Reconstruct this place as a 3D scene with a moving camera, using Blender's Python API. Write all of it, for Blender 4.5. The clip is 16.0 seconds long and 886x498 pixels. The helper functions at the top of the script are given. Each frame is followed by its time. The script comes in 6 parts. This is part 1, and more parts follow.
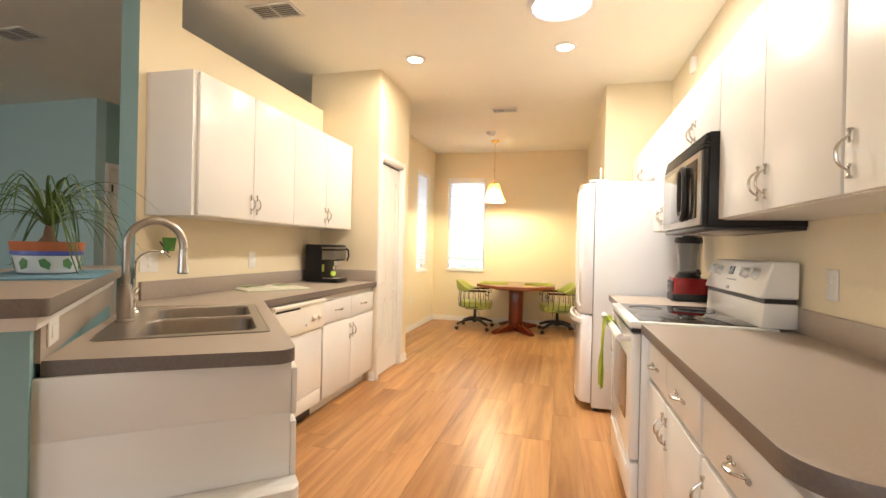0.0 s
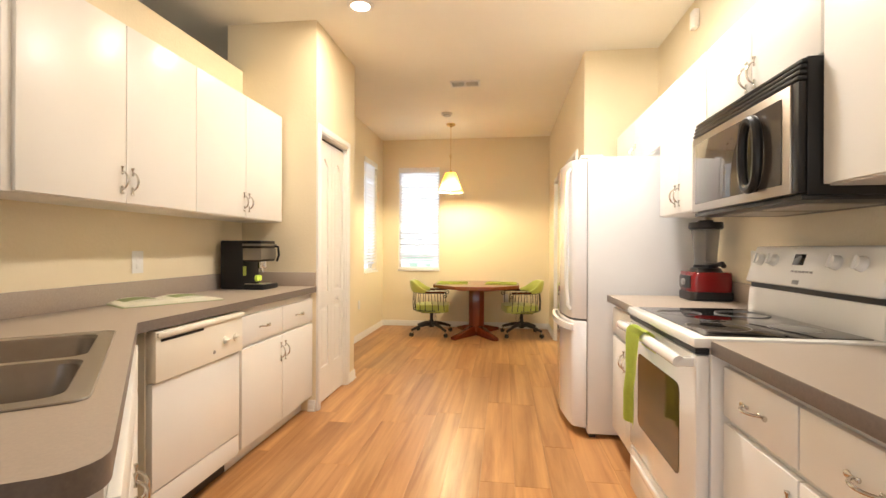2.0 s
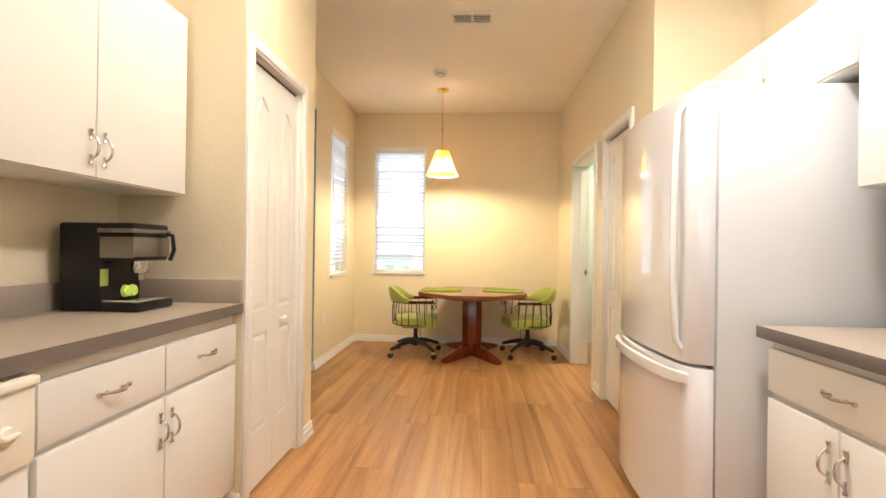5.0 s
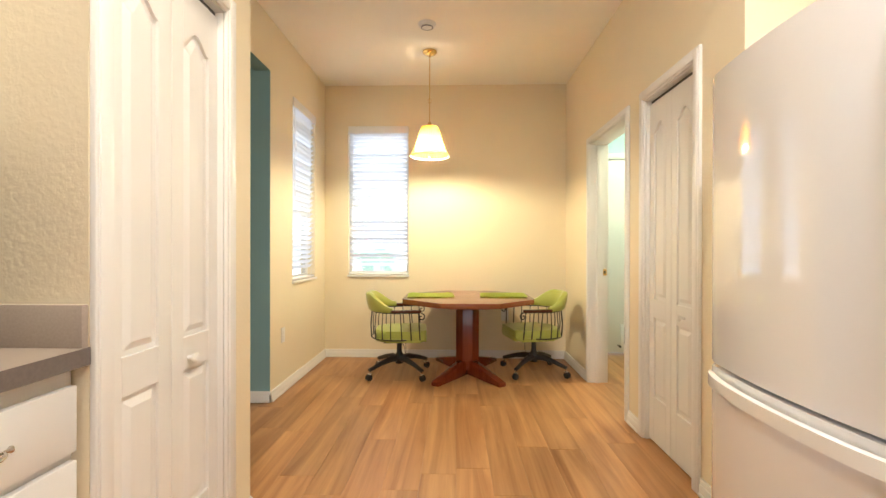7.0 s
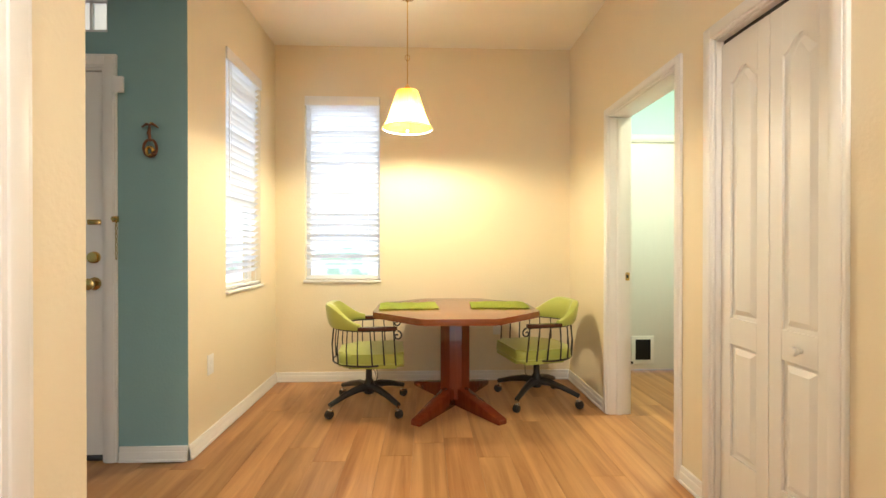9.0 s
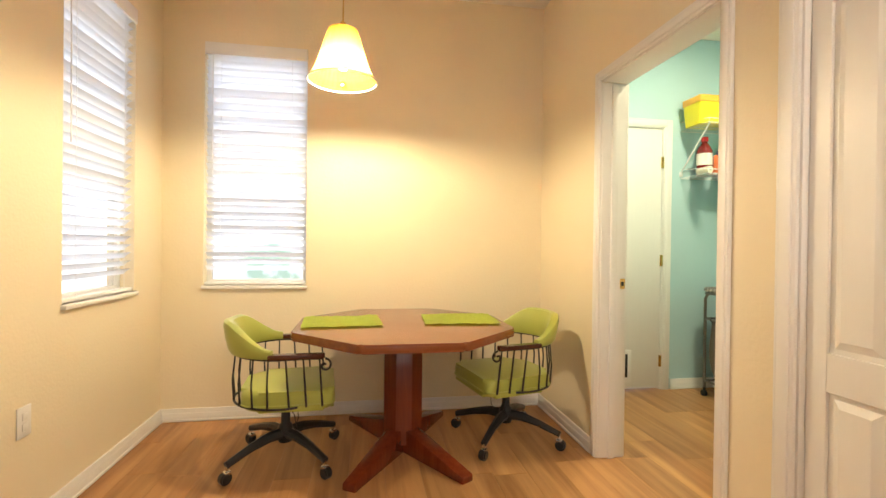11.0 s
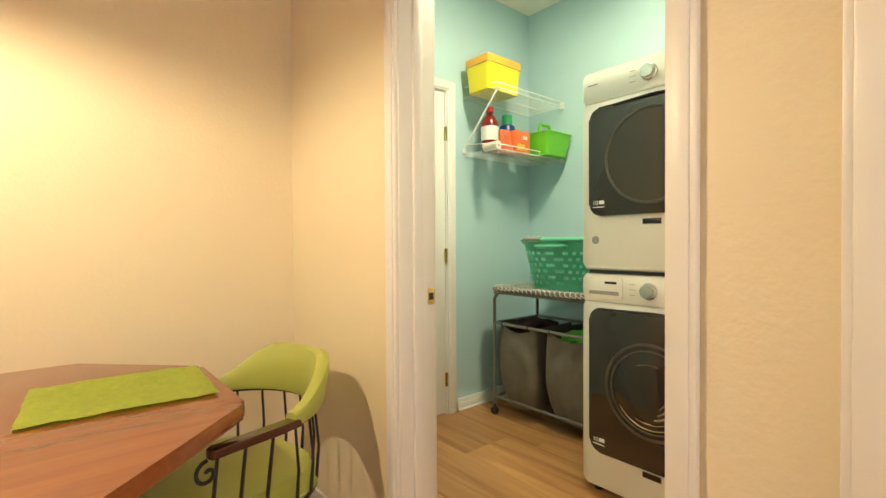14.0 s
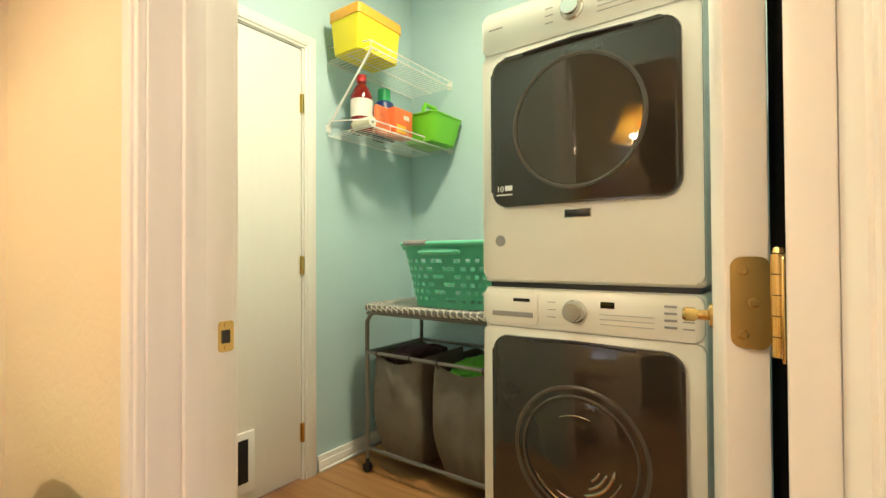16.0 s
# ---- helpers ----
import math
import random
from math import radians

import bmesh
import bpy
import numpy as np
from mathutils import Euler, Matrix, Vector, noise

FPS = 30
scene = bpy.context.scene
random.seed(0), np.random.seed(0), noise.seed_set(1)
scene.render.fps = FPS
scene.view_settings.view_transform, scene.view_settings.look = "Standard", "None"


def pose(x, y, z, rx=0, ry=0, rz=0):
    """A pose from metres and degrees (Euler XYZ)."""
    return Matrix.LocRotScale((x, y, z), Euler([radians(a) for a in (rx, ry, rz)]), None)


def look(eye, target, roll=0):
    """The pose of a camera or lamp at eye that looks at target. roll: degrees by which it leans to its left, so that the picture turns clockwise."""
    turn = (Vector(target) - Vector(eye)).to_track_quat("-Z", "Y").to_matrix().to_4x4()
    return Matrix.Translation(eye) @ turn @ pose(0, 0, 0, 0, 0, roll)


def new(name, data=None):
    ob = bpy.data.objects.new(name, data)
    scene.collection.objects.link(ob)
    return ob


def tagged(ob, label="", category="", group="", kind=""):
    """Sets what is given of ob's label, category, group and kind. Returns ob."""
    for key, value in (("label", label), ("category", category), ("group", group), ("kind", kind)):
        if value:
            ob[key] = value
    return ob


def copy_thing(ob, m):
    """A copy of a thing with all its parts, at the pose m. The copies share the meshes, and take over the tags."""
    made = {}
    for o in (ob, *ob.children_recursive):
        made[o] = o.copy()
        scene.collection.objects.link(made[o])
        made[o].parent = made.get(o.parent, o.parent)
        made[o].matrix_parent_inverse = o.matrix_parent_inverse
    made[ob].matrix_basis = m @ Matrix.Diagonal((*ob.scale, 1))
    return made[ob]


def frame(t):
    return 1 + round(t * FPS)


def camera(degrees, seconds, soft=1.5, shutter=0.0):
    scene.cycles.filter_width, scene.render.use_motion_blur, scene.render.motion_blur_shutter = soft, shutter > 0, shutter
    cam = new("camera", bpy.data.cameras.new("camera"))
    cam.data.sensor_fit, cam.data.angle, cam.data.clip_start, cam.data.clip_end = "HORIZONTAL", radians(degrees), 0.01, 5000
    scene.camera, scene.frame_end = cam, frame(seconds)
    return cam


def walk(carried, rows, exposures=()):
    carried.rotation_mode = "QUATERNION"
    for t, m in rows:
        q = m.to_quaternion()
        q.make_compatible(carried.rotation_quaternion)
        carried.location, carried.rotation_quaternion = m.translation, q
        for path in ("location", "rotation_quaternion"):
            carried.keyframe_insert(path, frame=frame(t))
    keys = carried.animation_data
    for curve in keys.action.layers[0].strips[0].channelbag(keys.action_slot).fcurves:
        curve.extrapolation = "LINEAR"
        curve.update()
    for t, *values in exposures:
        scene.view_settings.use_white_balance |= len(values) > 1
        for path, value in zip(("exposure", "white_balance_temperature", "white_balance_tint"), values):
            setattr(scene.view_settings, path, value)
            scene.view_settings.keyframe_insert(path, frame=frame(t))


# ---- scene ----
cam = camera(87.7, 16.0)
PATH = [
    (0, (0.146, 0.124, 1.232), (-0.345, 2.063, 1.227), 1.3),
    (0.5, (0.082, 0.299, 1.225), (-0.378, 2.245, 1.221), 1.3),
    (1, (0.025, 0.478, 1.217), (-0.383, 2.436, 1.214), 0.9),
    (1.5, (-0.046, 0.66, 1.208), (-0.377, 2.632, 1.205), 0.5),
    (2, (-0.122, 0.853, 1.192), (-0.381, 2.836, 1.188), 0.2),
    (2.5, (-0.172, 1.055, 1.18), (-0.397, 3.043, 1.174), -0.3),
    (3, (-0.227, 1.263, 1.174), (-0.432, 3.253, 1.166), -0.4),
    (3.5, (-0.302, 1.46, 1.173), (-0.486, 3.452, 1.167), 0.1),
    (4, (-0.368, 1.673, 1.168), (-0.537, 3.665, 1.171), 0.5),
    (6.5, (-0.568, 2.774, 1.145), (-0.645, 4.772, 1.146), 0.4),
    (7, (-0.6, 2.985, 1.148), (-0.652, 4.984, 1.143), 0.1),
    (7.5, (-0.639, 3.197, 1.153), (-0.654, 5.197, 1.141), -0.2),
    (8, (-0.657, 3.424, 1.148), (-0.645, 5.423, 1.134), -0.3),
    (8.5, (-0.68, 3.636, 1.139), (-0.637, 5.636, 1.129), -0.2),
    (9, (-0.702, 3.853, 1.144), (-0.625, 5.851, 1.135), 0.0),
    (11.5, (-0.703, 4.85, 1.126), (-0.235, 6.795, 1.111), 0.5),
    (12, (-0.653, 5.064, 1.116), (-0.018, 6.96, 1.098), 0.1),
    (12.5, (-0.586, 5.242, 1.128), (0.219, 7.072, 1.091), -0.1),
    (13, (-0.511, 5.403, 1.136), (0.468, 7.147, 1.09), -0.2),
    (13.5, (-0.412, 5.56, 1.129), (0.727, 7.203, 1.087), -0.1),
    (14, (-0.291, 5.731, 1.121), (0.995, 7.262, 1.095), -0.3),
    (14.5, (-0.172, 5.867, 1.11), (1.242, 7.281, 1.1), 0.0),
    (15, (-0.05, 5.981, 1.106), (1.466, 7.285, 1.106), 0.0),
    (15.5, (0.09, 6.079, 1.094), (1.677, 7.296, 1.111), 0.0),
    (16, (0.232, 6.146, 1.086), (1.855, 7.314, 1.112), -0.3),
]
EXPOSURE = [(0.0, 0.48, 6400, 14), (1.5, 0.42, 6450, 14), (3.0, 0.25, 6550, 16), (6.5, 0.27, 5950, 13), (9.0, 0.33, 6050, 12), (12.0, 0.14, 6550, 19), (14.0, 0.10, 6550, 19), (16.0, 0.17, 6700, 24)]
walk(cam, [(t, look(eye, target, roll)) for t, eye, target, roll in PATH], EXPOSURE)

# ---- world and light ----
world = bpy.data.worlds.new("World")
scene.world = world
world.use_nodes = True
wn = world.node_tree
sky = wn.nodes.new("ShaderNodeTexSky")
sky.sky_type = "NISHITA"
sky.sun_disc = False
sky.sun_elevation, sky.sun_rotation = radians(50), radians(200)
wn.nodes["Background"].inputs["Strength"].default_value = 0.15
wn.links.new(sky.outputs["Color"], wn.nodes["Background"].inputs["Color"])


def lamp(name, kind, m, power, color=(1, 1, 1), **kw):
    data = bpy.data.lights.new(name, kind)
    data.energy, data.color = power, color
    if kind == "AREA":
        data.shape = kw.get("shape", "DISK")
        data.size, data.size_y = kw.get("size", 0.2), kw.get("size_y", kw.get("size", 0.2))
        data.spread = radians(kw.get("spread", 180))
    else:
        data.shadow_soft_size = kw.get("soft", 0.05)
    if kind == "SPOT":
        data.spot_size, data.spot_blend = radians(kw.get("angle", 110)), 0.6
    ob = new(name, data)
    ob.matrix_basis = m
    return ob


WARM, DAY, SKYLIGHT = (1.0, 0.84, 0.60), (1.0, 0.97, 0.93), (0.86, 0.93, 1.0)
sun = lamp("sun", "SUN", look((0, 0, 10), (-3.6, 7.6, 0)), 5.0, (1, 0.95, 0.88))
sun.data.angle = radians(0.5)
lamp("skylight_tube_light", "AREA", pose(0.118, 3.24, 2.80), 31, (1.0, 0.95, 0.86), size=0.30)
CANS = ((-1.095, 3.905, 14), (0.152, 3.90, 9), (-1.095, 1.80, 4), (0.152, 1.80, 5))
for x, y, power in CANS:
    lamp("can_light", "AREA", pose(x, y, 2.82), power, WARM, size=0.13)
lamp("pendant_bulb", "POINT", pose(-0.822, 6.98, 1.975), 66, (1.0, 0.84, 0.50), soft=0.032)
lamp("laundry_light", "AREA", pose(1.5, 6.9, 2.80), 34, (1.0, 0.94, 0.60), size=0.22)
lamp("dining_window_daylight", "AREA", pose(-1.4055, 7.876, 1.64, -90), 2.4, SKYLIGHT, shape="RECTANGLE", size=0.56, size_y=1.40)
lamp("dining_window_daylight", "AREA", pose(-2.036, 7.15, 1.64, -90, 0, 90), 2.4, SKYLIGHT, shape="RECTANGLE", size=0.55, size_y=1.40)
# Added fill lamps at assumed openings on the living room's unseen south side.
lamp("living_window_daylight", "AREA", pose(-0.7, -3.95, 1.25, -90, 0, 180), 17, DAY, shape="RECTANGLE", size=2.6, size_y=2.3)
lamp("living_window_daylight", "AREA", pose(-4.4, -3.95, 1.35, -90, 0, 180), 38, DAY, shape="RECTANGLE", size=2.4, size_y=2.1)

# ---- helpers of this scene ----
def wm(ob):
    m = ob.matrix_basis.copy()
    while ob.parent:
        ob = ob.parent
        m = ob.matrix_basis @ m
    return m


def thing(name, x, y, z, label="", category="", group="", kind=""):
    ob = new(name)
    ob.empty_display_size = 0.1
    ob.matrix_basis = Matrix.Translation((x, y, z))
    return tagged(ob, label, category, group, kind)


def mesh_of(name, bm, materials, smooth=False):
    me = bpy.data.meshes.new(name)
    bmesh.ops.recalc_face_normals(bm, faces=bm.faces)
    bm.to_mesh(me)
    bm.free()
    for m in materials if isinstance(materials, (list, tuple)) else [materials]:
        me.materials.append(m)
    if smooth:
        me.shade_smooth()
        me.set_sharp_from_angle(angle=radians(35))
    return me


def part(name, bm, material, parent, label="", smooth=True):
    """One mesh, given in world places, under its thing or part."""
    bm.transform(wm(parent).inverted())
    ob = new(name, mesh_of(name, bm, material, smooth))
    ob.parent = parent
    return tagged(ob, label)


def solo(name, bm, material, label="", category="", group="", kind="", smooth=True):
    """A thing that is one mesh; its origin is the middle of its base."""
    lo = [min(v.co[i] for v in bm.verts) for i in range(3)]
    hi = [max(v.co[i] for v in bm.verts) for i in range(3)]
    o = Vector(((lo[0] + hi[0]) / 2, (lo[1] + hi[1]) / 2, lo[2]))
    bm.transform(Matrix.Translation(-o))
    ob = new(name, mesh_of(name, bm, material, smooth))
    ob.location = o
    return tagged(ob, label, category, group, kind)


def box(x0, x1, y0, y1, z0, z1, b=0.0, bm=None, seg=2):
    bm = bm or bmesh.new()
    m = Matrix.LocRotScale(((x0 + x1) / 2, (y0 + y1) / 2, (z0 + z1) / 2), None, (abs(x1 - x0), abs(y1 - y0), abs(z1 - z0)))
    vs = bmesh.ops.create_cube(bm, size=1, matrix=m)["verts"]
    if b:
        es = {e for v in vs for e in v.link_edges}
        bmesh.ops.bevel(bm, geom=list(es), offset=b, segments=seg, profile=0.5, affect="EDGES")
    return bm


def cyl(p0, p1, r0, r1=None, n=16, bm=None, cap=True):
    bm = bm or bmesh.new()
    p0, p1 = Vector(p0), Vector(p1)
    d = p1 - p0
    m = Matrix.Translation((p0 + p1) / 2) @ d.to_track_quat("Z", "Y").to_matrix().to_4x4()
    bmesh.ops.create_cone(bm, cap_ends=cap, segments=n, radius1=r0, radius2=r0 if r1 is None else r1, depth=d.length, matrix=m)
    return bm


def tube(points, r, n=8, bm=None, closed=False):
    """A rod of radius r (a number, or one for each point) along the points."""
    bm = bm or bmesh.new()
    pts = [Vector(p) for p in points]
    k = len(pts)
    rs = r if isinstance(r, (list, tuple)) else [r] * k
    rings, side = [], None
    for i in range(k):
        a = pts[i - 1] if (i or closed) else pts[0]
        b = pts[(i + 1) % k] if (i < k - 1 or closed) else pts[-1]
        d = (b - a).normalized()
        if side is None:
            side = d.cross(Vector((0, 0, 1)) if abs(d.z) < 0.9 else Vector((1, 0, 0))).normalized()
        side = (side - d * side.dot(d)).normalized()
        up = d.cross(side)
        rings.append([bm.verts.new(pts[i] + rs[i] * (math.cos(2 * math.pi * j / n) * side + math.sin(2 * math.pi * j / n) * up)) for j in range(n)])
    for i in range(k if closed else k - 1):
        p, q = rings[i], rings[(i + 1) % k]
        for j in range(n):
            bm.faces.new((p[j], p[(j + 1) % n], q[(j + 1) % n], q[j]))
    if not closed:
        bm.faces.new(rings[0])
        bm.faces.new(rings[-1])
    return bm


def lathe(profile, x, y, n=32, bm=None):
    """Turns (radius, z) pairs round the upright axis at x, y."""
    bm = bm or bmesh.new()
    rings = []
    for r, z in profile:
        if r < 1e-5:
            rings.append([bm.verts.new((x, y, z))])
        else:
            rings.append([bm.verts.new((x + r * math.cos(2 * math.pi * j / n), y + r * math.sin(2 * math.pi * j / n), z)) for j in range(n)])
    for p, q in zip(rings, rings[1:]):
        for j in range(n):
            a, b = p[j % len(p)], p[(j + 1) % len(p)]
            c, d = q[(j + 1) % len(q)], q[j % len(q)]
            vs = list(dict.fromkeys((a, b, c, d)))
            if len(vs) > 2:
                bm.faces.new(vs)
    return bm


def prism(pts, z0, z1, b=0.0, bm=None, seg=2):
    """An upright prism over a plan outline."""
    bm = bm or bmesh.new()
    lo = [bm.verts.new((x, y, z0)) for x, y in pts]
    hi = [bm.verts.new((x, y, z1)) for x, y in pts]
    bm.faces.new(lo[::-1])
    top = bm.faces.new(hi)
    k = len(pts)
    for i in range(k):
        bm.faces.new((lo[i], lo[(i + 1) % k], hi[(i + 1) % k], hi[i]))
    if b:
        es = [e for e in bm.edges if e.verts[0] in hi and e.verts[1] in hi] + [e for e in bm.edges if e.verts[0] in lo and e.verts[1] in lo]
        bmesh.ops.bevel(bm, geom=es, offset=b, segments=seg, profile=0.5, affect="EDGES")
    return bm


def rounded(pts, radius, n=6):
    """A plan outline with the corners named in radius {index: r} rounded off."""
    out, k = [], len(pts)
    for i, p in enumerate(pts):
        r = radius.get(i, 0)
        p = Vector(p)
        if not r:
            out.append(tuple(p))
            continue
        a, b = (Vector(pts[i - 1]) - p).normalized(), (Vector(pts[(i + 1) % k]) - p).normalized()
        half = a.angle(b) / 2
        d = r / math.tan(half)
        c = p + (a + b).normalized() * (r / math.sin(half))
        s, e = p + a * d, p + b * d
        t0 = math.atan2(*(s - c).yx)
        t1 = math.atan2(*(e - c).yx)
        while t1 - t0 > math.pi:
            t1 -= 2 * math.pi
        while t1 - t0 < -math.pi:
            t1 += 2 * math.pi
        out += [(c.x + r * math.cos(t0 + (t1 - t0) * j / n), c.y + r * math.sin(t0 + (t1 - t0) * j / n)) for j in range(n + 1)]
    return out


def turned(bm, m):
    bm.transform(m)
    return bm


# ---- materials ----
def material(name, color, rough=0.5, metal=0.0, var=0.05, scale=8.0, bump=0.0, bump_scale=60.0, coat=0.0, spec=0.5, transmission=0.0, ior=1.45, stretch=(1, 1, 1)):
    m = bpy.data.materials.new(name)
    m.use_nodes = True
    nt = m.node_tree
    bs = nt.nodes["Principled BSDF"]
    bs.inputs["Roughness"].default_value = rough
    bs.inputs["Metallic"].default_value = metal
    bs.inputs["Coat Weight"].default_value = coat
    bs.inputs["Specular IOR Level"].default_value = spec
    bs.inputs["Transmission Weight"].default_value = transmission
    bs.inputs["IOR"].default_value = ior
    co = nt.nodes.new("ShaderNodeTexCoord")
    mp = nt.nodes.new("ShaderNodeMapping")
    mp.inputs["Scale"].default_value = stretch
    nt.links.new(co.outputs["Object"], mp.inputs["Vector"])
    n1 = nt.nodes.new("ShaderNodeTexNoise")
    n1.inputs["Scale"].default_value = scale
    n1.inputs["Detail"].default_value = 6
    nt.links.new(mp.outputs["Vector"], n1.inputs["Vector"])
    mx = nt.nodes.new("ShaderNodeMix")
    mx.data_type = "RGBA"
    mx.inputs["A"].default_value = (*[c * (1 - var) for c in color], 1)
    mx.inputs["B"].default_value = (*[min(1, c * (1 + var)) for c in color], 1)
    nt.links.new(n1.outputs["Fac"], mx.inputs["Factor"])
    nt.links.new(mx.outputs["Result"], bs.inputs["Base Color"])
    rr = nt.nodes.new("ShaderNodeMapRange")
    rr.inputs["To Min"].default_value = max(0.02, rough * 0.85)
    rr.inputs["To Max"].default_value = min(1, rough * 1.15)
    nt.links.new(n1.outputs["Fac"], rr.inputs["Value"])
    nt.links.new(rr.outputs["Result"], bs.inputs["Roughness"])
    if bump:
        n2 = nt.nodes.new("ShaderNodeTexNoise")
        n2.inputs["Scale"].default_value = bump_scale
        n2.inputs["Detail"].default_value = 4
        nt.links.new(mp.outputs["Vector"], n2.inputs["Vector"])
        bp = nt.nodes.new("ShaderNodeBump")
        bp.inputs["Strength"].default_value = bump
        bp.inputs["Distance"].default_value = 0.004
        nt.links.new(n2.outputs["Fac"], bp.inputs["Height"])
        nt.links.new(bp.outputs["Normal"], bs.inputs["Normal"])
    return m


def glow(name, color, strength):
    m = bpy.data.materials.new(name)
    m.use_nodes = True
    bs = m.node_tree.nodes["Principled BSDF"]
    bs.inputs["Base Color"].default_value = (*color, 1)
    bs.inputs["Emission Color"].default_value = (*color, 1)
    bs.inputs["Emission Strength"].default_value = strength
    return m


def wood(name, dark, light, grain=(18, 1.2, 18), rough=0.35, coat=0.0, bump=0.08, by_object=False):
    """Wood with streaks along the object's y (or as grain says)."""
    m = material(name, light, rough, coat=coat)
    nt = m.node_tree
    bs = nt.nodes["Principled BSDF"]
    bs.inputs["Specular IOR Level"].default_value = 0.38
    co = nt.nodes.new("ShaderNodeTexCoord")
    mp = nt.nodes.new("ShaderNodeMapping")
    mp.inputs["Scale"].default_value = grain
    src = co.outputs["Object"]
    info = nt.nodes.new("ShaderNodeObjectInfo")
    if by_object:
        add = nt.nodes.new("ShaderNodeVectorMath")
        add.operation = "MULTIPLY_ADD"
        add.inputs[1].default_value = (1, 1, 1)
        comb = nt.nodes.new("ShaderNodeVectorMath")
        comb.operation = "SCALE"
        comb.inputs[0].default_value = (7.3, 31.7, 3.1)
        nt.links.new(info.outputs["Random"], comb.inputs["Scale"])
        nt.links.new(src, add.inputs[0])
        nt.links.new(comb.outputs["Vector"], add.inputs[2])
        src = add.outputs["Vector"]
    nt.links.new(src, mp.inputs["Vector"])
    n1 = nt.nodes.new("ShaderNodeTexNoise")
    n1.inputs["Scale"].default_value = 1.0
    n1.inputs["Detail"].default_value = 8
    n1.inputs["Roughness"].default_value = 0.62
    n1.inputs["Distortion"].default_value = 0.6
    nt.links.new(mp.outputs["Vector"], n1.inputs["Vector"])
    ramp = nt.nodes.new("ShaderNodeValToRGB")
    ramp.color_ramp.elements[0].position = 0.3
    ramp.color_ramp.elements[0].color = (*dark, 1)
    ramp.color_ramp.elements[1].position = 0.68
    ramp.color_ramp.elements[1].color = (*light, 1)
    nt.links.new(n1.outputs["Fac"], ramp.inputs["Fac"])
    out = ramp.outputs["Color"]
    if by_object:
        hsv = nt.nodes.new("ShaderNodeHueSaturation")
        mr = nt.nodes.new("ShaderNodeMapRange")
        mr.inputs["To Min"].default_value = 0.84
        mr.inputs["To Max"].default_value = 1.14
        nt.links.new(info.outputs["Random"], mr.inputs["Value"])
        nt.links.new(mr.outputs["Result"], hsv.inputs["Value"])
        nt.links.new(out, hsv.inputs["Color"])
        out = hsv.outputs["Color"]
    nt.links.new(out, bs.inputs["Base Color"])
    bp = nt.nodes.new("ShaderNodeBump")
    bp.inputs["Strength"].default_value = bump
    bp.inputs["Distance"].default_value = 0.002
    nt.links.new(n1.outputs["Fac"], bp.inputs["Height"])
    nt.links.new(bp.outputs["Normal"], bs.inputs["Normal"])
    return m


CREAM = material("cream_wall_paint", (0.82, 0.725, 0.53), 0.6, var=0.03, scale=3, bump=0.35, bump_scale=70)
CEIL = material("ceiling_paint", (0.92, 0.88, 0.78), 0.8, var=0.03, scale=3, bump=0.3, bump_scale=90)
TEAL = material("teal_wall_paint", (0.25, 0.41, 0.42), 0.6, var=0.05, scale=3, bump=0.3, bump_scale=70)
SKY_BLUE = material("light_blue_wall_paint", (0.46, 0.66, 0.70), 0.6, var=0.04, scale=3, bump=0.3, bump_scale=70)
TRIM = material("white_trim_paint", (0.83, 0.82, 0.79), 0.35, var=0.03, bump=0.04)
CAB = material("white_cabinet_thermofoil", (0.80, 0.79, 0.755), 0.32, var=0.025, scale=4, bump=0.03, bump_scale=30)
DOORW = material("white_door_paint", (0.82, 0.81, 0.775), 0.36, var=0.02, bump=0.05, bump_scale=40, stretch=(6, 6, 0.6))
APPL = material("white_enamel", (0.82, 0.82, 0.80), 0.16, var=0.02, coat=0.3)
FRIDGE_FRONT = material("gloss_white_fridge_door", (0.80, 0.80, 0.82), 0.05, var=0.015, bump=0.006, bump_scale=9, coat=1.0)
FRIDGE = material("white_textured_fridge_steel", (0.74, 0.745, 0.75), 0.34, var=0.02, bump=0.06, bump_scale=200)
LAMINATE = material("taupe_laminate", (0.40, 0.335, 0.275), 0.38, var=0.16, scale=160, bump=0.03, bump_scale=200)
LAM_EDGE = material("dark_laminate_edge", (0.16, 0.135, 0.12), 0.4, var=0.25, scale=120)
STEEL = material("brushed_steel", (0.46, 0.43, 0.40), 0.32, metal=1.0, var=0.06, scale=40, stretch=(1, 12, 1))
NICKEL = material("satin_nickel", (0.60, 0.58, 0.54), 0.20, metal=1.0, var=0.04)
CHROME = material("chrome", (0.75, 0.75, 0.75), 0.08, metal=1.0, var=0.02)
BRASS = material("polished_brass", (0.72, 0.50, 0.18), 0.18, metal=1.0, var=0.08, scale=20)
BLACK = material("black_plastic", (0.014, 0.014, 0.015), 0.33, var=0.1, spec=0.35)
BLACKGLASS = material("black_glass", (0.008, 0.007, 0.007), 0.04, var=0.05, coat=0.5)
DARKMETAL = material("black_enamelled_steel", (0.02, 0.02, 0.022), 0.35, var=0.15, scale=20)
GREY = material("grey_plastic", (0.3, 0.3, 0.3), 0.4)
RED = material("dark_red_plastic", (0.22, 0.008, 0.010), 0.2, var=0.08, coat=0.3)
GLASS = material("clear_glass", (0.95, 0.97, 0.97), 0.02, var=0.0, transmission=1.0)
PLANK = wood("oak_vinyl_plank", (0.265, 0.108, 0.037), (0.58, 0.312, 0.126), grain=(10, 0.55, 10), rough=0.32, bump=0.03, by_object=True)
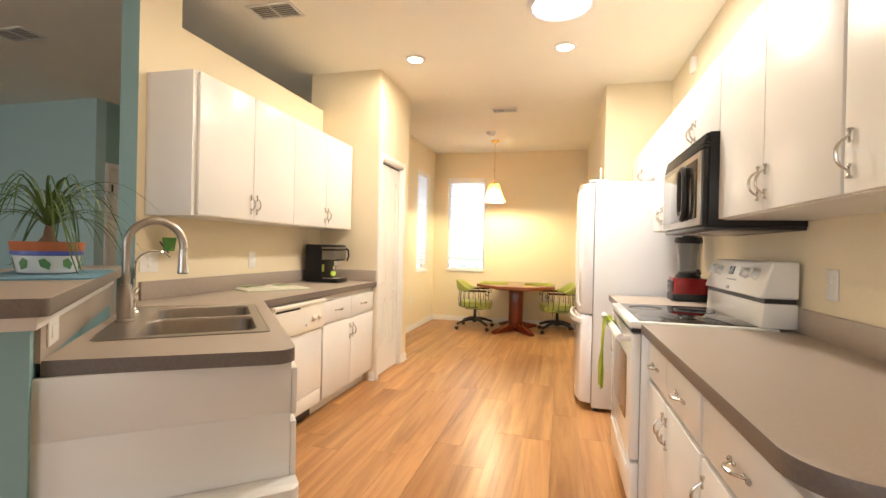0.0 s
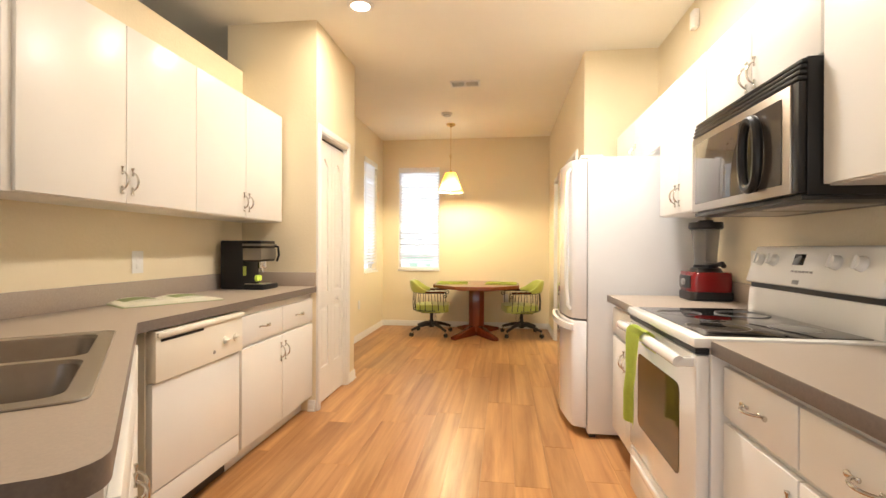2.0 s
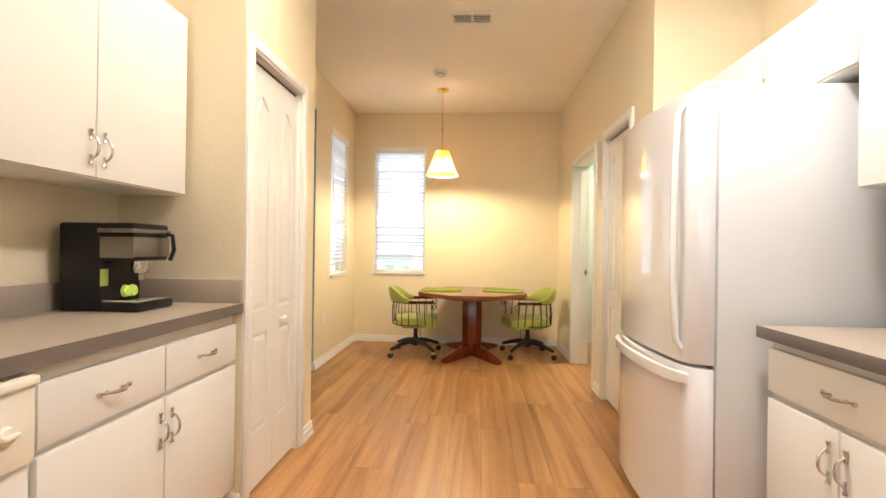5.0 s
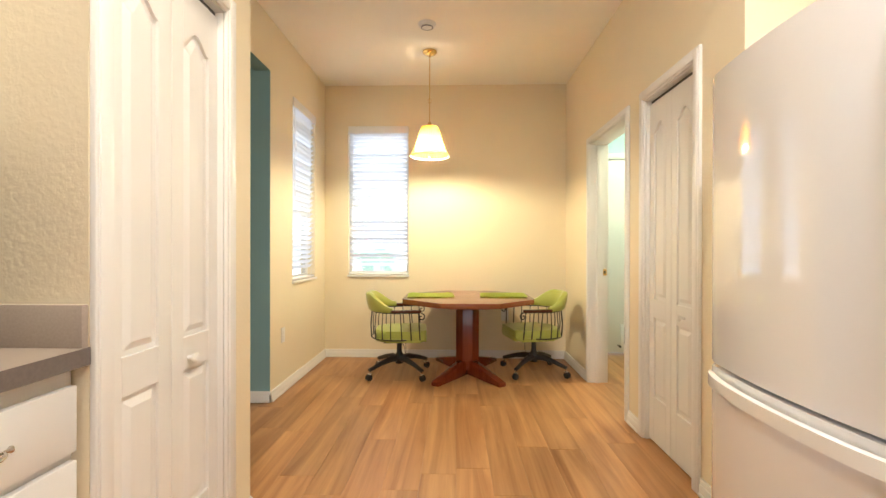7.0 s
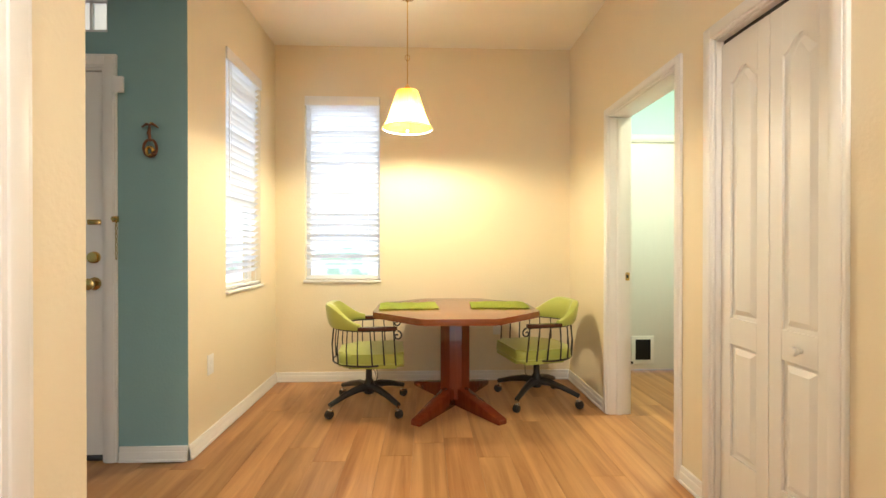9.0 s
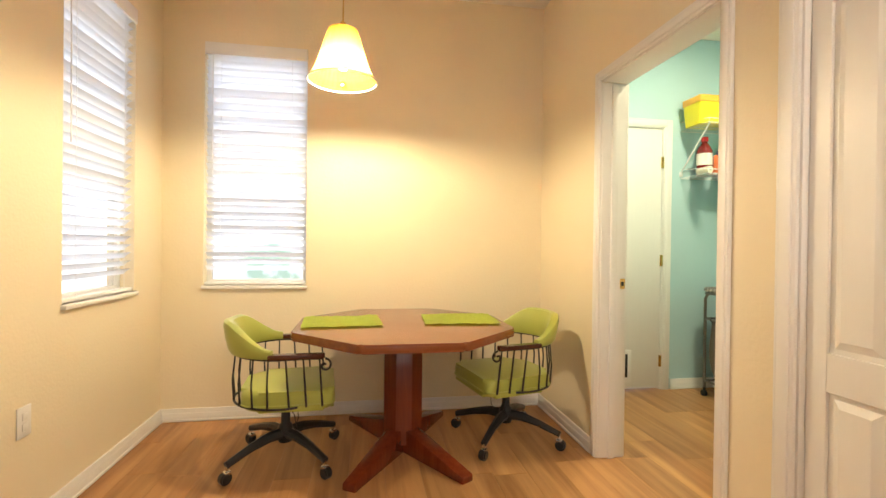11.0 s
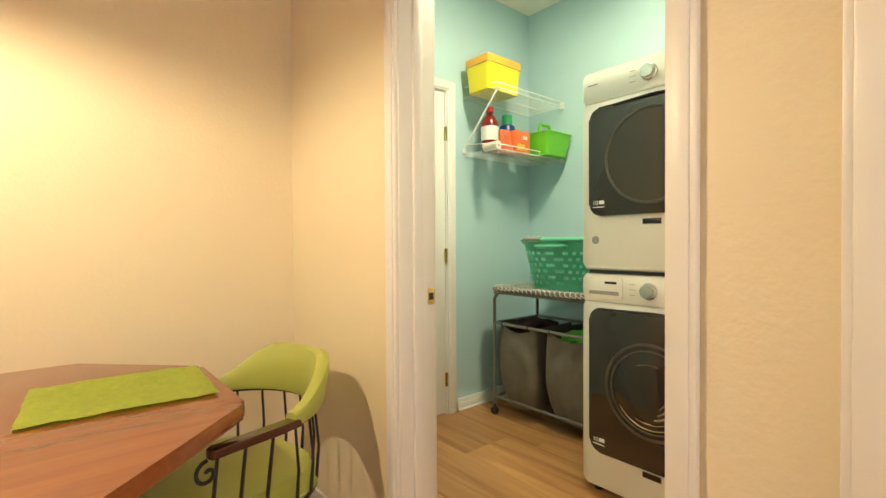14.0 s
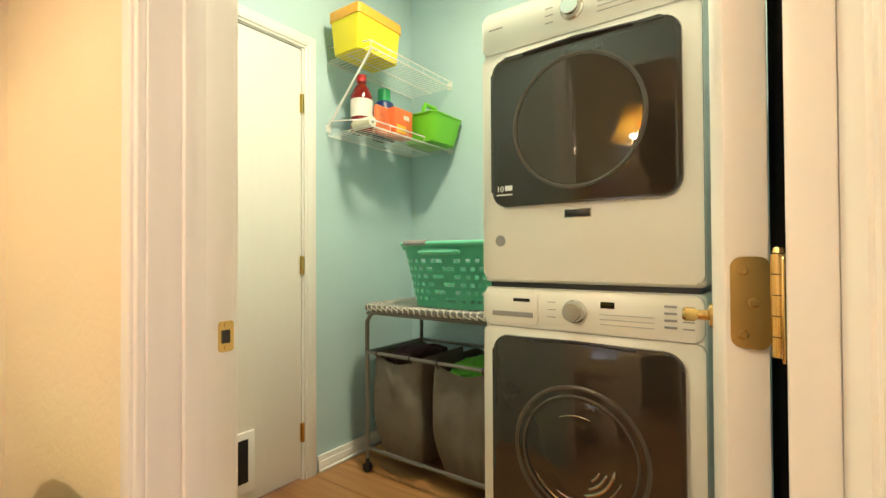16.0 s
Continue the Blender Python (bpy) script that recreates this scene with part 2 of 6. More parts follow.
CHERRY = wood("cherry_wood", (0.20, 0.052, 0.016), (0.27, 0.078, 0.023), grain=(2.2, 34, 34), rough=0.20, coat=0.5, bump=0.02)
LIME = material("lime_green_vinyl", (0.42, 0.46, 0.10), 0.3, var=0.07, scale=12, bump=0.05, bump_scale=90)
LIMECLOTH = material("lime_green_cloth", (0.58, 0.68, 0.12), 0.9, var=0.14, scale=60, bump=0.6, bump_scale=150)
BLIND = material("white_blind_slat", (0.86, 0.86, 0.84), 0.45, var=0.02)
BIN_Y = material("yellow_plastic_bin", (0.85, 0.72, 0.02), 0.35, var=0.03)
MINT = material("mint_green_plastic", (0.14, 0.62, 0.42), 0.4, var=0.04)
GREENP = material("bright_green_plastic", (0.15, 0.58, 0.03), 0.35, var=0.04)
WIRE = material("white_coated_wire", (0.82, 0.82, 0.80), 0.4, var=0.03)
MACHINE = material("white_washer_enamel", (0.80, 0.79, 0.72), 0.2, var=0.02, coat=0.3)


# ---- the shell ----
def wall(name, axis, c0, c1, a0, a1, z0=0.0, z1=2.85, openings=(), low=None, high=None, tail=0):
    """A wall across axis ('x' or 'y') from c0 to c1, along the other from a0 to a1, with openings (a, b, za, zb). low, high: the paint of its two sides."""
    bm = bmesh.new()

    def piece(a, b, za, zb):
        if b - a > 1e-4 and zb - za > 1e-4:
            box(c0, c1, a, b, za, zb, bm=bm) if axis == "x" else box(a, b, c0, c1, za, zb, bm=bm)
    at = a0
    for a, b, za, zb in sorted(openings):
        piece(at, a, z0, z1)
        piece(a, b, z0, za)
        piece(a, b, zb, z1)
        at = b
    piece(at, a1, z0, z1)
    bm.normal_update()
    i = 0 if axis == "x" else 1
    for f in bm.faces:
        f.material_index = 1 if f.normal[i] > 0.5 else tail if f.normal[1 - i] > 0.5 else 0
    ob = new(name, mesh_of(name, bm, [low or CREAM, high or CREAM]))
    return tagged(ob, "painted plaster wall with a fine orange-peel texture", "wall", kind="structure")


H = 2.85
wall("wall_east", "x", 1.14, 1.26, -4.0, 4.85)
wall("wall_fridge_alcove", "y", 4.85, 4.97, 0.55, 1.26)
wall("wall_dining_east", "x", 0.55, 0.69, 4.97, 8.14, openings=[(5.222, 5.805, 0, 2.04), (6.097, 6.96, 0, 2.04)], high=SKY_BLUE)
wall("wall_north", "y", 7.81, 7.95, -2.11, 0.55, openings=[(-1.724, -1.087, 0.865, 2.425)])
wall("wall_dining_west", "x", -2.11, -1.97, 6.51, 7.81, openings=[(6.84, 7.46, 0.865, 2.425)])
wall("wall_foyer_north", "y", 6.37, 6.51, -5.0, -1.97, 0, 2.2, openings=[(-3.31, -2.395, 0, 2.10)], low=TEAL, high=CREAM, tail=1)
wall("wall_foyer_north_top", "y", 6.37, 6.51, -5.0, -1.97, 2.2, H, openings=[(-3.31, -2.385, 2.283, 2.72)], low=TEAL, high=CREAM, tail=1)
wall("wall_header", "x", -2.09, -1.97, 4.935, 6.37, 2.46, H, low=TEAL)
wall("wall_pantry_south", "y", 4.065, 4.17, -2.17, -1.585)
wall("wall_pantry_east", "x", -1.585, -1.475, 4.065, 4.935, openings=[(4.125, 4.715, 0, 2.045)])
wall("wall_pantry_north", "y", 4.825, 4.935, -2.17, -1.585, high=TEAL)
wall("wall_pantry_west", "x", -2.17, -2.06, 4.17, 4.825, low=TEAL)
wall("wall_partition", "x", -2.17, -2.05, 2.386, 4.065, 0, 2.50, low=TEAL)
wall("wall_partition_end", "x", -2.17, -2.05, 2.106, 2.386, low=TEAL)
wall("wall_living_north", "y", 4.24, 4.36, -7.5, -5.0, low=SKY_BLUE)
wall("wall_living_hall", "x", -5.12, -5.0, 4.36, 6.51, high=TEAL)
# Unseen west and south walls close the room; south openings invented to admit daylight.
wall("wall_living_west", "x", -7.62, -7.5, -4.0, 4.36, high=SKY_BLUE)
wall("wall_living_south", "y", -4.12, -4.0, -7.62, 1.26, openings=[(-5.6, -3.2, 0.3, 2.4), (-2.0, 0.6, 0.05, 2.4)])
wall("wall_laundry_north", "y", 8.02, 8.14, 0.69, 2.62, openings=[(0.86, 1.671, 0, 2.115)], low=SKY_BLUE)
wall("wall_laundry_east", "x", 2.5, 2.62, 5.2, 8.02, low=SKY_BLUE)
wall("wall_laundry_south", "y", 5.08, 5.2, 0.69, 2.62, high=SKY_BLUE)
tagged(new("ceiling", mesh_of("ceiling", box(-7.62, 2.62, -4.12, 8.14, H, H + 0.1), CEIL)), "flat cream ceiling with knock-down texture", "ceiling", kind="structure")
floor = tagged(new("floor", mesh_of("floor", box(-7.62, 2.62, -4.12, 8.14, -0.12, -0.006), material("floor_underlay", (0.34, 0.19, 0.085), 0.5))), "warm oak-look plank floor", "floor", kind="structure")


def plate(pts, x0, x1, b=0.0, bm=None):
    """A flat piece with its outline in y and z, from x0 to x1."""
    t = prism(pts, 0, abs(x1 - x0), b)
    lo = min(x0, x1)
    m = Matrix(((0, 0, 1, lo), (1, 0, 0, 0), (0, 1, 0, 0), (0, 0, 0, 1)))
    t.transform(m)
    if bm is None:
        return t
    me = bpy.data.meshes.new("tmp")
    t.to_mesh(me)
    t.free()
    bm.from_mesh(me)
    bpy.data.meshes.remove(me)
    return bm


def rrect(a0, a1, b0, b1, r, n=5):
    return rounded([(a0, b0), (a1, b0), (a1, b1), (a0, b1)], {i: r for i in range(4)}, n)


def wedge(points, bm=None):
    """A convex solid over eight corners: four below, four above."""
    bm = bm or bmesh.new()
    v = [bm.verts.new(p) for p in points]
    for f in ((0, 1, 2, 3), (4, 5, 6, 7), (0, 1, 5, 4), (1, 2, 6, 5), (2, 3, 7, 6), (3, 0, 4, 7)):
        bm.faces.new([v[i] for i in f])
    return bm


# ---- trim ----
def casing_x(x, s, y0, y1, ztop, w=0.065, bm=None):
    """Moulded casing round an opening in a wall face at x that looks along s."""
    bm = bm or bmesh.new()
    for d, a, b in ((0.014, 0.0, w - 0.006), (0.020, 0.012, w - 0.012), (0.017, w - 0.013, w)):
        box(x, x + s * d, y0 - b, y0 - a, 0, ztop + b, 0.003, bm)
        box(x, x + s * d, y1 + a, y1 + b, 0, ztop + b, 0.003, bm)
        box(x, x + s * d, y0 - a, y1 + a, ztop + a, ztop + b, 0.003, bm)
    return bm


def casing_y(y, s, x0, x1, ztop, w=0.065, bm=None):
    bm = casing_x(0, -s, x0, x1, ztop, w)
    bm.transform(Matrix(((0, 1, 0, 0), (-1, 0, 0, y), (0, 0, 1, 0), (0, 0, 0, 1))))
    return bm


def baseboard(name, pts):
    """A skirting board along a line on the floor; it stands to the line's left."""
    for (xa, ya), (xb, yb) in zip(pts, pts[1:]):
        d = Vector((xb - xa, yb - ya, 0))
        length = d.length
        bm = box(0, length, 0, 0.012, 0, 0.082, 0.002)
        box(0, length, 0, 0.016, 0, 0.055, 0.002, bm)
        box(0, length, 0.0, 0.024, 0, 0.016, 0.006, bm)
        bm.transform(Matrix.Translation((xa, ya, 0)) @ Matrix.Rotation(math.atan2(d.y, d.x), 4, "Z"))
        solo(name, bm, TRIM, "white painted skirting board with a quarter round", "baseboard", kind="structure")


def leaf_x(name, x, s, y0, y1, z0, z1, parent, thick=0.032, split=0.783, label=""):
    """A moulded door leaf in a plane across x, facing s, with an arched upper and a plain lower panel."""
    f = x + s * thick
    g = x + s * (thick - 0.011)
    bm = box(x, g, y0, y1, z0, z1, 0.001)
    st = min(0.075, (y1 - y0) * 0.22)
    a, b = y0 + st, y1 - st
    za, zb, zc, zd = z0 + 0.262, z0 + split - 0.055, z0 + split + 0.055, z1 - 0.13
    mid, half = (a + b) / 2, (b - a) / 2
    box(g, f, y0, a, z0, z1, 0.002, bm)
    box(g, f, b, y1, z0, z1, 0.002, bm)
    box(g, f, a, b, z0, za, 0.002, bm)
    box(g, f, a, b, zb, zc, 0.002, bm)

    def arch(inset, top, n=12):
        out = []
        for i in range(n + 1):
            u = -1 + 2 * i / n
            lift = 0.5 + 0.5 * math.cos(math.pi * u) if abs(u) < 1 else 0.0
            out.append((mid + u * (half - inset), top - 0.05 + 0.05 * lift))
        return out
    top = arch(0.0, zd)
    for (ya, va), (yb, vb) in zip(top, top[1:]):
        plate([(ya, va), (yb, vb), (yb, z1), (ya, z1)], g, f, 0, bm)
    def field(low, high):
        """A raised field: from an outline on the ground of the panel up to a smaller one, with sloping sides."""
        p = [bm.verts.new((g - s * 0.003, y, z)) for y, z in low]
        q = [bm.verts.new((g + s * 0.010, y, z)) for y, z in high]
        for j in range(len(p)):
            bm.faces.new((p[j], p[(j + 1) % len(p)], q[(j + 1) % len(q)], q[j]))
        bm.faces.new(q)
        bm.faces.new(p)
    i, o = 0.008, min(0.036, half * 0.5)
    field([(a + i, za + i), (b - i, za + i), (b - i, zb - i), (a + i, zb - i)], [(a + o, za + o), (b - o, za + o), (b - o, zb - o), (a + o, zb - o)])
    field([(a + i, zc + i), (b - i, zc + i)] + arch(i, zd - i)[::-1], [(a + o, zc + o), (b - o, zc + o)] + arch(o, zd - o)[::-1])
    return part(name, bm, DOORW, parent, label, smooth=False)


def knob_x(x, s, y, z, parent, r=0.017, mat=None):
    bm = lathe([(0.008, 0), (0.007, 0.012), (r * 0.8, 0.018), (r, 0.026), (r * 0.85, 0.034), (0, 0.037)], 0, 0, 16)
    bm.transform(Matrix.Translation((x, y, z)) @ Matrix.Rotation(s * math.pi / 2, 4, "Y"))
    return part("door_knob", bm, mat or DOORW, parent)


def bifold(name, x, s, y0, y1, ztop, label):
    """A closed pair of folding leaves in an opening; x is the wall face that looks along s."""
    d = thing(name, x - s * 0.05, (y0 + y1) / 2, 0, label, "door", kind="structure")
    jb = box(x - s * 0.115, x - s * 0.001, y0, y0 + 0.012, 0, ztop - 0.012, 0.001)
    box(x - s * 0.115, x - s * 0.001, y1 - 0.012, y1, 0, ztop - 0.012, 0.001, jb)
    box(x - s * 0.115, x - s * 0.001, y0, y1, ztop - 0.012, ztop, 0.001, jb)
    part("jamb", jb, TRIM, d)
    part("casing", casing_x(x, s, y0 + 0.006, y1 - 0.006, ztop - 0.006), TRIM, d)
    part("track", box(x - s * 0.06, x - s * 0.03, y0 + 0.014, y1 - 0.014, ztop - 0.03, ztop - 0.013), DARKMETAL, d)
    m = (y0 + y1) / 2
    back = x - s * 0.052
    near = leaf_x("leaf", back, s, y0 + 0.015, m - 0.002, 0.012, ztop - 0.034, d)
    leaf_x("leaf", back, s, m + 0.002, y1 - 0.015, 0.012, ztop - 0.034, d)
    return d, near, back + s * 0.032


d1, leaf, xf = bifold("door_1", -1.475, 1, 4.125, 4.715, 2.045, "white moulded bifold pantry door, closed, with a round knob")
knob_x(xf, 1, 4.510, 0.778, d1.children[4])
d2, leaf, xf = bifold("door_2", 0.55, -1, 5.222, 5.805, 2.04, "white moulded bifold closet door, closed, with a round knob")
knob_x(xf, -1, 5.365, 0.790, leaf)

# the laundry doorway and its door, which stands open into the laundry
d3 = thing("door_3", 0.61, 6.55, 0, "white laundry doorway with brass hinges and an open white door", "door", kind="structure")
jb = box(0.549, 0.691, 6.097, 6.108, 0, 2.04, 0.002)
box(0.549, 0.691, 6.946, 6.96, 0, 2.025, 0.002, jb)
box(0.549, 0.691, 6.108, 6.946, 2.025, 2.04, 0.002, jb)
box(0.60, 0.635, 6.934, 6.946, 0, 2.012, 0.002, jb)
box(0.662, 0.690, 6.108, 6.139, 0, 2.02, 0.003, jb)
part("jamb", jb, TRIM, d3)
part("casing", casing_x(0.55, -1, 6.105, 6.952, 2.032, 0.055), TRIM, d3)
part("casing", casing_x(0.69, 1, 6.100, 6.952, 2.032, 0.042), TRIM, d3)
sp = plate(rrect(-0.014, 0.014, 0.915, 0.970, 0.006), 0, 0.0025)
sp.transform(Matrix(((0, 1, 0, 0.676), (-1, 0, 0, 6.9462), (0, 0, 1, 0), (0, 0, 0, 1))))
for z in (0.922, 0.963):
    cyl((0.676, 6.944, z), (0.676, 6.9425, z), 0.004, n=8, bm=sp)
part("strike_plate", sp, BRASS, d3, "brass strike plate")
part("strike_hole", box(0.668, 0.682, 6.9415, 6.9437, 0.931, 0.954), DARKMETAL, d3)
leafm = Matrix.Translation((0.752, 6.186, 0)) @ Matrix.Rotation(radians(6.3), 4, "Z")
lf = part("door_leaf", turned(box(0.0, 0.765, -0.036, 0, 0.012, 2.02, 0.002), leafm), DOORW, d3, "open white door leaf")
part("latch_bolt", turned(cyl((0.765, -0.02, 0.945), (0.775, -0.02, 0.945), 0.008, bm=box(0.762, 0.767, -0.032, -0.008, 0.91, 0.98, 0.001)), leafm), BRASS, lf, "brass latch bolt")
part("door_knob", turned(lathe([(0.028, 0), (0.028, 0.006), (0.013, 0.01), (0.011, 0.03), (0.016, 0.038), (0.017, 0.055), (0.012, 0.062), (0, 0.063)], 0, 0, 20), leafm @ Matrix.Translation((0.70, 0.0, 0.945)) @ Matrix.Rotation(-math.pi / 2, 4, "X")), BRASS, lf, "brass door knob")
for z in (0.24, 1.04, 1.80):
    hb = plate(rrect(6.149, 6.181, z - 0.043, z + 0.043, 0.010), 0.7475, 0.7505)
    for k in range(5):
        cyl((0.738, 6.143, z - 0.046 + 0.0185 * k), (0.738, 6.143, z - 0.0285 + 0.0185 * k), 0.0065, n=12, bm=hb)
    lathe([(0, z + 0.053), (0.0045, z + 0.051), (0.0055, z + 0.0465), (0, z + 0.046)], 0.738, 6.143, 10, hb)
    box(0.692, 0.738, 6.1395, 6.142, z - 0.043, z + 0.043, 0.001, hb)
    for k, dy in ((-0.030, 0.004), (0.0, -0.005), (0.030, 0.004)):
        cyl((0.7475, 6.167 + dy, z + k), (0.7462, 6.167 + dy, z + k), 0.0048, 0.0036, 10, hb)
    part("hinge", hb, BRASS, d3, "brass butt hinge")

# the flat door in the laundry's far wall
d4 = thing("door_4", 1.26, 8.04, 0, "flat pale door with a pet flap and brass hinges, closed", "door", kind="structure")
jb = box(0.86, 0.875, 8.019, 8.141, 0, 2.115)
box(1.656, 1.671, 8.019, 8.141, 0, 2.115, bm=jb)
box(0.875, 1.656, 8.019, 8.141, 2.10, 2.115, bm=jb)
part("jamb", jb, TRIM, d4)
part("casing", casing_y(8.02, -1, 0.865, 1.666, 2.105), TRIM, d4)
lf = part("door_leaf", box(0.877, 1.653, 8.022, 8.062, 0.012, 2.097, 0.002), DOORW, d4)
fl = box(1.19, 1.40, 8.008, 8.022, 0.065, 0.325, 0.004)
flap = part("pet_flap_frame", fl, TRIM, lf, "white pet flap frame")
part("pet_flap", box(1.225, 1.365, 8.003, 8.009, 0.11, 0.295, 0.002), BLACK, lf, "dark pet flap opening")
for z in (0.23, 1.04, 1.83):
    part("hinge", cyl((1.657, 8.013, z - 0.045), (1.657, 8.013, z + 0.045), 0.007, n=10, bm=box(1.644, 1.671, 8.016, 8.019, z - 0.045, z + 0.045)), BRASS, d4, "brass butt hinge")
stop = cyl((1.16, 8.02, 0.10), (1.16, 7.95, 0.10), 0.006, n=8)
cyl((1.16, 7.95, 0.10), (1.16, 7.935, 0.10), 0.012, n=10, bm=stop)
part("door_stop", stop, DARKMETAL, lf)

# the front door
d5 = thing("door_5", -2.85, 6.42, 0, "white front door with brass knob, deadbolt and chain, closed", "door", kind="structure")
jb = box(-3.31, -3.29, 6.369, 6.511, 0, 2.10)
box(-2.415, -2.395, 6.369, 6.511, 0, 2.10, bm=jb)
box(-3.29, -2.415, 6.369, 6.511, 2.08, 2.10, bm=jb)
part("jamb", jb, TRIM, d5)
part("casing", casing_y(6.37, -1, -3.30, -2.405, 2.09, w=0.072), TRIM, d5)
lf = part("door_leaf", box(-3.287, -2.418, 6.385, 6.43, 0.03, 2.077, 0.003), DOORW, d5)
pn = box(-3.16, -2.90, 6.380, 6.386, 1.15, 1.95, 0.004)
box(-2.83, -2.57, 6.380, 6.386, 1.15, 1.95, 0.004, pn)
box(-3.16, -2.90, 6.380, 6.386, 0.25, 0.95, 0.004, pn)
box(-2.83, -2.57, 6.380, 6.386, 0.25, 0.95, 0.004, pn)
part("raised_panel", pn, DOORW, lf)
part("threshold", box(-3.29, -2.415, 6.38, 6.47, 0.0, 0.028, 0.004), DARKMETAL, d5)


def rosette(name, z, r, reach):
    bm = lathe([(0, 0), (r, 0), (r, 0.006), (r * 0.5, 0.012), (r * 0.45, reach * 0.5), (r * 0.85, reach * 0.65), (r * 0.9, reach * 0.9), (0, reach)], 0, 0, 24)
    bm.transform(Matrix.Translation((-2.465, 6.385, z)) @ Matrix.Rotation(math.pi / 2, 4, "X"))
    part(name, bm, BRASS, lf, "brass " + name.replace("_", " "))


rosette("door_knob", 0.948, 0.034, 0.06)
rosette("deadbolt", 1.088, 0.031, 0.025)
ch = box(-2.50, -2.43, 6.376, 6.385, 1.262, 1.290, 0.003)
box(-2.49, -2.44, 6.372, 6.377, 1.272, 1.28, 0.001, ch)
part("chain_slide", ch, BRASS, lf, "brass chain slide")
cb = box(-2.345, -2.315, 6.335, 6.352, 1.275, 1.305, 0.003)
cyl((-2.325, 6.335, 1.29), (-2.325, 6.31, 1.29), 0.008, n=10, bm=cb)
for i in range(9):
    a = 1.265 - i * 0.022
    tube([(-2.325 + 0.006 * math.cos(k), 6.342, a + 0.013 * math.sin(k)) if i % 2 else (-2.325, 6.342 + 0.006 * math.cos(k), a + 0.013 * math.sin(k)) for k in [j * math.pi / 3 for j in range(6)]], 0.002, 5, cb, closed=True)
part("door_chain", cb, BRASS, d5, "hanging brass door chain")
part("alarm_contact", box(-2.345, -2.285, 6.333, 6.350, 1.955, 2.04, 0.004), TRIM, d5, "white alarm contact box")
# glazed light over the front door
w3 = thing("window_3", -2.85, 6.44, 2.283, "small divided window over the front door", "window", kind="structure")
fr = box(-3.31, -3.285, 6.40, 6.46, 2.283, 2.72)
box(-2.41, -2.385, 6.40, 6.46, 2.283, 2.72, bm=fr)
box(-3.285, -2.41, 6.40, 6.46, 2.283, 2.308, bm=fr)
box(-3.285, -2.41, 6.40, 6.46, 2.695, 2.72, bm=fr)
for x in (-3.06, -2.85, -2.63, -2.505):
    box(x - 0.007, x + 0.007, 6.42, 6.44, 2.308, 2.695, bm=fr)
box(-3.285, -2.41, 6.42, 6.44, 2.462, 2.476, bm=fr)
part("window_frame", fr, TRIM, w3)
pane = part("pane", box(-3.285, -2.41, 6.428, 6.432, 2.308, 2.695), GLASS, w3)
pane.visible_shadow = False

# skirting
baseboard("baseboard", [(0.55, 7.81), (-1.97, 7.81), (-1.97, 6.37), (-2.325, 6.37)])
baseboard("baseboard", [(0.55, 7.008), (0.55, 7.81)])
baseboard("baseboard", [(0.55, 5.868), (0.55, 6.048)])
baseboard("baseboard", [(0.55, 4.85), (0.55, 5.155)])
baseboard("baseboard", [(-1.475, 4.065), (-1.53, 4.065)])
baseboard("baseboard", [(-2.17, 4.935), (-1.475, 4.935), (-1.475, 4.778)])
baseboard("baseboard", [(2.5, 8.02), (1.746, 8.02)])
baseboard("baseboard", [(2.5, 5.2), (2.5, 8.02)])
baseboard("baseboard", [(-5.0, 4.24), (-7.5, 4.24)])


# ---- windows and blinds ----
def translucent(name, color, amount, rough=0.5):
    m = material(name, color, rough, var=0.02)
    nt = m.node_tree
    bs = nt.nodes["Principled BSDF"]
    tr = nt.nodes.new("ShaderNodeBsdfTranslucent")
    tr.inputs["Color"].default_value = (*color, 1)
    mix = nt.nodes.new("ShaderNodeMixShader")
    mix.inputs[0].default_value = amount
    nt.links.new(bs.outputs[0], mix.inputs[1])
    nt.links.new(tr.outputs[0], mix.inputs[2])
    nt.links.new(mix.outputs[0], nt.nodes["Material Output"].inputs["Surface"])
    return m


SLAT = translucent("white_vinyl_slat", (0.90, 0.91, 0.92), 0.55)


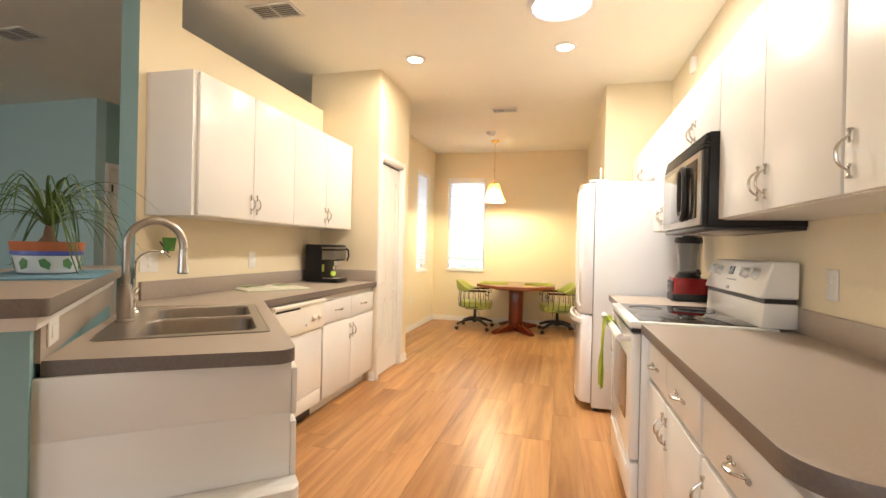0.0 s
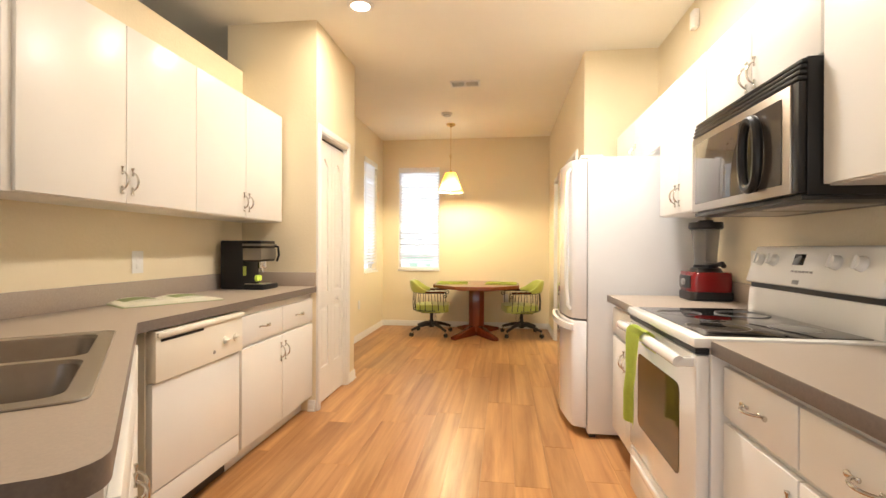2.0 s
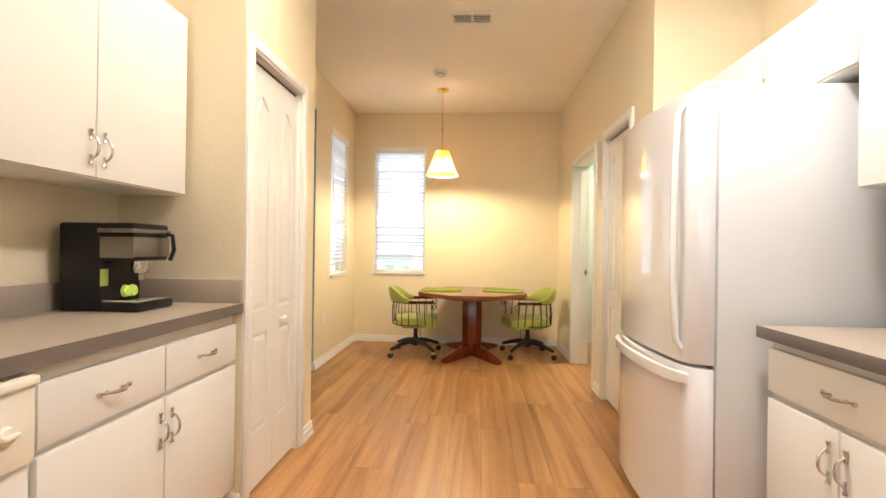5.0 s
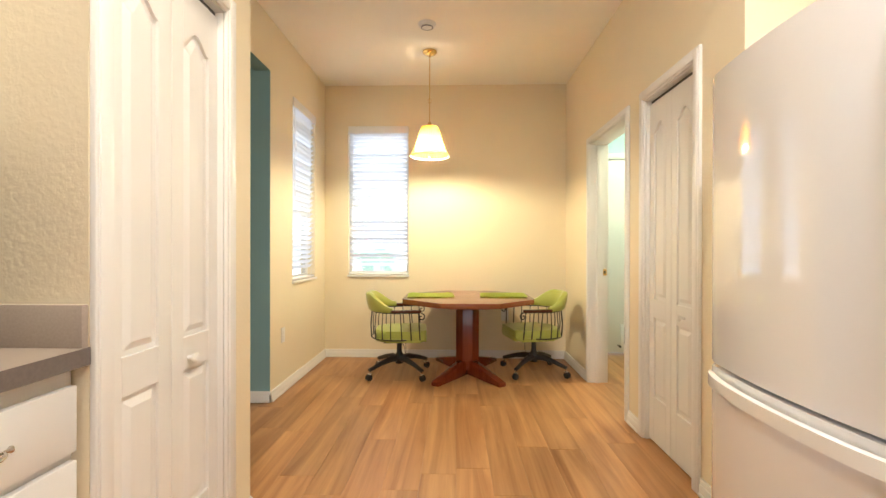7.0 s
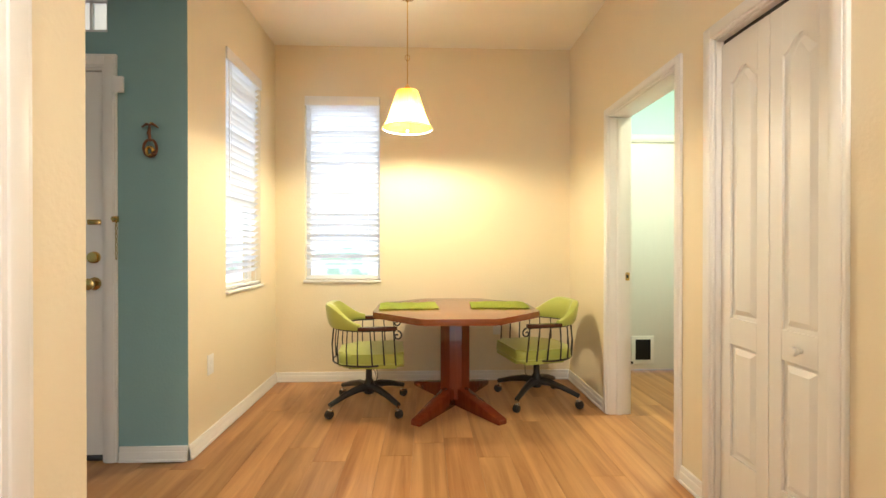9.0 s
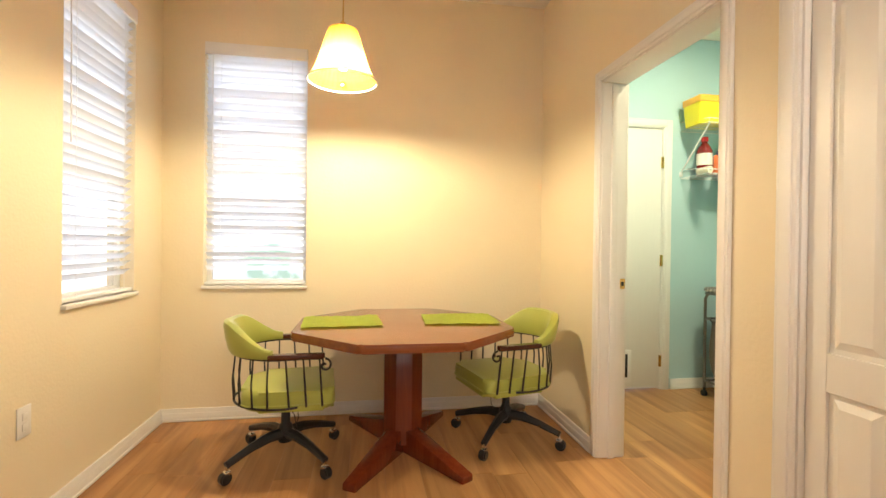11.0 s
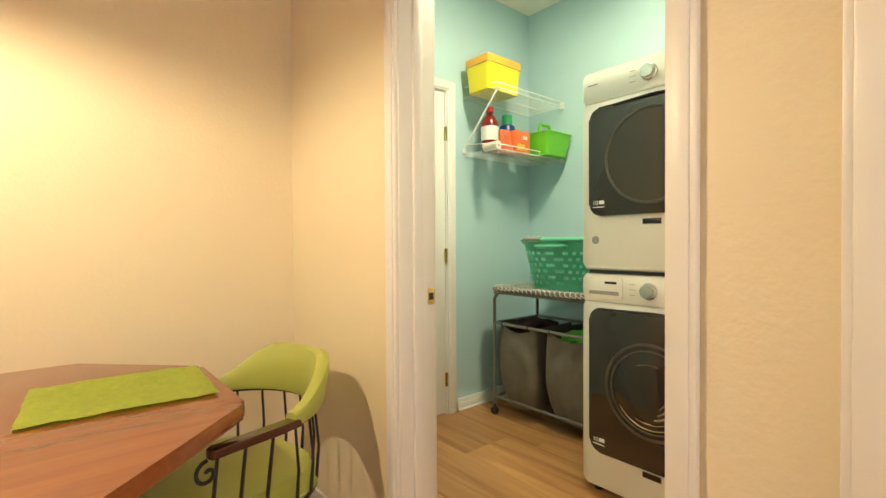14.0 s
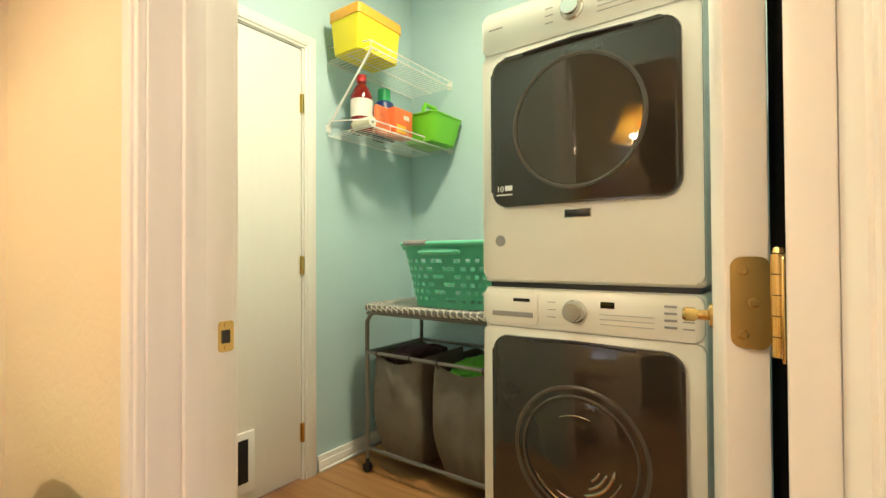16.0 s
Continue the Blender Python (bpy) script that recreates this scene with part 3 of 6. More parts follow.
def window(name, bname, m, w, h):
    """A sash window and its blind: across local x, looking in along local -y, the sill's middle at the origin."""
    win = thing(name, 0, 0, 0, "white double-hung sash window", "window", kind="structure")
    a = w / 2
    fr = box(-a, -a + 0.03, 0.07, 0.12, 0, h, 0.002)
    box(a - 0.03, a, 0.07, 0.12, 0, h, 0.002, fr)
    box(-a + 0.03, a - 0.03, 0.07, 0.12, h - 0.03, h, 0.002, fr)
    box(-a + 0.03, a - 0.03, 0.07, 0.12, 0, 0.035, 0.002, fr)
    box(-a + 0.03, a - 0.03, 0.075, 0.115, h * 0.5 - 0.02, h * 0.5 + 0.02, 0.002, fr)
    part("window_frame", fr, TRIM, win)
    for z0, z1, y in ((0.035, h * 0.5 - 0.02, 0.09), (h * 0.5 + 0.02, h - 0.03, 0.10)):
        p = part("pane", box(-a + 0.03, a - 0.03, y, y + 0.004, z0, z1), GLASS, win)
        p.visible_shadow = False
    part("window_sill", box(-a - 0.008, a + 0.008, -0.022, 0.07, -0.022, 0.0, 0.004), TRIM, win)
    win.matrix_basis = m
    bl = thing(bname, 0, 0, 0, "white two-inch slatted blind, lowered with slats half open", "blind", "dining window blinds")
    part("headrail", box(-a + 0.004, a - 0.004, 0.002, 0.05, h - 0.06, h - 0.002, 0.004), BLIND, bl)
    part("valance", box(-a + 0.003, a - 0.003, -0.012, 0.001, h - 0.082, h - 0.003, 0.003), BLIND, bl, "flat white valance board")
    slat_me = None
    n = int((h - 0.11) / 0.044)
    for i in range(n):
        z = h - 0.085 - i * 0.044
        if slat_me is None:
            bm = bmesh.new()
            k = 5
            up = [bm.verts.new((-a + 0.008, -0.025 + 0.05 * j / (k - 1), 0.004 * (1 - (2 * j / (k - 1) - 1) ** 2))) for j in range(k)]
            dn = [bm.verts.new((a - 0.008, v.co.y, v.co.z)) for v in up]
            for j in range(k - 1):
                bm.faces.new((up[j], up[j + 1], dn[j + 1], dn[j]))
            bmesh.ops.solidify(bm, geom=bm.faces[:], thickness=0.0022)
            slat_me = mesh_of("slat", bm, SLAT, True)
        s = new("slat", slat_me)
        s.parent = bl
        s.matrix_basis = pose(0, 0.028, z, -40)
    part("bottom_rail", box(-a + 0.006, a - 0.006, 0.006, 0.052, 0.004, 0.022, 0.003), BLIND, bl)
    for x in (-a + 0.10, a - 0.10):
        part("ladder_cord", tube([(x, 0.004, 0.02), (x, 0.004, h - 0.06)], 0.0011, 5), BLIND, bl)
    part("tilt_wand", tube([(-a + 0.05, -0.004, h * 0.45), (-a + 0.05, 0.0, h - 0.05)], 0.003, 6), BLIND, bl)
    bl.matrix_basis = m
    return win


window("window_1", "window_blind", pose(-1.4055, 7.81, 0.865), 0.637, 1.560)
window("window_2", "window_blind", pose(-1.97, 7.15, 0.865, 0, 0, 90), 0.62, 1.560)


# ---- cabinets ----
def pull(y, z, x, s, vertical, parent, length=0.105):
    """A bow handle on a front at x that faces s."""
    pts, rs = [], []
    for i in range(17):
        u = -1 + i / 8
        a = u * length * 0.40
        d = 0.005 + 0.027 * (1 - abs(u) ** 2.6)
        pts.append((x + s * d, y, z + a) if vertical else (x + s * d, y + a, z))
        rs.append(0.0031 + 0.0016 * (1 - u * u))
    bm = tube(pts, rs, 8)
    for e in (-1, 1):
        foot = lathe([(0, 0), (0.0075, 0), (0.0078, 0.004), (0.0045, 0.009), (0.0030, 0.024), (0.0052, 0.028), (0.0058, 0.033), (0, 0.036)], 0, 0, 10)
        foot.transform(Matrix.Diagonal((0.75, 1.0, 1.0, 1)))
        foot.transform(Matrix.Translation((x + s * 0.0055, y, z + e * length / 2 * 1.12)) @ (Matrix.Rotation(math.pi, 4, "X") if e > 0 else Matrix.Identity(4)) if vertical
                       else Matrix.Translation((x + s * 0.0055, y + e * length / 2 * 1.12, z)) @ Matrix.Rotation(e * math.pi / 2, 4, "X"))
        me = bpy.data.meshes.new("foot")
        foot.to_mesh(me)
        foot.free()
        bm.from_mesh(me)
        bpy.data.meshes.remove(me)
    return part("handle", bm, NICKEL, parent, "satin nickel bow handle")


def cabinet(name, label, s, xb, xf, y0, y1, z0, z1, doors, drawers=(), toe=False, group="white kitchen cabinets"):
    """A run unit with its back at xb and its carcass front at xf, facing s. doors, drawers: (y0, y1, z0, z1, handle y or None, handle z)."""
    c = thing(name, (xb + xf) / 2, (y0 + y1) / 2, z0, label, "cabinet", group)
    part("body", box(xb, xf, y0, y1, z0 + (0.10 if toe else 0), z1, 0.002), CAB, c)
    if toe:
        part("toe_kick", box(xb, xf - s * 0.07, y0, y1, z0, z0 + 0.10), CAB, c)
    for a, b, u, v, hy, hz in doors:
        d = part("door", box(xf + s * 0.001, xf + s * 0.020, a, b, u, v, 0.003), CAB, c)
        if hy is not None:
            pull(hy, hz, xf + s * 0.020, s, True, d)
    for a, b, u, v, hy, hz in drawers:
        d = part("drawer_front", box(xf + s * 0.001, xf + s * 0.020, a, b, u, v, 0.003), CAB, c)
        if hy is not None:
            pull(hy, hz, xf + s * 0.020, s, False, d)
    return c


UL = "white thermofoil wall cabinet with two flat doors and nickel pulls"
for y0, m, y1 in ((2.155, 2.639, 3.092), (3.094, 3.566, 4.045)):
    cabinet("wall_cabinet", UL, 1, -2.049, -1.745, y0, y1, 1.375, 2.148,
            [(y0 + (0.030 if y0 < 3 else 0.0), m - 0.002, 1.379, 2.143, m - 0.028, 1.475), (m + 0.002, y1 - (0.001 if y0 < 3 else 0.006), 1.379, 2.143, m + 0.028, 1.475)])
for y0, m, y1 in ((1.44, 1.887, 2.333), (3.113, 3.456, 3.745)):
    cabinet("wall_cabinet", UL, -1, 1.139, 0.821, y0, y1, 1.378, 2.105,
            [(y0 + 0.004, m - 0.002, 1.382, 2.10, m - 0.028, 1.475), (m + 0.002, y1 - 0.004, 1.382, 2.10, m + 0.028, 1.475)])
cabinet("wall_cabinet", "white thermofoil wall cabinet with one flat door and a nickel pull", -1, 1.139, 0.821, 0.90, 1.436, 1.378, 2.105,
        [(0.904, 1.430, 1.382, 2.10, 1.40, 1.475)])
cabinet("wall_cabinet", "short white wall cabinet above the microwave oven", -1, 1.139, 0.821, 2.337, 3.109, 1.765, 2.105,
        [(2.341, 2.721, 1.769, 2.10, 2.695, 1.845), (2.725, 3.105, 1.769, 2.10, 2.751, 1.845)])
cabinet("wall_cabinet", "short white wall cabinet above the refrigerator", -1, 1.139, 0.821, 3.749, 4.80, 1.80, 2.105,
        [(3.753, 4.272, 1.804, 2.10, 4.246, 1.87), (4.276, 4.796, 1.804, 2.10, 4.302, 1.87)])
BL = "white base cabinet with two drawers over two doors"
cabinet("base_cabinet", BL, 1, -2.049, -1.515, 3.13, 4.062, 0, 0.868,
        [(3.142, 3.594, 0.115, 0.645, 3.568, 0.545), (3.60, 4.055, 0.115, 0.645, 3.626, 0.545)],
        [(3.142, 3.594, 0.665, 0.822, 3.37, 0.742), (3.60, 4.055, 0.665, 0.822, 3.83, 0.742)], toe=True)
cabinet("base_cabinet", BL, -1, 1.139, 0.560, 1.555, 2.352, 0, 0.868,
        [(1.565, 1.985, 0.115, 0.668, 1.957, 0.57), (1.991, 2.345, 0.115, 0.668, 2.019, 0.57)],
        [(1.565, 1.985, 0.690, 0.838, 1.775, 0.762), (1.991, 2.345, 0.690, 0.838, 2.17, 0.762)], toe=True)
cabinet("base_cabinet", "white base cabinet with one drawer over one door", -1, 1.139, 0.560, 0.965, 1.551, 0, 0.868,
        [(0.985, 1.54, 0.115, 0.668, 1.51, 0.57)], [(0.985, 1.54, 0.690, 0.838, 1.26, 0.762)], toe=True)
cabinet("base_cabinet", "narrow white base cabinet with one drawer over two doors", -1, 1.139, 0.560, 3.138, 3.775, 0, 0.868,
        [(3.142, 3.455, 0.115, 0.668, 3.427, 0.57), (3.461, 3.768, 0.115, 0.668, 3.489, 0.57)], [(3.142, 3.768, 0.690, 0.838, 3.455, 0.762)], toe=True)
# the sink unit stands on the slant: built square, then turned into place
AX = radians(40)
cb = cabinet("sink_cabinet", "white sink base cabinet set at an angle in the peninsula", 1, -0.655, 0.0, 0.0, 1.22, 0, 0.70,
             [(0.006, 0.605, 0.115, 0.668, 0.58, 0.57), (0.611, 1.21, 0.115, 0.668, 0.64, 0.57)],
             [(0.006, 1.21, 0.690, 0.838, None, 0)], toe=True)
part("end_panel", box(-0.655, 0.0, 0.0, 0.018, 0.70, 0.868, 0.001), CAB, cb)
part("front_rail", box(-0.02, 0.0, 0.018, 1.22, 0.70, 0.868, 0.001), CAB, cb)
part("end_ledge", prism(rounded([(-0.65, -0.10), (0.02, -0.10), (0.02, -0.002), (-0.65, -0.002)], {1: 0.04}), 0, 0.50, 0.004), CAB, cb, "low white ledge along the end panel")
cb.matrix_basis = Matrix.Translation((-0.672, 1.428, 0)) @ Matrix.Rotation(AX, 4, "Z") @ cb.matrix_basis

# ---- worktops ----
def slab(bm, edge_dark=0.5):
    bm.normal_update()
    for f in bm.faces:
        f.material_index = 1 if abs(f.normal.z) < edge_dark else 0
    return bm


PEN = rounded([(-1.173, 1.042), (-0.622, 1.382), (-1.470, 2.405), (-1.470, 4.064), (-2.049, 4.064), (-2.049, 2.12)], {1: 0.06, 2: 0.03})
wt = thing("worktop", -1.5, 2.6, 0.87, "taupe speckled laminate worktop with a dark edge and upstand", "worktop")


def counter_with_hole(outline, hole, z0, z1):
    bm = bmesh.new()
    rings = []
    for pts in (outline, hole):
        vs = [bm.verts.new((x, y, z1)) for x, y in pts]
        rings.append([bm.edges.new((vs[i], vs[(i + 1) % len(vs)])) for i in range(len(vs))])
    bmesh.ops.triangle_fill(bm, edges=rings[0] + rings[1], use_beauty=True)
    g = bmesh.ops.extrude_face_region(bm, geom=bm.faces[:])["geom"]
    bmesh.ops.translate(bm, verts=[v for v in g if isinstance(v, bmesh.types.BMVert)], vec=(0, 0, z0 - z1))
    bmesh.ops.recalc_face_normals(bm, faces=bm.faces)
    return bm


SM = Matrix.Translation((-1.352, 1.747, 0)) @ Matrix.Rotation(AX + math.pi / 2, 4, "Z")   # long side along local x, aisle towards -y


def splan(a, b):
    v = SM @ Vector((a, b, 0))
    return (v.x, v.y)


hole = [splan(a, b) for a, b in rrect(-0.385, 0.385, -0.245, 0.17, 0.05, 4)]
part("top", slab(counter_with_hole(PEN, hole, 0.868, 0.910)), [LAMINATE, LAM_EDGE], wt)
part("upstand", box(-2.049, -2.029, 2.13, 4.044, 0.910, 1.012, 0.002), LAMINATE, wt)
part("upstand", box(-2.049, -1.475, 4.044, 4.064, 0.910, 1.012, 0.002), LAMINATE, wt)
wr = thing("worktop", 0.83, 1.6, 0.87, "taupe laminate worktop with a rounded free end", "worktop")
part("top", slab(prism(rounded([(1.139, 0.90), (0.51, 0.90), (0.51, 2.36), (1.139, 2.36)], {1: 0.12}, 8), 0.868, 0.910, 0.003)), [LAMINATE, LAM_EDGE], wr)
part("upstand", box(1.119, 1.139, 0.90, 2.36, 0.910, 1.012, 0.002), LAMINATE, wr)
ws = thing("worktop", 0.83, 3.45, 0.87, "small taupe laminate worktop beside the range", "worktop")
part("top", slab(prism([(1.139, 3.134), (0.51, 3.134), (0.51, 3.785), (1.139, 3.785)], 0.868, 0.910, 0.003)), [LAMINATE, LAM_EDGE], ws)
part("upstand", box(1.119, 1.139, 3.134, 3.785, 0.910, 1.012, 0.002), LAMINATE, ws)

# the raised bar on its low wall
BM = Matrix.Translation((-0.955, 0.905, 0)) @ Matrix.Rotation(radians(133.6), 4, "Z")   # local x along the bar, local y away from the kitchen


def bar_box(x0, x1, y0, y1, z0, z1, b=0.0):
    return turned(box(x0, x1, y0, y1, z0, z1, b), BM)


kw = thing("knee_wall", -1.6, 1.55, 0, "low teal bar wall lined with laminate towards the sink", "wall", kind="structure")
part("wall_core", bar_box(0.20, 1.66, 0.075, 0.20, 0, 1.06), TEAL, kw)
part("lining", bar_box(0.24, 1.64, 0.062, 0.075, 0.905, 1.058), LAMINATE, kw)
part("cap_trim", bar_box(0.185, 1.66, 0.058, 0.215, 1.00, 1.058, 0.004), TRIM, kw)
bt = thing("bar_top", -1.6, 1.55, 1.06, "raised taupe laminate bar top on the low wall", "worktop")
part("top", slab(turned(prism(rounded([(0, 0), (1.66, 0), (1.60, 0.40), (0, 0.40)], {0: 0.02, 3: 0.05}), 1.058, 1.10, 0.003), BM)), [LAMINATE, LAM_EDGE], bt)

# ---- sink and taps ----
sk = thing("sink", -1.35, 1.75, 0.90, "double-bowl stainless steel sink let into the worktop", "sink")


def bowl(x0, x1, y0, y1, depth):
    bm = bmesh.new()
    rings = []
    for r, inset, z in ((0.045, 0.0, 0.913), (0.05, 0.006, 0.905), (0.06, 0.018, 0.91 - depth + 0.03), (0.06, 0.05, 0.91 - depth), (0.03, 0.16, 0.91 - depth - 0.004)):
        i = min(inset, (y1 - y0) / 2 - 0.035)
        rings.append([bm.verts.new((x, y, z)) for x, y in rrect(x0 + inset, x1 - inset, y0 + i, y1 - i, min(r, (y1 - y0) / 2 - i - 0.003), 5)])
    for p, q in zip(rings, rings[1:]):
        for j in range(len(p)):
            bm.faces.new((p[j], p[(j + 1) % len(p)], q[(j + 1) % len(q)], q[j]))
    bm.faces.new(rings[-1])
    return bm


B1, B2 = (-0.37, -0.015, -0.235, 0.155), (0.015, 0.37, -0.235, 0.155)
BOWL = material("sink_bowl_steel", (0.34, 0.31, 0.28), 0.33, metal=1.0, var=0.1, scale=30)
part("bowl", turned(bowl(*B1, 0.17), SM), BOWL, sk)
part("bowl", turned(bowl(*B2, 0.16), SM), BOWL, sk)
rim = bmesh.new()
ed = []
for pts in (rrect(-0.415, 0.415, -0.275, 0.265, 0.03, 4), rrect(*B1, 0.045, 5), rrect(*B2, 0.045, 5)):
    vs = [rim.verts.new((x, y, 0.9135)) for x, y in pts]
    ed += [rim.edges.new((vs[i], vs[(i + 1) % len(vs)])) for i in range(len(vs))]
bmesh.ops.triangle_fill(rim, edges=ed, use_beauty=True)
tube([(x, y, 0.9125) for x, y in rrect(-0.415, 0.415, -0.275, 0.265, 0.03, 4)], 0.003, 6, rim, closed=True)
part("rim", turned(rim, SM), STEEL, sk, smooth=False)
for x0, x1, y0, y1 in (B1, B2):
    part("drain", turned(lathe([(0.0, 0.743 + 0.004), (0.03, 0.745 + 0.004), (0.04, 0.752)], (x0 + x1) / 2, (y0 + y1) / 2, 20), SM), CHROME, sk)
fx, fy = -1.515, 1.585
fa = thing("tap", fx, fy, 0.914, "tall gooseneck pull-down kitchen tap in brushed steel", "tap")
part("base", lathe([(0, 0.9145), (0.034, 0.9145), (0.034, 0.921), (0.028, 0.925), (0.026, 1.03), (0.020, 1.06), (0, 1.06)], fx, fy, 24), STEEL, fa)
dx, dy = math.cos(AX + 0.25), math.sin(AX + 0.25)
arc = [(fx, fy, 1.05), (fx, fy, 1.16)]
for i in range(15):
    a = math.pi - i * math.pi * 1.04 / 14
    arc.append((fx + dx * (0.10 + 0.10 * math.cos(a)), fy + dy * (0.10 + 0.10 * math.cos(a)), 1.215 + 0.10 * math.sin(a)))
part("spout", tube(arc, 0.0155, 14), STEEL, fa)
ex, ey, ez = arc[-1]
part("spray_head", lathe([(0.0135, ez + 0.005), (0.016, ez - 0.01), (0.019, ez - 0.075), (0.023, ez - 0.10), (0.019, ez - 0.105), (0, ez - 0.105)], ex, ey, 20), NICKEL, fa)
lv = tube([(fx, fy, 0.985), (fx + dx * 0.02 - dy * 0.04, fy + dy * 0.02 + dx * 0.04, 0.99), (fx + dx * 0.05 - dy * 0.07, fy + dy * 0.05 + dx * 0.07, 1.035)], [0.012, 0.010, 0.006], 10)
part("lever", lv, STEEL, fa)
gx, gy = -1.66, 1.755
fb = thing("filter_tap", gx, gy, 0.914, "small chrome drinking-water tap with a thin bent spout", "tap")
part("base", lathe([(0, 0.9145), (0.022, 0.9145), (0.02, 0.925), (0.011, 0.935), (0.011, 0.965), (0.017, 0.972), (0.017, 0.99), (0.008, 1.0), (0, 1.0)], gx, gy, 16), CHROME, fb)
arc = [(gx, gy, 0.99), (gx, gy, 1.11)]
for i in range(11):
    a = math.pi - i * math.pi * 0.80 / 10
    arc.append((gx + dx * (0.075 + 0.075 * math.cos(a)), gy + dy * (0.075 + 0.075 * math.cos(a)), 1.12 + 0.07 * math.sin(a)))
part("spout", tube(arc, 0.0045, 8), CHROME, fb)
part("lever", tube([(gx - dy * 0.02, gy + dx * 0.02, 0.985), (gx + dy * 0.05, gy - dx * 0.05, 1.0)], 0.0055, 8), CHROME, fb)

# ---- dishwasher ----
dw = thing("dishwasher", -1.78, 2.81, 0, "off-white built-in dishwasher with dial and vent slot", "dishwasher")
CREAMP = material("off_white_appliance_plastic", (0.82, 0.79, 0.70), 0.35, var=0.02)
part("body", box(-2.04, -1.525, 2.505, 3.125, 0.10, 0.866, 0.002), CREAMP, dw)
part("door", box(-1.524, -1.495, 2.510, 3.120, 0.215, 0.645, 0.004), APPL, dw)
part("lower_panel", box(-1.524, -1.500, 2.510, 3.120, 0.105, 0.208, 0.003), APPL, dw)
part("toe_plate", box(-1.60, -1.58, 2.510, 3.120, 0.005, 0.10), DARKMETAL, dw)
pn = part("control_panel", box(-1.524, -1.478, 2.508, 3.122, 0.650, 0.858, 0.008), CREAMP, dw)
part("vent_slot", box(-1.4785, -1.4765, 2.535, 2.80, 0.812, 0.824, 0.0005), BLACK, pn, "dark vent slot")
part("latch_lip", box(-1.478, -1.466, 2.51, 3.12, 0.832, 0.852, 0.004), CREAMP, pn)
for y in (2.965, 3.05):
    kb = lathe([(0.021, 0), (0.019, 0.010), (0.0, 0.011)], 0, 0, 20)
    box(-0.005, 0.005, -0.019, 0.019, 0.009, 0.020, 0.002, kb)
    kb.transform(Matrix.Translation((-1.478, y, 0.735)) @ Matrix.Rotation(math.pi / 2, 4, "Y"))
    part("dial" if y < 3 else "switch", kb, CREAMP, pn)
part("badge", turned(lathe([(0.009, 0), (0.008, 0.002), (0, 0.002)], 0, 0, 16), Matrix.Translation((-1.478, 2.88, 0.695)) @ Matrix.Rotation(math.pi / 2, 4, "Y")), GREY, pn)

# ---- refrigerator ----
fg = thing("refrigerator", 0.7, 4.29, 0, "white bottom-freezer refrigerator with rounded doors and bow handles", "refrigerator")
part("body", box(0.405, 1.10, 3.835, 4.70, 0.03, 1.765, 0.006), FRIDGE, fg)
part("grille", box(0.42, 0.46, 3.86, 4.68, 0.0, 0.06), DARKMETAL, fg)


def bowed(y0, y1, z0, z1, xb, xe, bulge, r=0.025):
    pts = [(xb, y1), (xb, y0)]
    n = 40
    for i in range(n + 1):
        u = -1 + 2 * i / n
        e = min(1.0, (1 - abs(u)) / 0.12)
        pts.append((xe + (xb - xe) * 0.75 * (1 - math.sqrt(max(0, 1 - (1 - e) ** 2))) - bulge * (1 - u * u), y0 + (y1 - y0) * (u + 1) / 2))
    return prism(pts, z0, z1, 0.006)


dr = part("fridge_door", bowed(3.838, 4.697, 0.748, 1.755, 0.398, 0.325, 0.045), FRIDGE_FRONT, fg)
fz = part("freezer_drawer", bowed(3.838, 4.697, 0.065, 0.735, 0.398, 0.325, 0.045), FRIDGE_FRONT, fg)
part("gasket", box(0.398, 0.406, 3.85, 4.69, 0.08, 1.74), GREY, fg)
hd = tube([(0.312, 3.905, 0.80), (0.292, 3.908, 0.83), (0.283, 3.910, 1.0), (0.280, 3.910, 1.25), (0.283, 3.910, 1.5), (0.292, 3.908, 1.68), (0.312, 3.905, 1.71)], [0.012, 0.013, 0.013, 0.013, 0.013, 0.013, 0.012], 10)
part("handle", hd, APPL, dr, "long white bow handle")
outer, inner = [], []
for i in range(25):
    u = -1 + i / 12
    skin = 0.325 - 0.045 * (1 - u * u * 0.88)
    lift = 0.030 * (1 - abs(u) ** 6)
    outer.append((skin - 0.006 - lift, 4.268 + u * 0.405))
    inner.append((skin + 0.008 - lift * 0.75, 4.268 + u * 0.395))
hp = prism(outer + inner[::-1], 0.672, 0.712, 0.005)
part("handle", hp, APPL, fz, "wide white bow handle")
part("hinge_cover", box(0.36, 0.50, 4.58, 4.68, 1.765, 1.79, 0.006), APPL, fg)
part("hinge_cover", box(0.36, 0.50, 3.86, 3.97, 1.765, 1.785, 0.006), APPL, fg)
part("door_badge", box(0.318, 0.322, 4.54, 4.60, 0.95, 1.0, 0.001), GREY, dr)

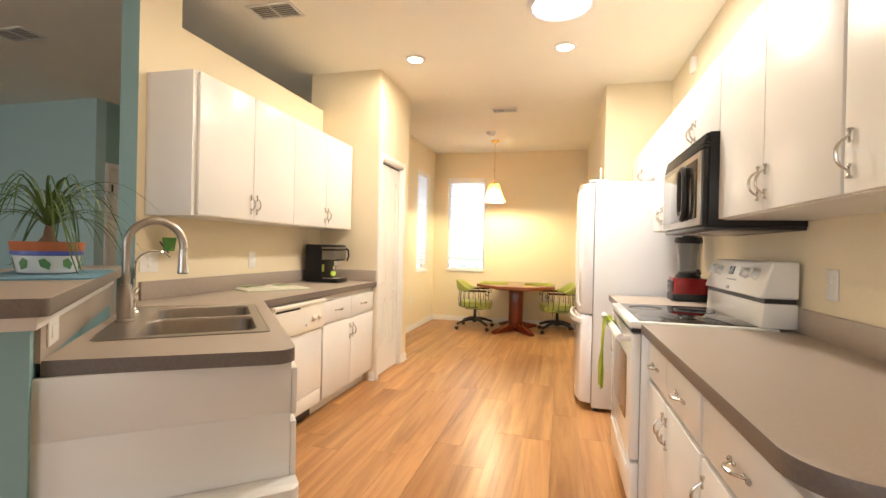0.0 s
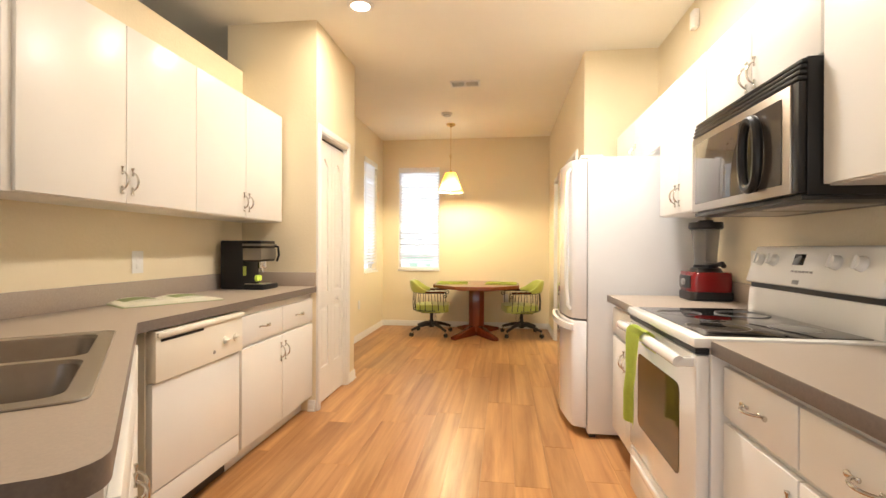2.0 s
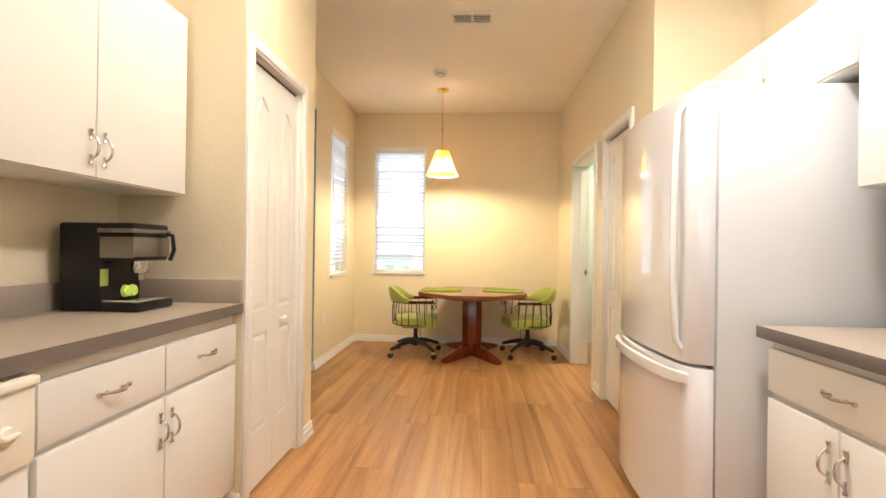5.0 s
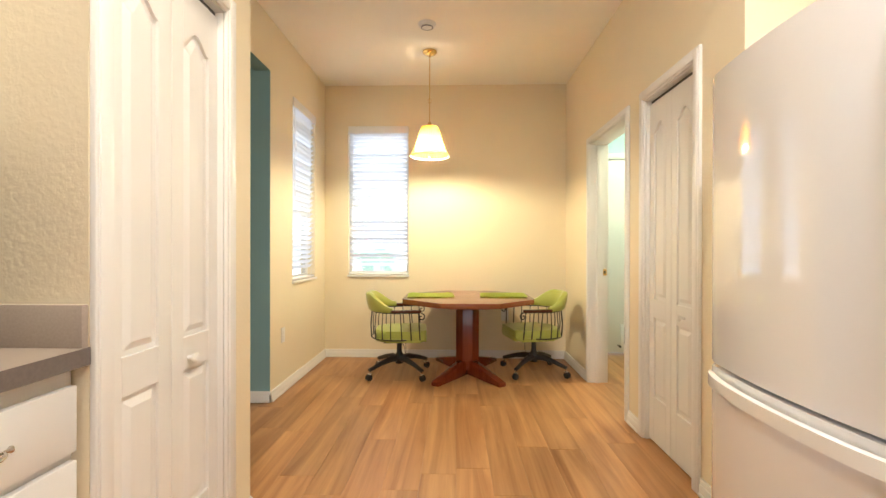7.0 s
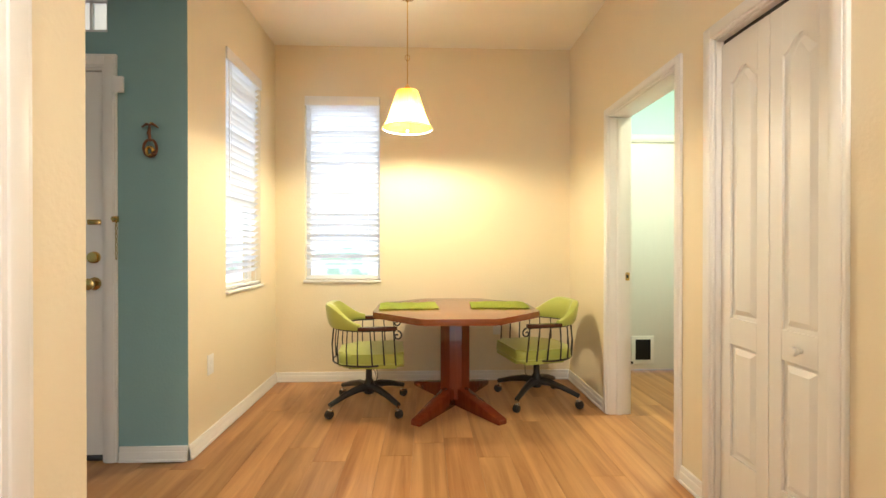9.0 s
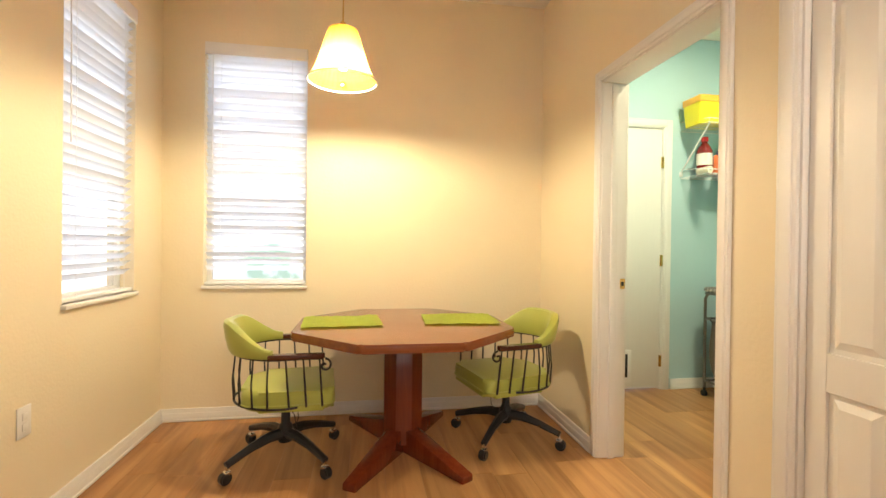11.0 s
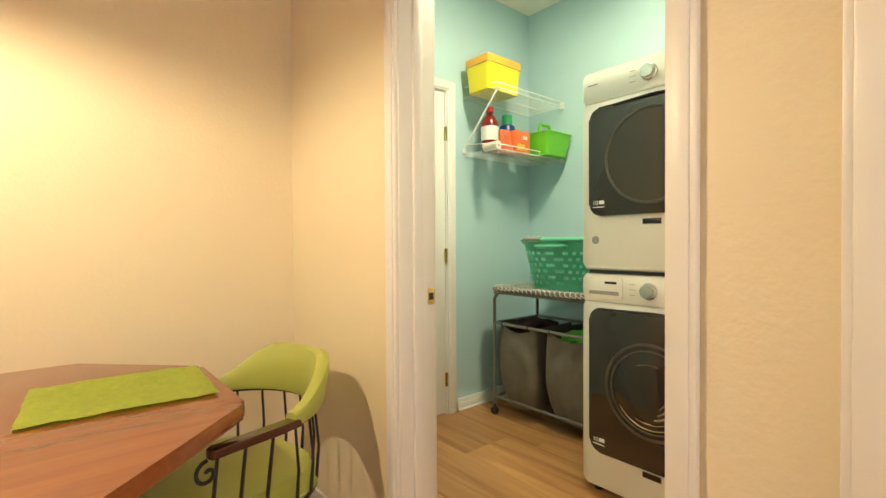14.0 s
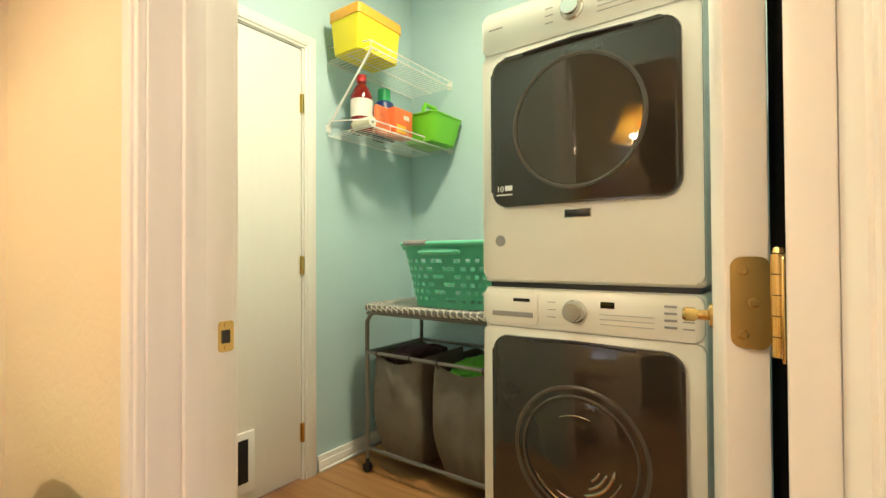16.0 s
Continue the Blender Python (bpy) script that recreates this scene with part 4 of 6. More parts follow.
# ---- range ----
rg = thing("range", 0.78, 2.747, 0, "white freestanding electric range with black glass hob", "cooker")
part("body", box(0.515, 1.12, 2.368, 3.126, 0.02, 0.885, 0.003), APPL, rg)
part("hob_rim", box(0.462, 1.06, 2.364, 3.130, 0.885, 0.918, 0.009), APPL, rg)
gl = part("hob_glass", box(0.505, 0.985, 2.395, 3.10, 0.9175, 0.9215, 0.001), BLACKGLASS, rg)
for x, y, r in ((0.62, 2.57, 0.10), (0.62, 2.93, 0.085), (0.87, 2.57, 0.08), (0.87, 2.93, 0.10)):
    part("burner_ring", lathe([(r - 0.0015, 0.9216), (r - 0.0015, 0.9222), (r + 0.0015, 0.9222), (r + 0.0015, 0.9216)], x, y, 40), GREY, gl)
od = part("oven_door", box(0.472, 0.513, 2.372, 3.122, 0.285, 0.862, 0.008), APPL, rg)
part("oven_window", plate(rrect(2.505, 2.985, 0.42, 0.735, 0.03), 0.4695, 0.473), material("oven_glass", (0.085, 0.055, 0.020), 0.10, var=0.1), od, "dark amber oven window")
part("vent_strip", box(0.471, 0.512, 2.375, 3.12, 0.866, 0.882), DARKMETAL, rg)
hb = tube([(0.425, 2.385, 0.838), (0.418, 2.42, 0.845), (0.418, 2.747, 0.848), (0.418, 3.07, 0.845), (0.425, 3.105, 0.838)], [0.019, 0.020, 0.020, 0.020, 0.019], 12)
for y in (2.40, 3.09):
    box(0.42, 0.475, y - 0.014, y + 0.014, 0.822, 0.85, 0.005, hb)
part("handle", hb, APPL, od, "thick white bar handle")
dwr = part("storage_drawer", box(0.475, 0.513, 2.372, 3.122, 0.075, 0.272, 0.006), APPL, rg)
part("drawer_lip", box(0.463, 0.48, 2.42, 3.07, 0.215, 0.245, 0.006), APPL, dwr)
part("plinth", box(0.53, 0.60, 2.38, 3.11, 0.0, 0.075), DARKMETAL, rg)
bp = bmesh.new()
for (ya, yb) in ((2.366, 3.128),):
    wedge([(0.985, ya, 0.918), (1.125, ya, 0.918), (1.125, yb, 0.918), (0.985, yb, 0.918), (0.995, ya, 1.025), (1.125, ya, 1.025), (1.125, yb, 1.025), (0.995, yb, 1.025)], bp)
bmesh.ops.bevel(bp, geom=bp.edges[:], offset=0.008, segments=2, profile=0.5, affect="EDGES")
part("back_guard", bp, APPL, rg)
bp = wedge([(0.975, 2.364, 1.045), (1.127, 2.364, 1.045), (1.127, 3.130, 1.045), (0.975, 3.130, 1.045), (1.025, 2.364, 1.205), (1.127, 2.364, 1.205), (1.127, 3.130, 1.205), (1.025, 3.130, 1.205)])
bmesh.ops.bevel(bp, geom=bp.edges[:], offset=0.012, segments=3, profile=0.5, affect="EDGES")
cs = part("console", bp, APPL, rg)
part("console_gap", box(1.0, 1.12, 2.375, 3.12, 1.024, 1.047), DARKMETAL, rg)
tilt = math.atan2(0.05, 0.16)


def on_console(y, u):
    """A place on the sloping console face, u metres up from its foot."""
    return Matrix.Translation((0.975 + u * math.sin(tilt), y, 1.045 + u * math.cos(tilt))) @ Matrix.Rotation(-math.pi / 2 + tilt, 4, "Y")


for y in (2.47, 2.585, 2.95, 3.045):
    kb = lathe([(0.026, -0.002), (0.026, 0.008), (0.023, 0.012), (0.021, 0.026), (0, 0.028)], 0, 0, 24)
    box(-0.022, 0.022, -0.005, 0.005, 0.024, 0.034, 0.002, kb)
    part("knob", turned(kb, on_console(y, 0.105)), APPL, cs)
part("display", turned(box(-0.022, 0.022, -0.032, 0.032, -0.002, 0.002, 0.001), on_console(2.79, 0.112)), BLACKGLASS, cs, "dark clock display")
for k in range(6):
    part("button", turned(box(-0.004, 0.004, -0.008, 0.008, -0.002, 0.0015, 0.001), on_console(2.70 + 0.022 * k, 0.065)), GREY, cs)
part("badge", turned(box(-0.008, 0.008, -0.02, 0.02, -0.002, 0.0015, 0.001), on_console(2.77, 0.022)), GREY, cs)

# ---- microwave oven under its cabinet ----
mw = thing("microwave_oven", 0.94, 2.72, 1.35, "stainless and black over-range microwave oven", "microwave oven")
part("body", box(0.765, 1.138, 2.338, 3.108, 1.352, 1.763, 0.004), BLACK, mw)
md = part("door", box(0.738, 0.764, 2.375, 3.104, 1.358, 1.690, 0.004), STEEL, mw, "brushed steel door")
part("door_window", box(0.7345, 0.7385, 2.415, 3.062, 1.392, 1.660, 0.002), material("smoked_glass", (0.05, 0.042, 0.036), 0.04, var=0.05), md, "smoked glass window")
part("control_strip", box(0.742, 0.764, 2.341, 2.372, 1.358, 1.690, 0.003), BLACK, mw)
ov = [(0.712, 2.555 + 0.050 * math.copysign(abs(math.cos(a)) ** 0.8, math.cos(a)), 1.515 + 0.118 * math.copysign(abs(math.sin(a)) ** 0.8, math.sin(a))) for a in [2 * math.pi * i / 40 for i in range(40)]]
hb = tube(ov, 0.0165, 10, closed=True)
for z in (1.40, 1.63):
    cyl((0.736, 2.555, z), (0.712, 2.555, z), 0.013, n=10, bm=hb)
part("handle", hb, BLACK, md, "black oval loop handle")
for k in range(4):
    part("vent_louvre", box(0.740 + 0.004 * k, 0.768, 2.342, 3.104, 1.695 + k * 0.017, 1.707 + k * 0.017, 0.003), BLACK, mw)
part("base_plate", box(0.75, 1.136, 2.342, 3.104, 1.338, 1.352, 0.003), DARKMETAL, mw)
part("grease_filter", box(0.83, 1.05, 2.45, 2.70, 1.334, 1.339), STEEL, mw)
part("grease_filter", box(0.83, 1.05, 2.75, 3.0, 1.334, 1.339), STEEL, mw)


# ---- ceiling fittings ----
LIT = glow("lit_diffuser", (1.0, 0.95, 0.86), 10.0)
LITW = glow("lit_bulb", (1.0, 0.86, 0.66), 16.0)
tl = thing("tubular_skylight", 0.118, 3.24, 2.80, "round tubular skylight with a bright white diffuser", "skylight")
part("trim_ring", lathe([(0.185, 2.849), (0.225, 2.849), (0.22, 2.835), (0.20, 2.826), (0.185, 2.83), (0.185, 2.849)], 0.118, 3.24, 48), TRIM, tl)
part("diffuser", lathe([(0.188, 2.838), (0.15, 2.829), (0.08, 2.825), (0, 2.824)], 0.118, 3.24, 48), LIT, tl)
for x, y, power in CANS:
    cl = thing("recessed_downlight", x, y, 2.84, "recessed white ceiling downlight, switched on", "ceiling light", "recessed downlights")
    part("trim_ring", lathe([(0.062, 2.849), (0.092, 2.849), (0.088, 2.842), (0.064, 2.838), (0.062, 2.849)], x, y, 32), TRIM, cl)
    part("lamp", lathe([(0.062, 2.845), (0.04, 2.840), (0, 2.838)], x, y, 32), LITW, cl)


VENT_GREY = material("pale_grey_duct", (0.36, 0.34, 0.30), 0.6)


def vent(x, y, w, d, label):
    v = thing("ceiling_vent", x, y, 2.835, label, "vent")
    part("backing", box(x - w / 2 + 0.01, x + w / 2 - 0.01, y - d / 2 + 0.01, y + d / 2 - 0.01, 2.846, 2.849), VENT_GREY, v)
    fr = box(x - w / 2, x + w / 2, y - d / 2, y - d / 2 + 0.02, 2.838, 2.849, 0.003)
    box(x - w / 2, x + w / 2, y + d / 2 - 0.02, y + d / 2, 2.838, 2.849, 0.003, fr)
    box(x - w / 2, x - w / 2 + 0.02, y - d / 2 + 0.02, y + d / 2 - 0.02, 2.838, 2.849, 0.003, fr)
    box(x + w / 2 - 0.02, x + w / 2, y - d / 2 + 0.02, y + d / 2 - 0.02, 2.838, 2.849, 0.003, fr)
    box(x - 0.008, x + 0.008, y - d / 2 + 0.02, y + d / 2 - 0.02, 2.838, 2.847, 0, fr)
    part("frame", fr, TRIM, v)
    n = int((d - 0.05) / 0.025)
    for i in range(n):
        b = box(-w / 2 + 0.022, w / 2 - 0.022, -0.008, 0.008, -0.001, 0.001)
        b.transform(pose(x, y - d / 2 + 0.035 + i * 0.025, 2.841, 40))
        part("slat", b, TRIM, v)


vent(-1.80, 2.93, 0.34, 0.20, "white louvred ceiling air vent")
vent(-4.05, 2.83, 0.34, 0.20, "white louvred ceiling air vent in the living room")
vent(-0.507, 5.48, 0.30, 0.16, "small white ceiling air vent above the dining area")
sd = thing("smoke_detector", -0.815, 6.485, 2.81, "round white smoke detector on the ceiling", "smoke detector")
part("base", lathe([(0, 2.849), (0.068, 2.849), (0.066, 2.838), (0.058, 2.826), (0.03, 2.818), (0, 2.817)], -0.815, 6.485, 32), TRIM, sd)
part("grille_ring", lathe([(0.038, 2.819), (0.040, 2.816), (0.046, 2.818), (0.046, 2.823)], -0.815, 6.485, 32), GREY, sd)
part("sensor_box", box(1.10, 1.139, 4.04, 4.11, 2.64, 2.76, 0.008), TRIM, thing("wall_sensor", 1.12, 4.075, 2.64, "small white plastic alarm sensor high on the wall", "sensor"))

# ---- pendant lamp ----
px, py = -0.822, 6.98
pl = thing("pendant_lamp", px, py, 1.93, "brass pendant lamp with a yellow pleated fabric shade, lit", "pendant lamp")
part("canopy", lathe([(0, 2.849), (0.062, 2.849), (0.062, 2.838), (0.05, 2.825), (0.016, 2.815), (0.008, 2.80), (0, 2.80)], px, py, 28), BRASS, pl, "brass ceiling canopy")
part("cord", tube([(px, py, 2.80), (px, py, 2.235)], 0.0035, 8), BRASS, pl)
part("cord_ring", tube([(px + 0.016 * math.cos(a), py, 2.42 + 0.02 * math.sin(a)) for a in [j * math.pi / 6 for j in range(12)]], 0.0025, 6, closed=True), BRASS, pl)
SHADE = translucent("yellow_fabric_shade", (0.96, 0.63, 0.09), 0.85, 0.8)
sh = bmesh.new()
n = 72
prof = [(0.070, 2.195), (0.088, 2.14), (0.112, 2.06), (0.14, 1.985), (0.168, 1.943)]
rings = []
for r, z in prof:
    rings.append([sh.verts.new((px + (r + 0.002 * (j % 2)) * math.cos(2 * math.pi * j / n), py + (r + 0.002 * (j % 2)) * math.sin(2 * math.pi * j / n), z)) for j in range(n)])
for p, q in zip(rings, rings[1:]):
    for j in range(n):
        sh.faces.new((p[j], p[(j + 1) % n], q[(j + 1) % n], q[j]))
bmesh.ops.solidify(sh, geom=sh.faces[:], thickness=0.0015)
part("shade", sh, SHADE, pl, "yellow pleated fabric shade", smooth=False)
part("trim_band", tube([(px + 0.169 * math.cos(a), py + 0.169 * math.sin(a), 1.944) for a in [2 * math.pi * j / 48 for j in range(48)]], 0.004, 6, closed=True), material("white_braid", (0.85, 0.8, 0.65), 0.8), pl)
part("bulb", lathe([(0.012, 2.12), (0.014, 2.09), (0.03, 2.05), (0.034, 2.03), (0.028, 2.008), (0, 1.998)], px, py, 20), LITW, pl, "lit round bulb")
part("socket", lathe([(0, 2.235), (0.012, 2.235), (0.020, 2.22), (0.020, 2.12), (0, 2.12)], px, py, 16), BRASS, pl)
for k in range(3):
    a = k * 2 * math.pi / 3
    part("shade_arm", tube([(px, py, 2.20), (px + 0.07 * math.cos(a), py + 0.07 * math.sin(a), 2.195)], 0.002, 6), BRASS, pl)
part("finial", lathe([(0, 1.944), (0.010, 1.94), (0.006, 1.93), (0.011, 1.922), (0.004, 1.912), (0, 1.906)], px, py, 12), BRASS, pl)

# ---- dining table ----
tx, ty = -0.485, 7.24
tb = thing("dining_table", tx, ty, 0, "octagonal cherry-wood pedestal dining table", "table")


def octagon(apothem):
    r = apothem / math.cos(math.pi / 8)
    return [(tx + r * math.cos(math.pi / 8 + i * math.pi / 4), ty + r * math.sin(math.pi / 8 + i * math.pi / 4)) for i in range(8)]


part("tabletop", prism(rounded(octagon(0.575), {i: 0.03 for i in range(8)}, 4), 0.660, 0.702, 0.016, seg=4), CHERRY, tb)
part("apron", prism(octagon(0.40), 0.632, 0.660, 0.003), CHERRY, tb)
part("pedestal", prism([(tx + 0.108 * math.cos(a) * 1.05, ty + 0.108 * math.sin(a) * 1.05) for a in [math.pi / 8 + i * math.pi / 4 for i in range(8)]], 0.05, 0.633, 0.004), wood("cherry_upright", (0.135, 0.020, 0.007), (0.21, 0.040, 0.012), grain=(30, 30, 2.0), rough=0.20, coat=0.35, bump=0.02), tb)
for k in range(4):
    a = radians((58, 122, 238, 302)[k])
    w = 0.045
    leg = wedge([(0.02, -w, 0.0), (0.53, -w * 0.8, 0.0), (0.53, w * 0.8, 0.0), (0.02, w, 0.0), (0.02, -w, 0.15), (0.53, -w * 0.8, 0.035), (0.53, w * 0.8, 0.035), (0.02, w, 0.15)])
    bmesh.ops.bevel(leg, geom=leg.edges[:], offset=0.008, segments=2, profile=0.5, affect="EDGES")
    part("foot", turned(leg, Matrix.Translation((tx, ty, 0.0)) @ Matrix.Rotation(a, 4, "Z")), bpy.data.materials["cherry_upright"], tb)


def placemat(x, y, turn):
    bm = bmesh.new()
    nx, ny = 44, 40
    g = []
    for i in range(nx + 1):
        row = []
        for j in range(ny + 1):
            u, v = -1 + 2 * i / nx, -1 + 2 * j / ny
            hem = 1 - max(abs(u), abs(v)) ** 14
            z = 0.008 * noise.noise((u * 2.6, v * 3.4, x * 9)) + 0.006 * noise.noise((u * 6, v * 9, x * 5)) + 0.0028 * math.sin(v * 30 + 2 * noise.noise((u * 2, v, x)))
            row.append(bm.verts.new((0.213 * u + 0.004 * noise.noise((v * 3, x, 1)), 0.185 * v + 0.004 * noise.noise((u * 3, x, 2)), z * (0.35 + 0.65 * hem) - 0.003 * (1 - hem))))
        g.append(row)
    for i in range(nx):
        for j in range(ny):
            bm.faces.new((g[i][j], g[i + 1][j], g[i + 1][j + 1], g[i][j + 1]))
    bmesh.ops.solidify(bm, geom=bm.faces[:], thickness=0.014)
    bm.transform(pose(x, y, 0.71, 0, 0, turn))
    lo = min(v.co.z for v in bm.verts)
    bmesh.ops.translate(bm, verts=bm.verts, vec=(0, 0, 0.7025 - lo))
    solo("placemat", bm, LIMECLOTH, "lime green ribbed cloth placemat lying on the table", "placemat", "placemats on the table")


placemat(-0.825, 7.285, 4)
placemat(-0.150, 7.305, -3)


# ---- swivel chairs ----
ARMW = wood("dark_arm_wood", (0.05, 0.014, 0.008), (0.11, 0.032, 0.015), grain=(3, 30, 30), rough=0.20, coat=0.4)


CASTOR = material("castor_rubber", (0.03, 0.028, 0.026), 0.3, var=0.1)


def chair():
    c = thing("swivel_chair", 0, 0, 0, "lime green vinyl swivel armchair on black castor base", "chair", "chairs at the dining table")
    part("hub", lathe([(0, 0.10), (0.034, 0.10), (0.040, 0.115), (0.042, 0.16), (0.034, 0.185), (0.024, 0.20), (0.021, 0.31), (0, 0.31)], 0, 0, 20), DARKMETAL, c)
    for k in range(4):
        a = radians(40 + 90 * k)
        m = Matrix.Rotation(a, 4, "Z")
        leg = part("leg", turned(tube([(0.02, 0, 0.145), (0.10, 0, 0.148), (0.20, 0, 0.128), (0.325, 0, 0.088)], [0.030, 0.027, 0.021, 0.017], 8), m), DARKMETAL, c, "black metal leg")
        cs = cyl((0.318, 0, 0.085), (0.318, 0, 0.05), 0.007, n=8)
        box(0.302, 0.336, -0.015, 0.015, 0.044, 0.062, 0.006, cs)
        part("castor", turned(cs, m), CHROME, leg, "chrome castor")
        wl = cyl((0.328, -0.020, 0.029), (0.328, 0.020, 0.029), 0.029, n=18)
        bmesh.ops.bevel(wl, geom=[e for e in wl.edges if e.calc_length() < 0.02], offset=0.007, segments=2, affect="EDGES")
        part("castor_wheel", turned(wl, m), CASTOR, leg, "black castor wheel")
    for s in (-1, 1):
        part("spring_wire", tube([(0.03, s * 0.02, 0.12), (0.06, s * 0.07, 0.19), (0.05, s * 0.10, 0.27), (0.02, s * 0.12, 0.325)], 0.0025, 6), DARKMETAL, c)
    part("seat_plate", box(-0.13, 0.13, -0.13, 0.13, 0.305, 0.327, 0.004), DARKMETAL, c)
    seat = prism(rounded([(-0.20, -0.215), (0.245, -0.235), (0.245, 0.235), (-0.20, 0.215)], {0: 0.10, 1: 0.05, 2: 0.05, 3: 0.10}), 0.327, 0.425, 0.034, seg=4)
    part("seat", seat, LIME, c, "lime green vinyl seat cushion")
    part("seat_piping", tube([(x, y, 0.357) for x, y in rounded([(-0.202, -0.217), (0.247, -0.237), (0.247, 0.237), (-0.202, 0.217)], {0: 0.10, 1: 0.05, 2: 0.05, 3: 0.10})], 0.004, 6, closed=True), LIME, c)

    def rim(deg, z, grow=0.0):
        a = radians(deg)
        return ((0.235 + grow) * math.cos(a) * (1.05 if math.cos(a) < 0 else 0.9), (0.255 + grow) * math.sin(a), z)
    bm = bmesh.new()
    rings = []
    n = 28
    for i in range(n + 1):
        deg = 100 + (260 - 100) * i / n
        u = abs(i / n * 2 - 1)
        k = 1 - max(0.0, (u - 0.30) / 0.70)
        k = k * k * (3 - 2 * k)
        zb, zt = 0.590 - 0.005 * k, 0.632 + 0.122 * k
        th = 0.020 + 0.010 * k
        zm, hh = (zb + zt) / 2, (zt - zb) / 2
        ring = []
        for j in range(12):
            b = 2 * math.pi * j / 12
            p = abs(math.cos(b)) ** 0.6 * math.copysign(1, math.cos(b))
            q = abs(math.sin(b)) ** 0.6 * math.copysign(1, math.sin(b))
            ring.append(bm.verts.new(rim(deg, zm + hh * q, th * p + 0.03 * (q + 1) / 2 * k)))
        rings.append(ring)
    for p, q in zip(rings, rings[1:]):
        for j in range(12):
            bm.faces.new((p[j], p[(j + 1) % 12], q[(j + 1) % 12], q[j]))
    bm.faces.new(rings[0])
    bm.faces.new(rings[-1])
    part("backrest", bm, LIME, c, "wrap-round lime green vinyl backrest")
    part("back_rail", tube([rim(86 + 188 * i / 24, 0.586) for i in range(25)], 0.006, 8), DARKMETAL, c)
    part("seat_rail", tube([rim(70 + 220 * i / 24, 0.352, 0.004) for i in range(25)], 0.006, 8), DARKMETAL, c)
    for deg in (104, 122, 142, 162, 180, 198, 218, 238, 256):
        part("spindle", tube([rim(deg, 0.35, 0.004), rim(deg, 0.46, 0.012), rim(deg, 0.588)], [0.006, 0.0045, 0.004], 6), DARKMETAL, c)
    for s in (-1, 1):
        arm = prism(rounded([(-0.06, s * 0.235), (0.20, s * 0.245), (0.20, s * 0.285), (-0.06, s * 0.280)], {1: 0.012, 2: 0.012}) if s > 0 else rounded([(-0.06, s * 0.280), (0.20, s * 0.285), (0.20, s * 0.245), (-0.06, s * 0.235)], {1: 0.012, 2: 0.012}), 0.592, 0.614, 0.005)
        part("armrest", arm, ARMW, c, "dark cherry-wood armrest")
        y = s * 0.262
        part("arm_rail", tube([(-0.02, y, 0.588), (0.19, y, 0.588)], 0.005, 6), DARKMETAL, c)
        for x in (0.02, 0.10, 0.175):
            part("spindle", tube([(x + 0.015, s * 0.242, 0.352), (x, y, 0.588)], [0.006, 0.0045], 6), DARKMETAL, c)
        sp = [(0.20 + 0.0 + (0.034 - 0.0042 * t) * math.cos(math.pi / 2 - t), y, 0.554 + (0.034 - 0.0042 * t) * math.sin(math.pi / 2 - t)) for t in [k * 0.42 for k in range(18)]]
        part("scroll", tube(sp, 0.0055, 7), DARKMETAL, c, "black iron scroll")
    return c


c1 = chair()
c1.matrix_basis = pose(-1.105, 7.17, 0, 0, 0, 4)
copy_thing(c1, pose(0.130, 7.27, 0, 0, 0, 192))

# ---- wall plates ----
def plate_x(x, s, y, z, label, w=0.075, h=0.118, rocker=True):
    p = thing("wall_plate", x, y, z - h / 2, label, "socket", "wall plates")
    part("cover", box(x, x + s * 0.006, y - w / 2, y + w / 2, z - h / 2, z + h / 2, 0.003), TRIM, p)
    for dz in (-0.02, 0.02):
        part("insert", box(x + s * 0.006, x + s * 0.009, y - 0.015, y + 0.015, z + dz - 0.014, z + dz + 0.014, 0.002), TRIM, p)
    return p


plate_x(-2.049, 1, 3.07, 1.112, "white double socket plate on the kitchen wall")
plate_x(-2.049, 1, 2.19, 1.12, "white switch plate on the kitchen wall", w=0.12)
plate_x(1.139, -1, 2.15, 1.125, "white switch plate above the worktop")
plate_x(1.139, -1, 3.36, 1.125, "white socket plate behind the blender")
plate_x(-1.969, 1, 6.617, 0.453, "white socket plate low on the dining wall")
pn = thing("wall_plate", -0.08, 7.805, 0.39, "white socket plate low behind the table", "socket", "wall plates")
part("cover", box(-0.118, -0.042, 7.803, 7.809, 0.39, 0.505, 0.003), TRIM, pn)
part("insert", box(-0.096, -0.064, 7.800, 7.803, 0.415, 0.48, 0.002), TRIM, pn)
bp = thing("wall_plate", -1.17, 1.09, 0.93, "white socket plate on the bar upstand", "socket", "wall plates")
part("cover", bar_box(0.30, 0.415, 0.056, 0.0625, 0.935, 1.01, 0.003), TRIM, bp)
part("insert", bar_box(0.325, 0.39, 0.053, 0.057, 0.955, 0.99, 0.002), TRIM, bp)

# ---- on the worktops ----
DULLSTEEL = material("dull_brushed_steel", (0.30, 0.285, 0.27), 0.36, metal=1.0, var=0.08, scale=40, stretch=(1, 1, 12))
cm = thing("coffee_machine", -1.82, 3.82, 0.91, "black and steel espresso machine on the worktop", "coffee machine")
part("body", box(-1.985, -1.80, 3.70, 3.93, 0.912, 1.225, 0.010), BLACK, cm)
part("base", box(-1.80, -1.635, 3.70, 3.92, 0.912, 0.945, 0.006), BLACK, cm)
part("head", box(-1.80, -1.655, 3.703, 3.915, 1.09, 1.225, 0.010), BLACK, cm)
part("steel_front", box(-1.656, -1.648, 3.69, 3.91, 1.105, 1.175, 0.002), DULLSTEEL, cm, "brushed steel front panel")
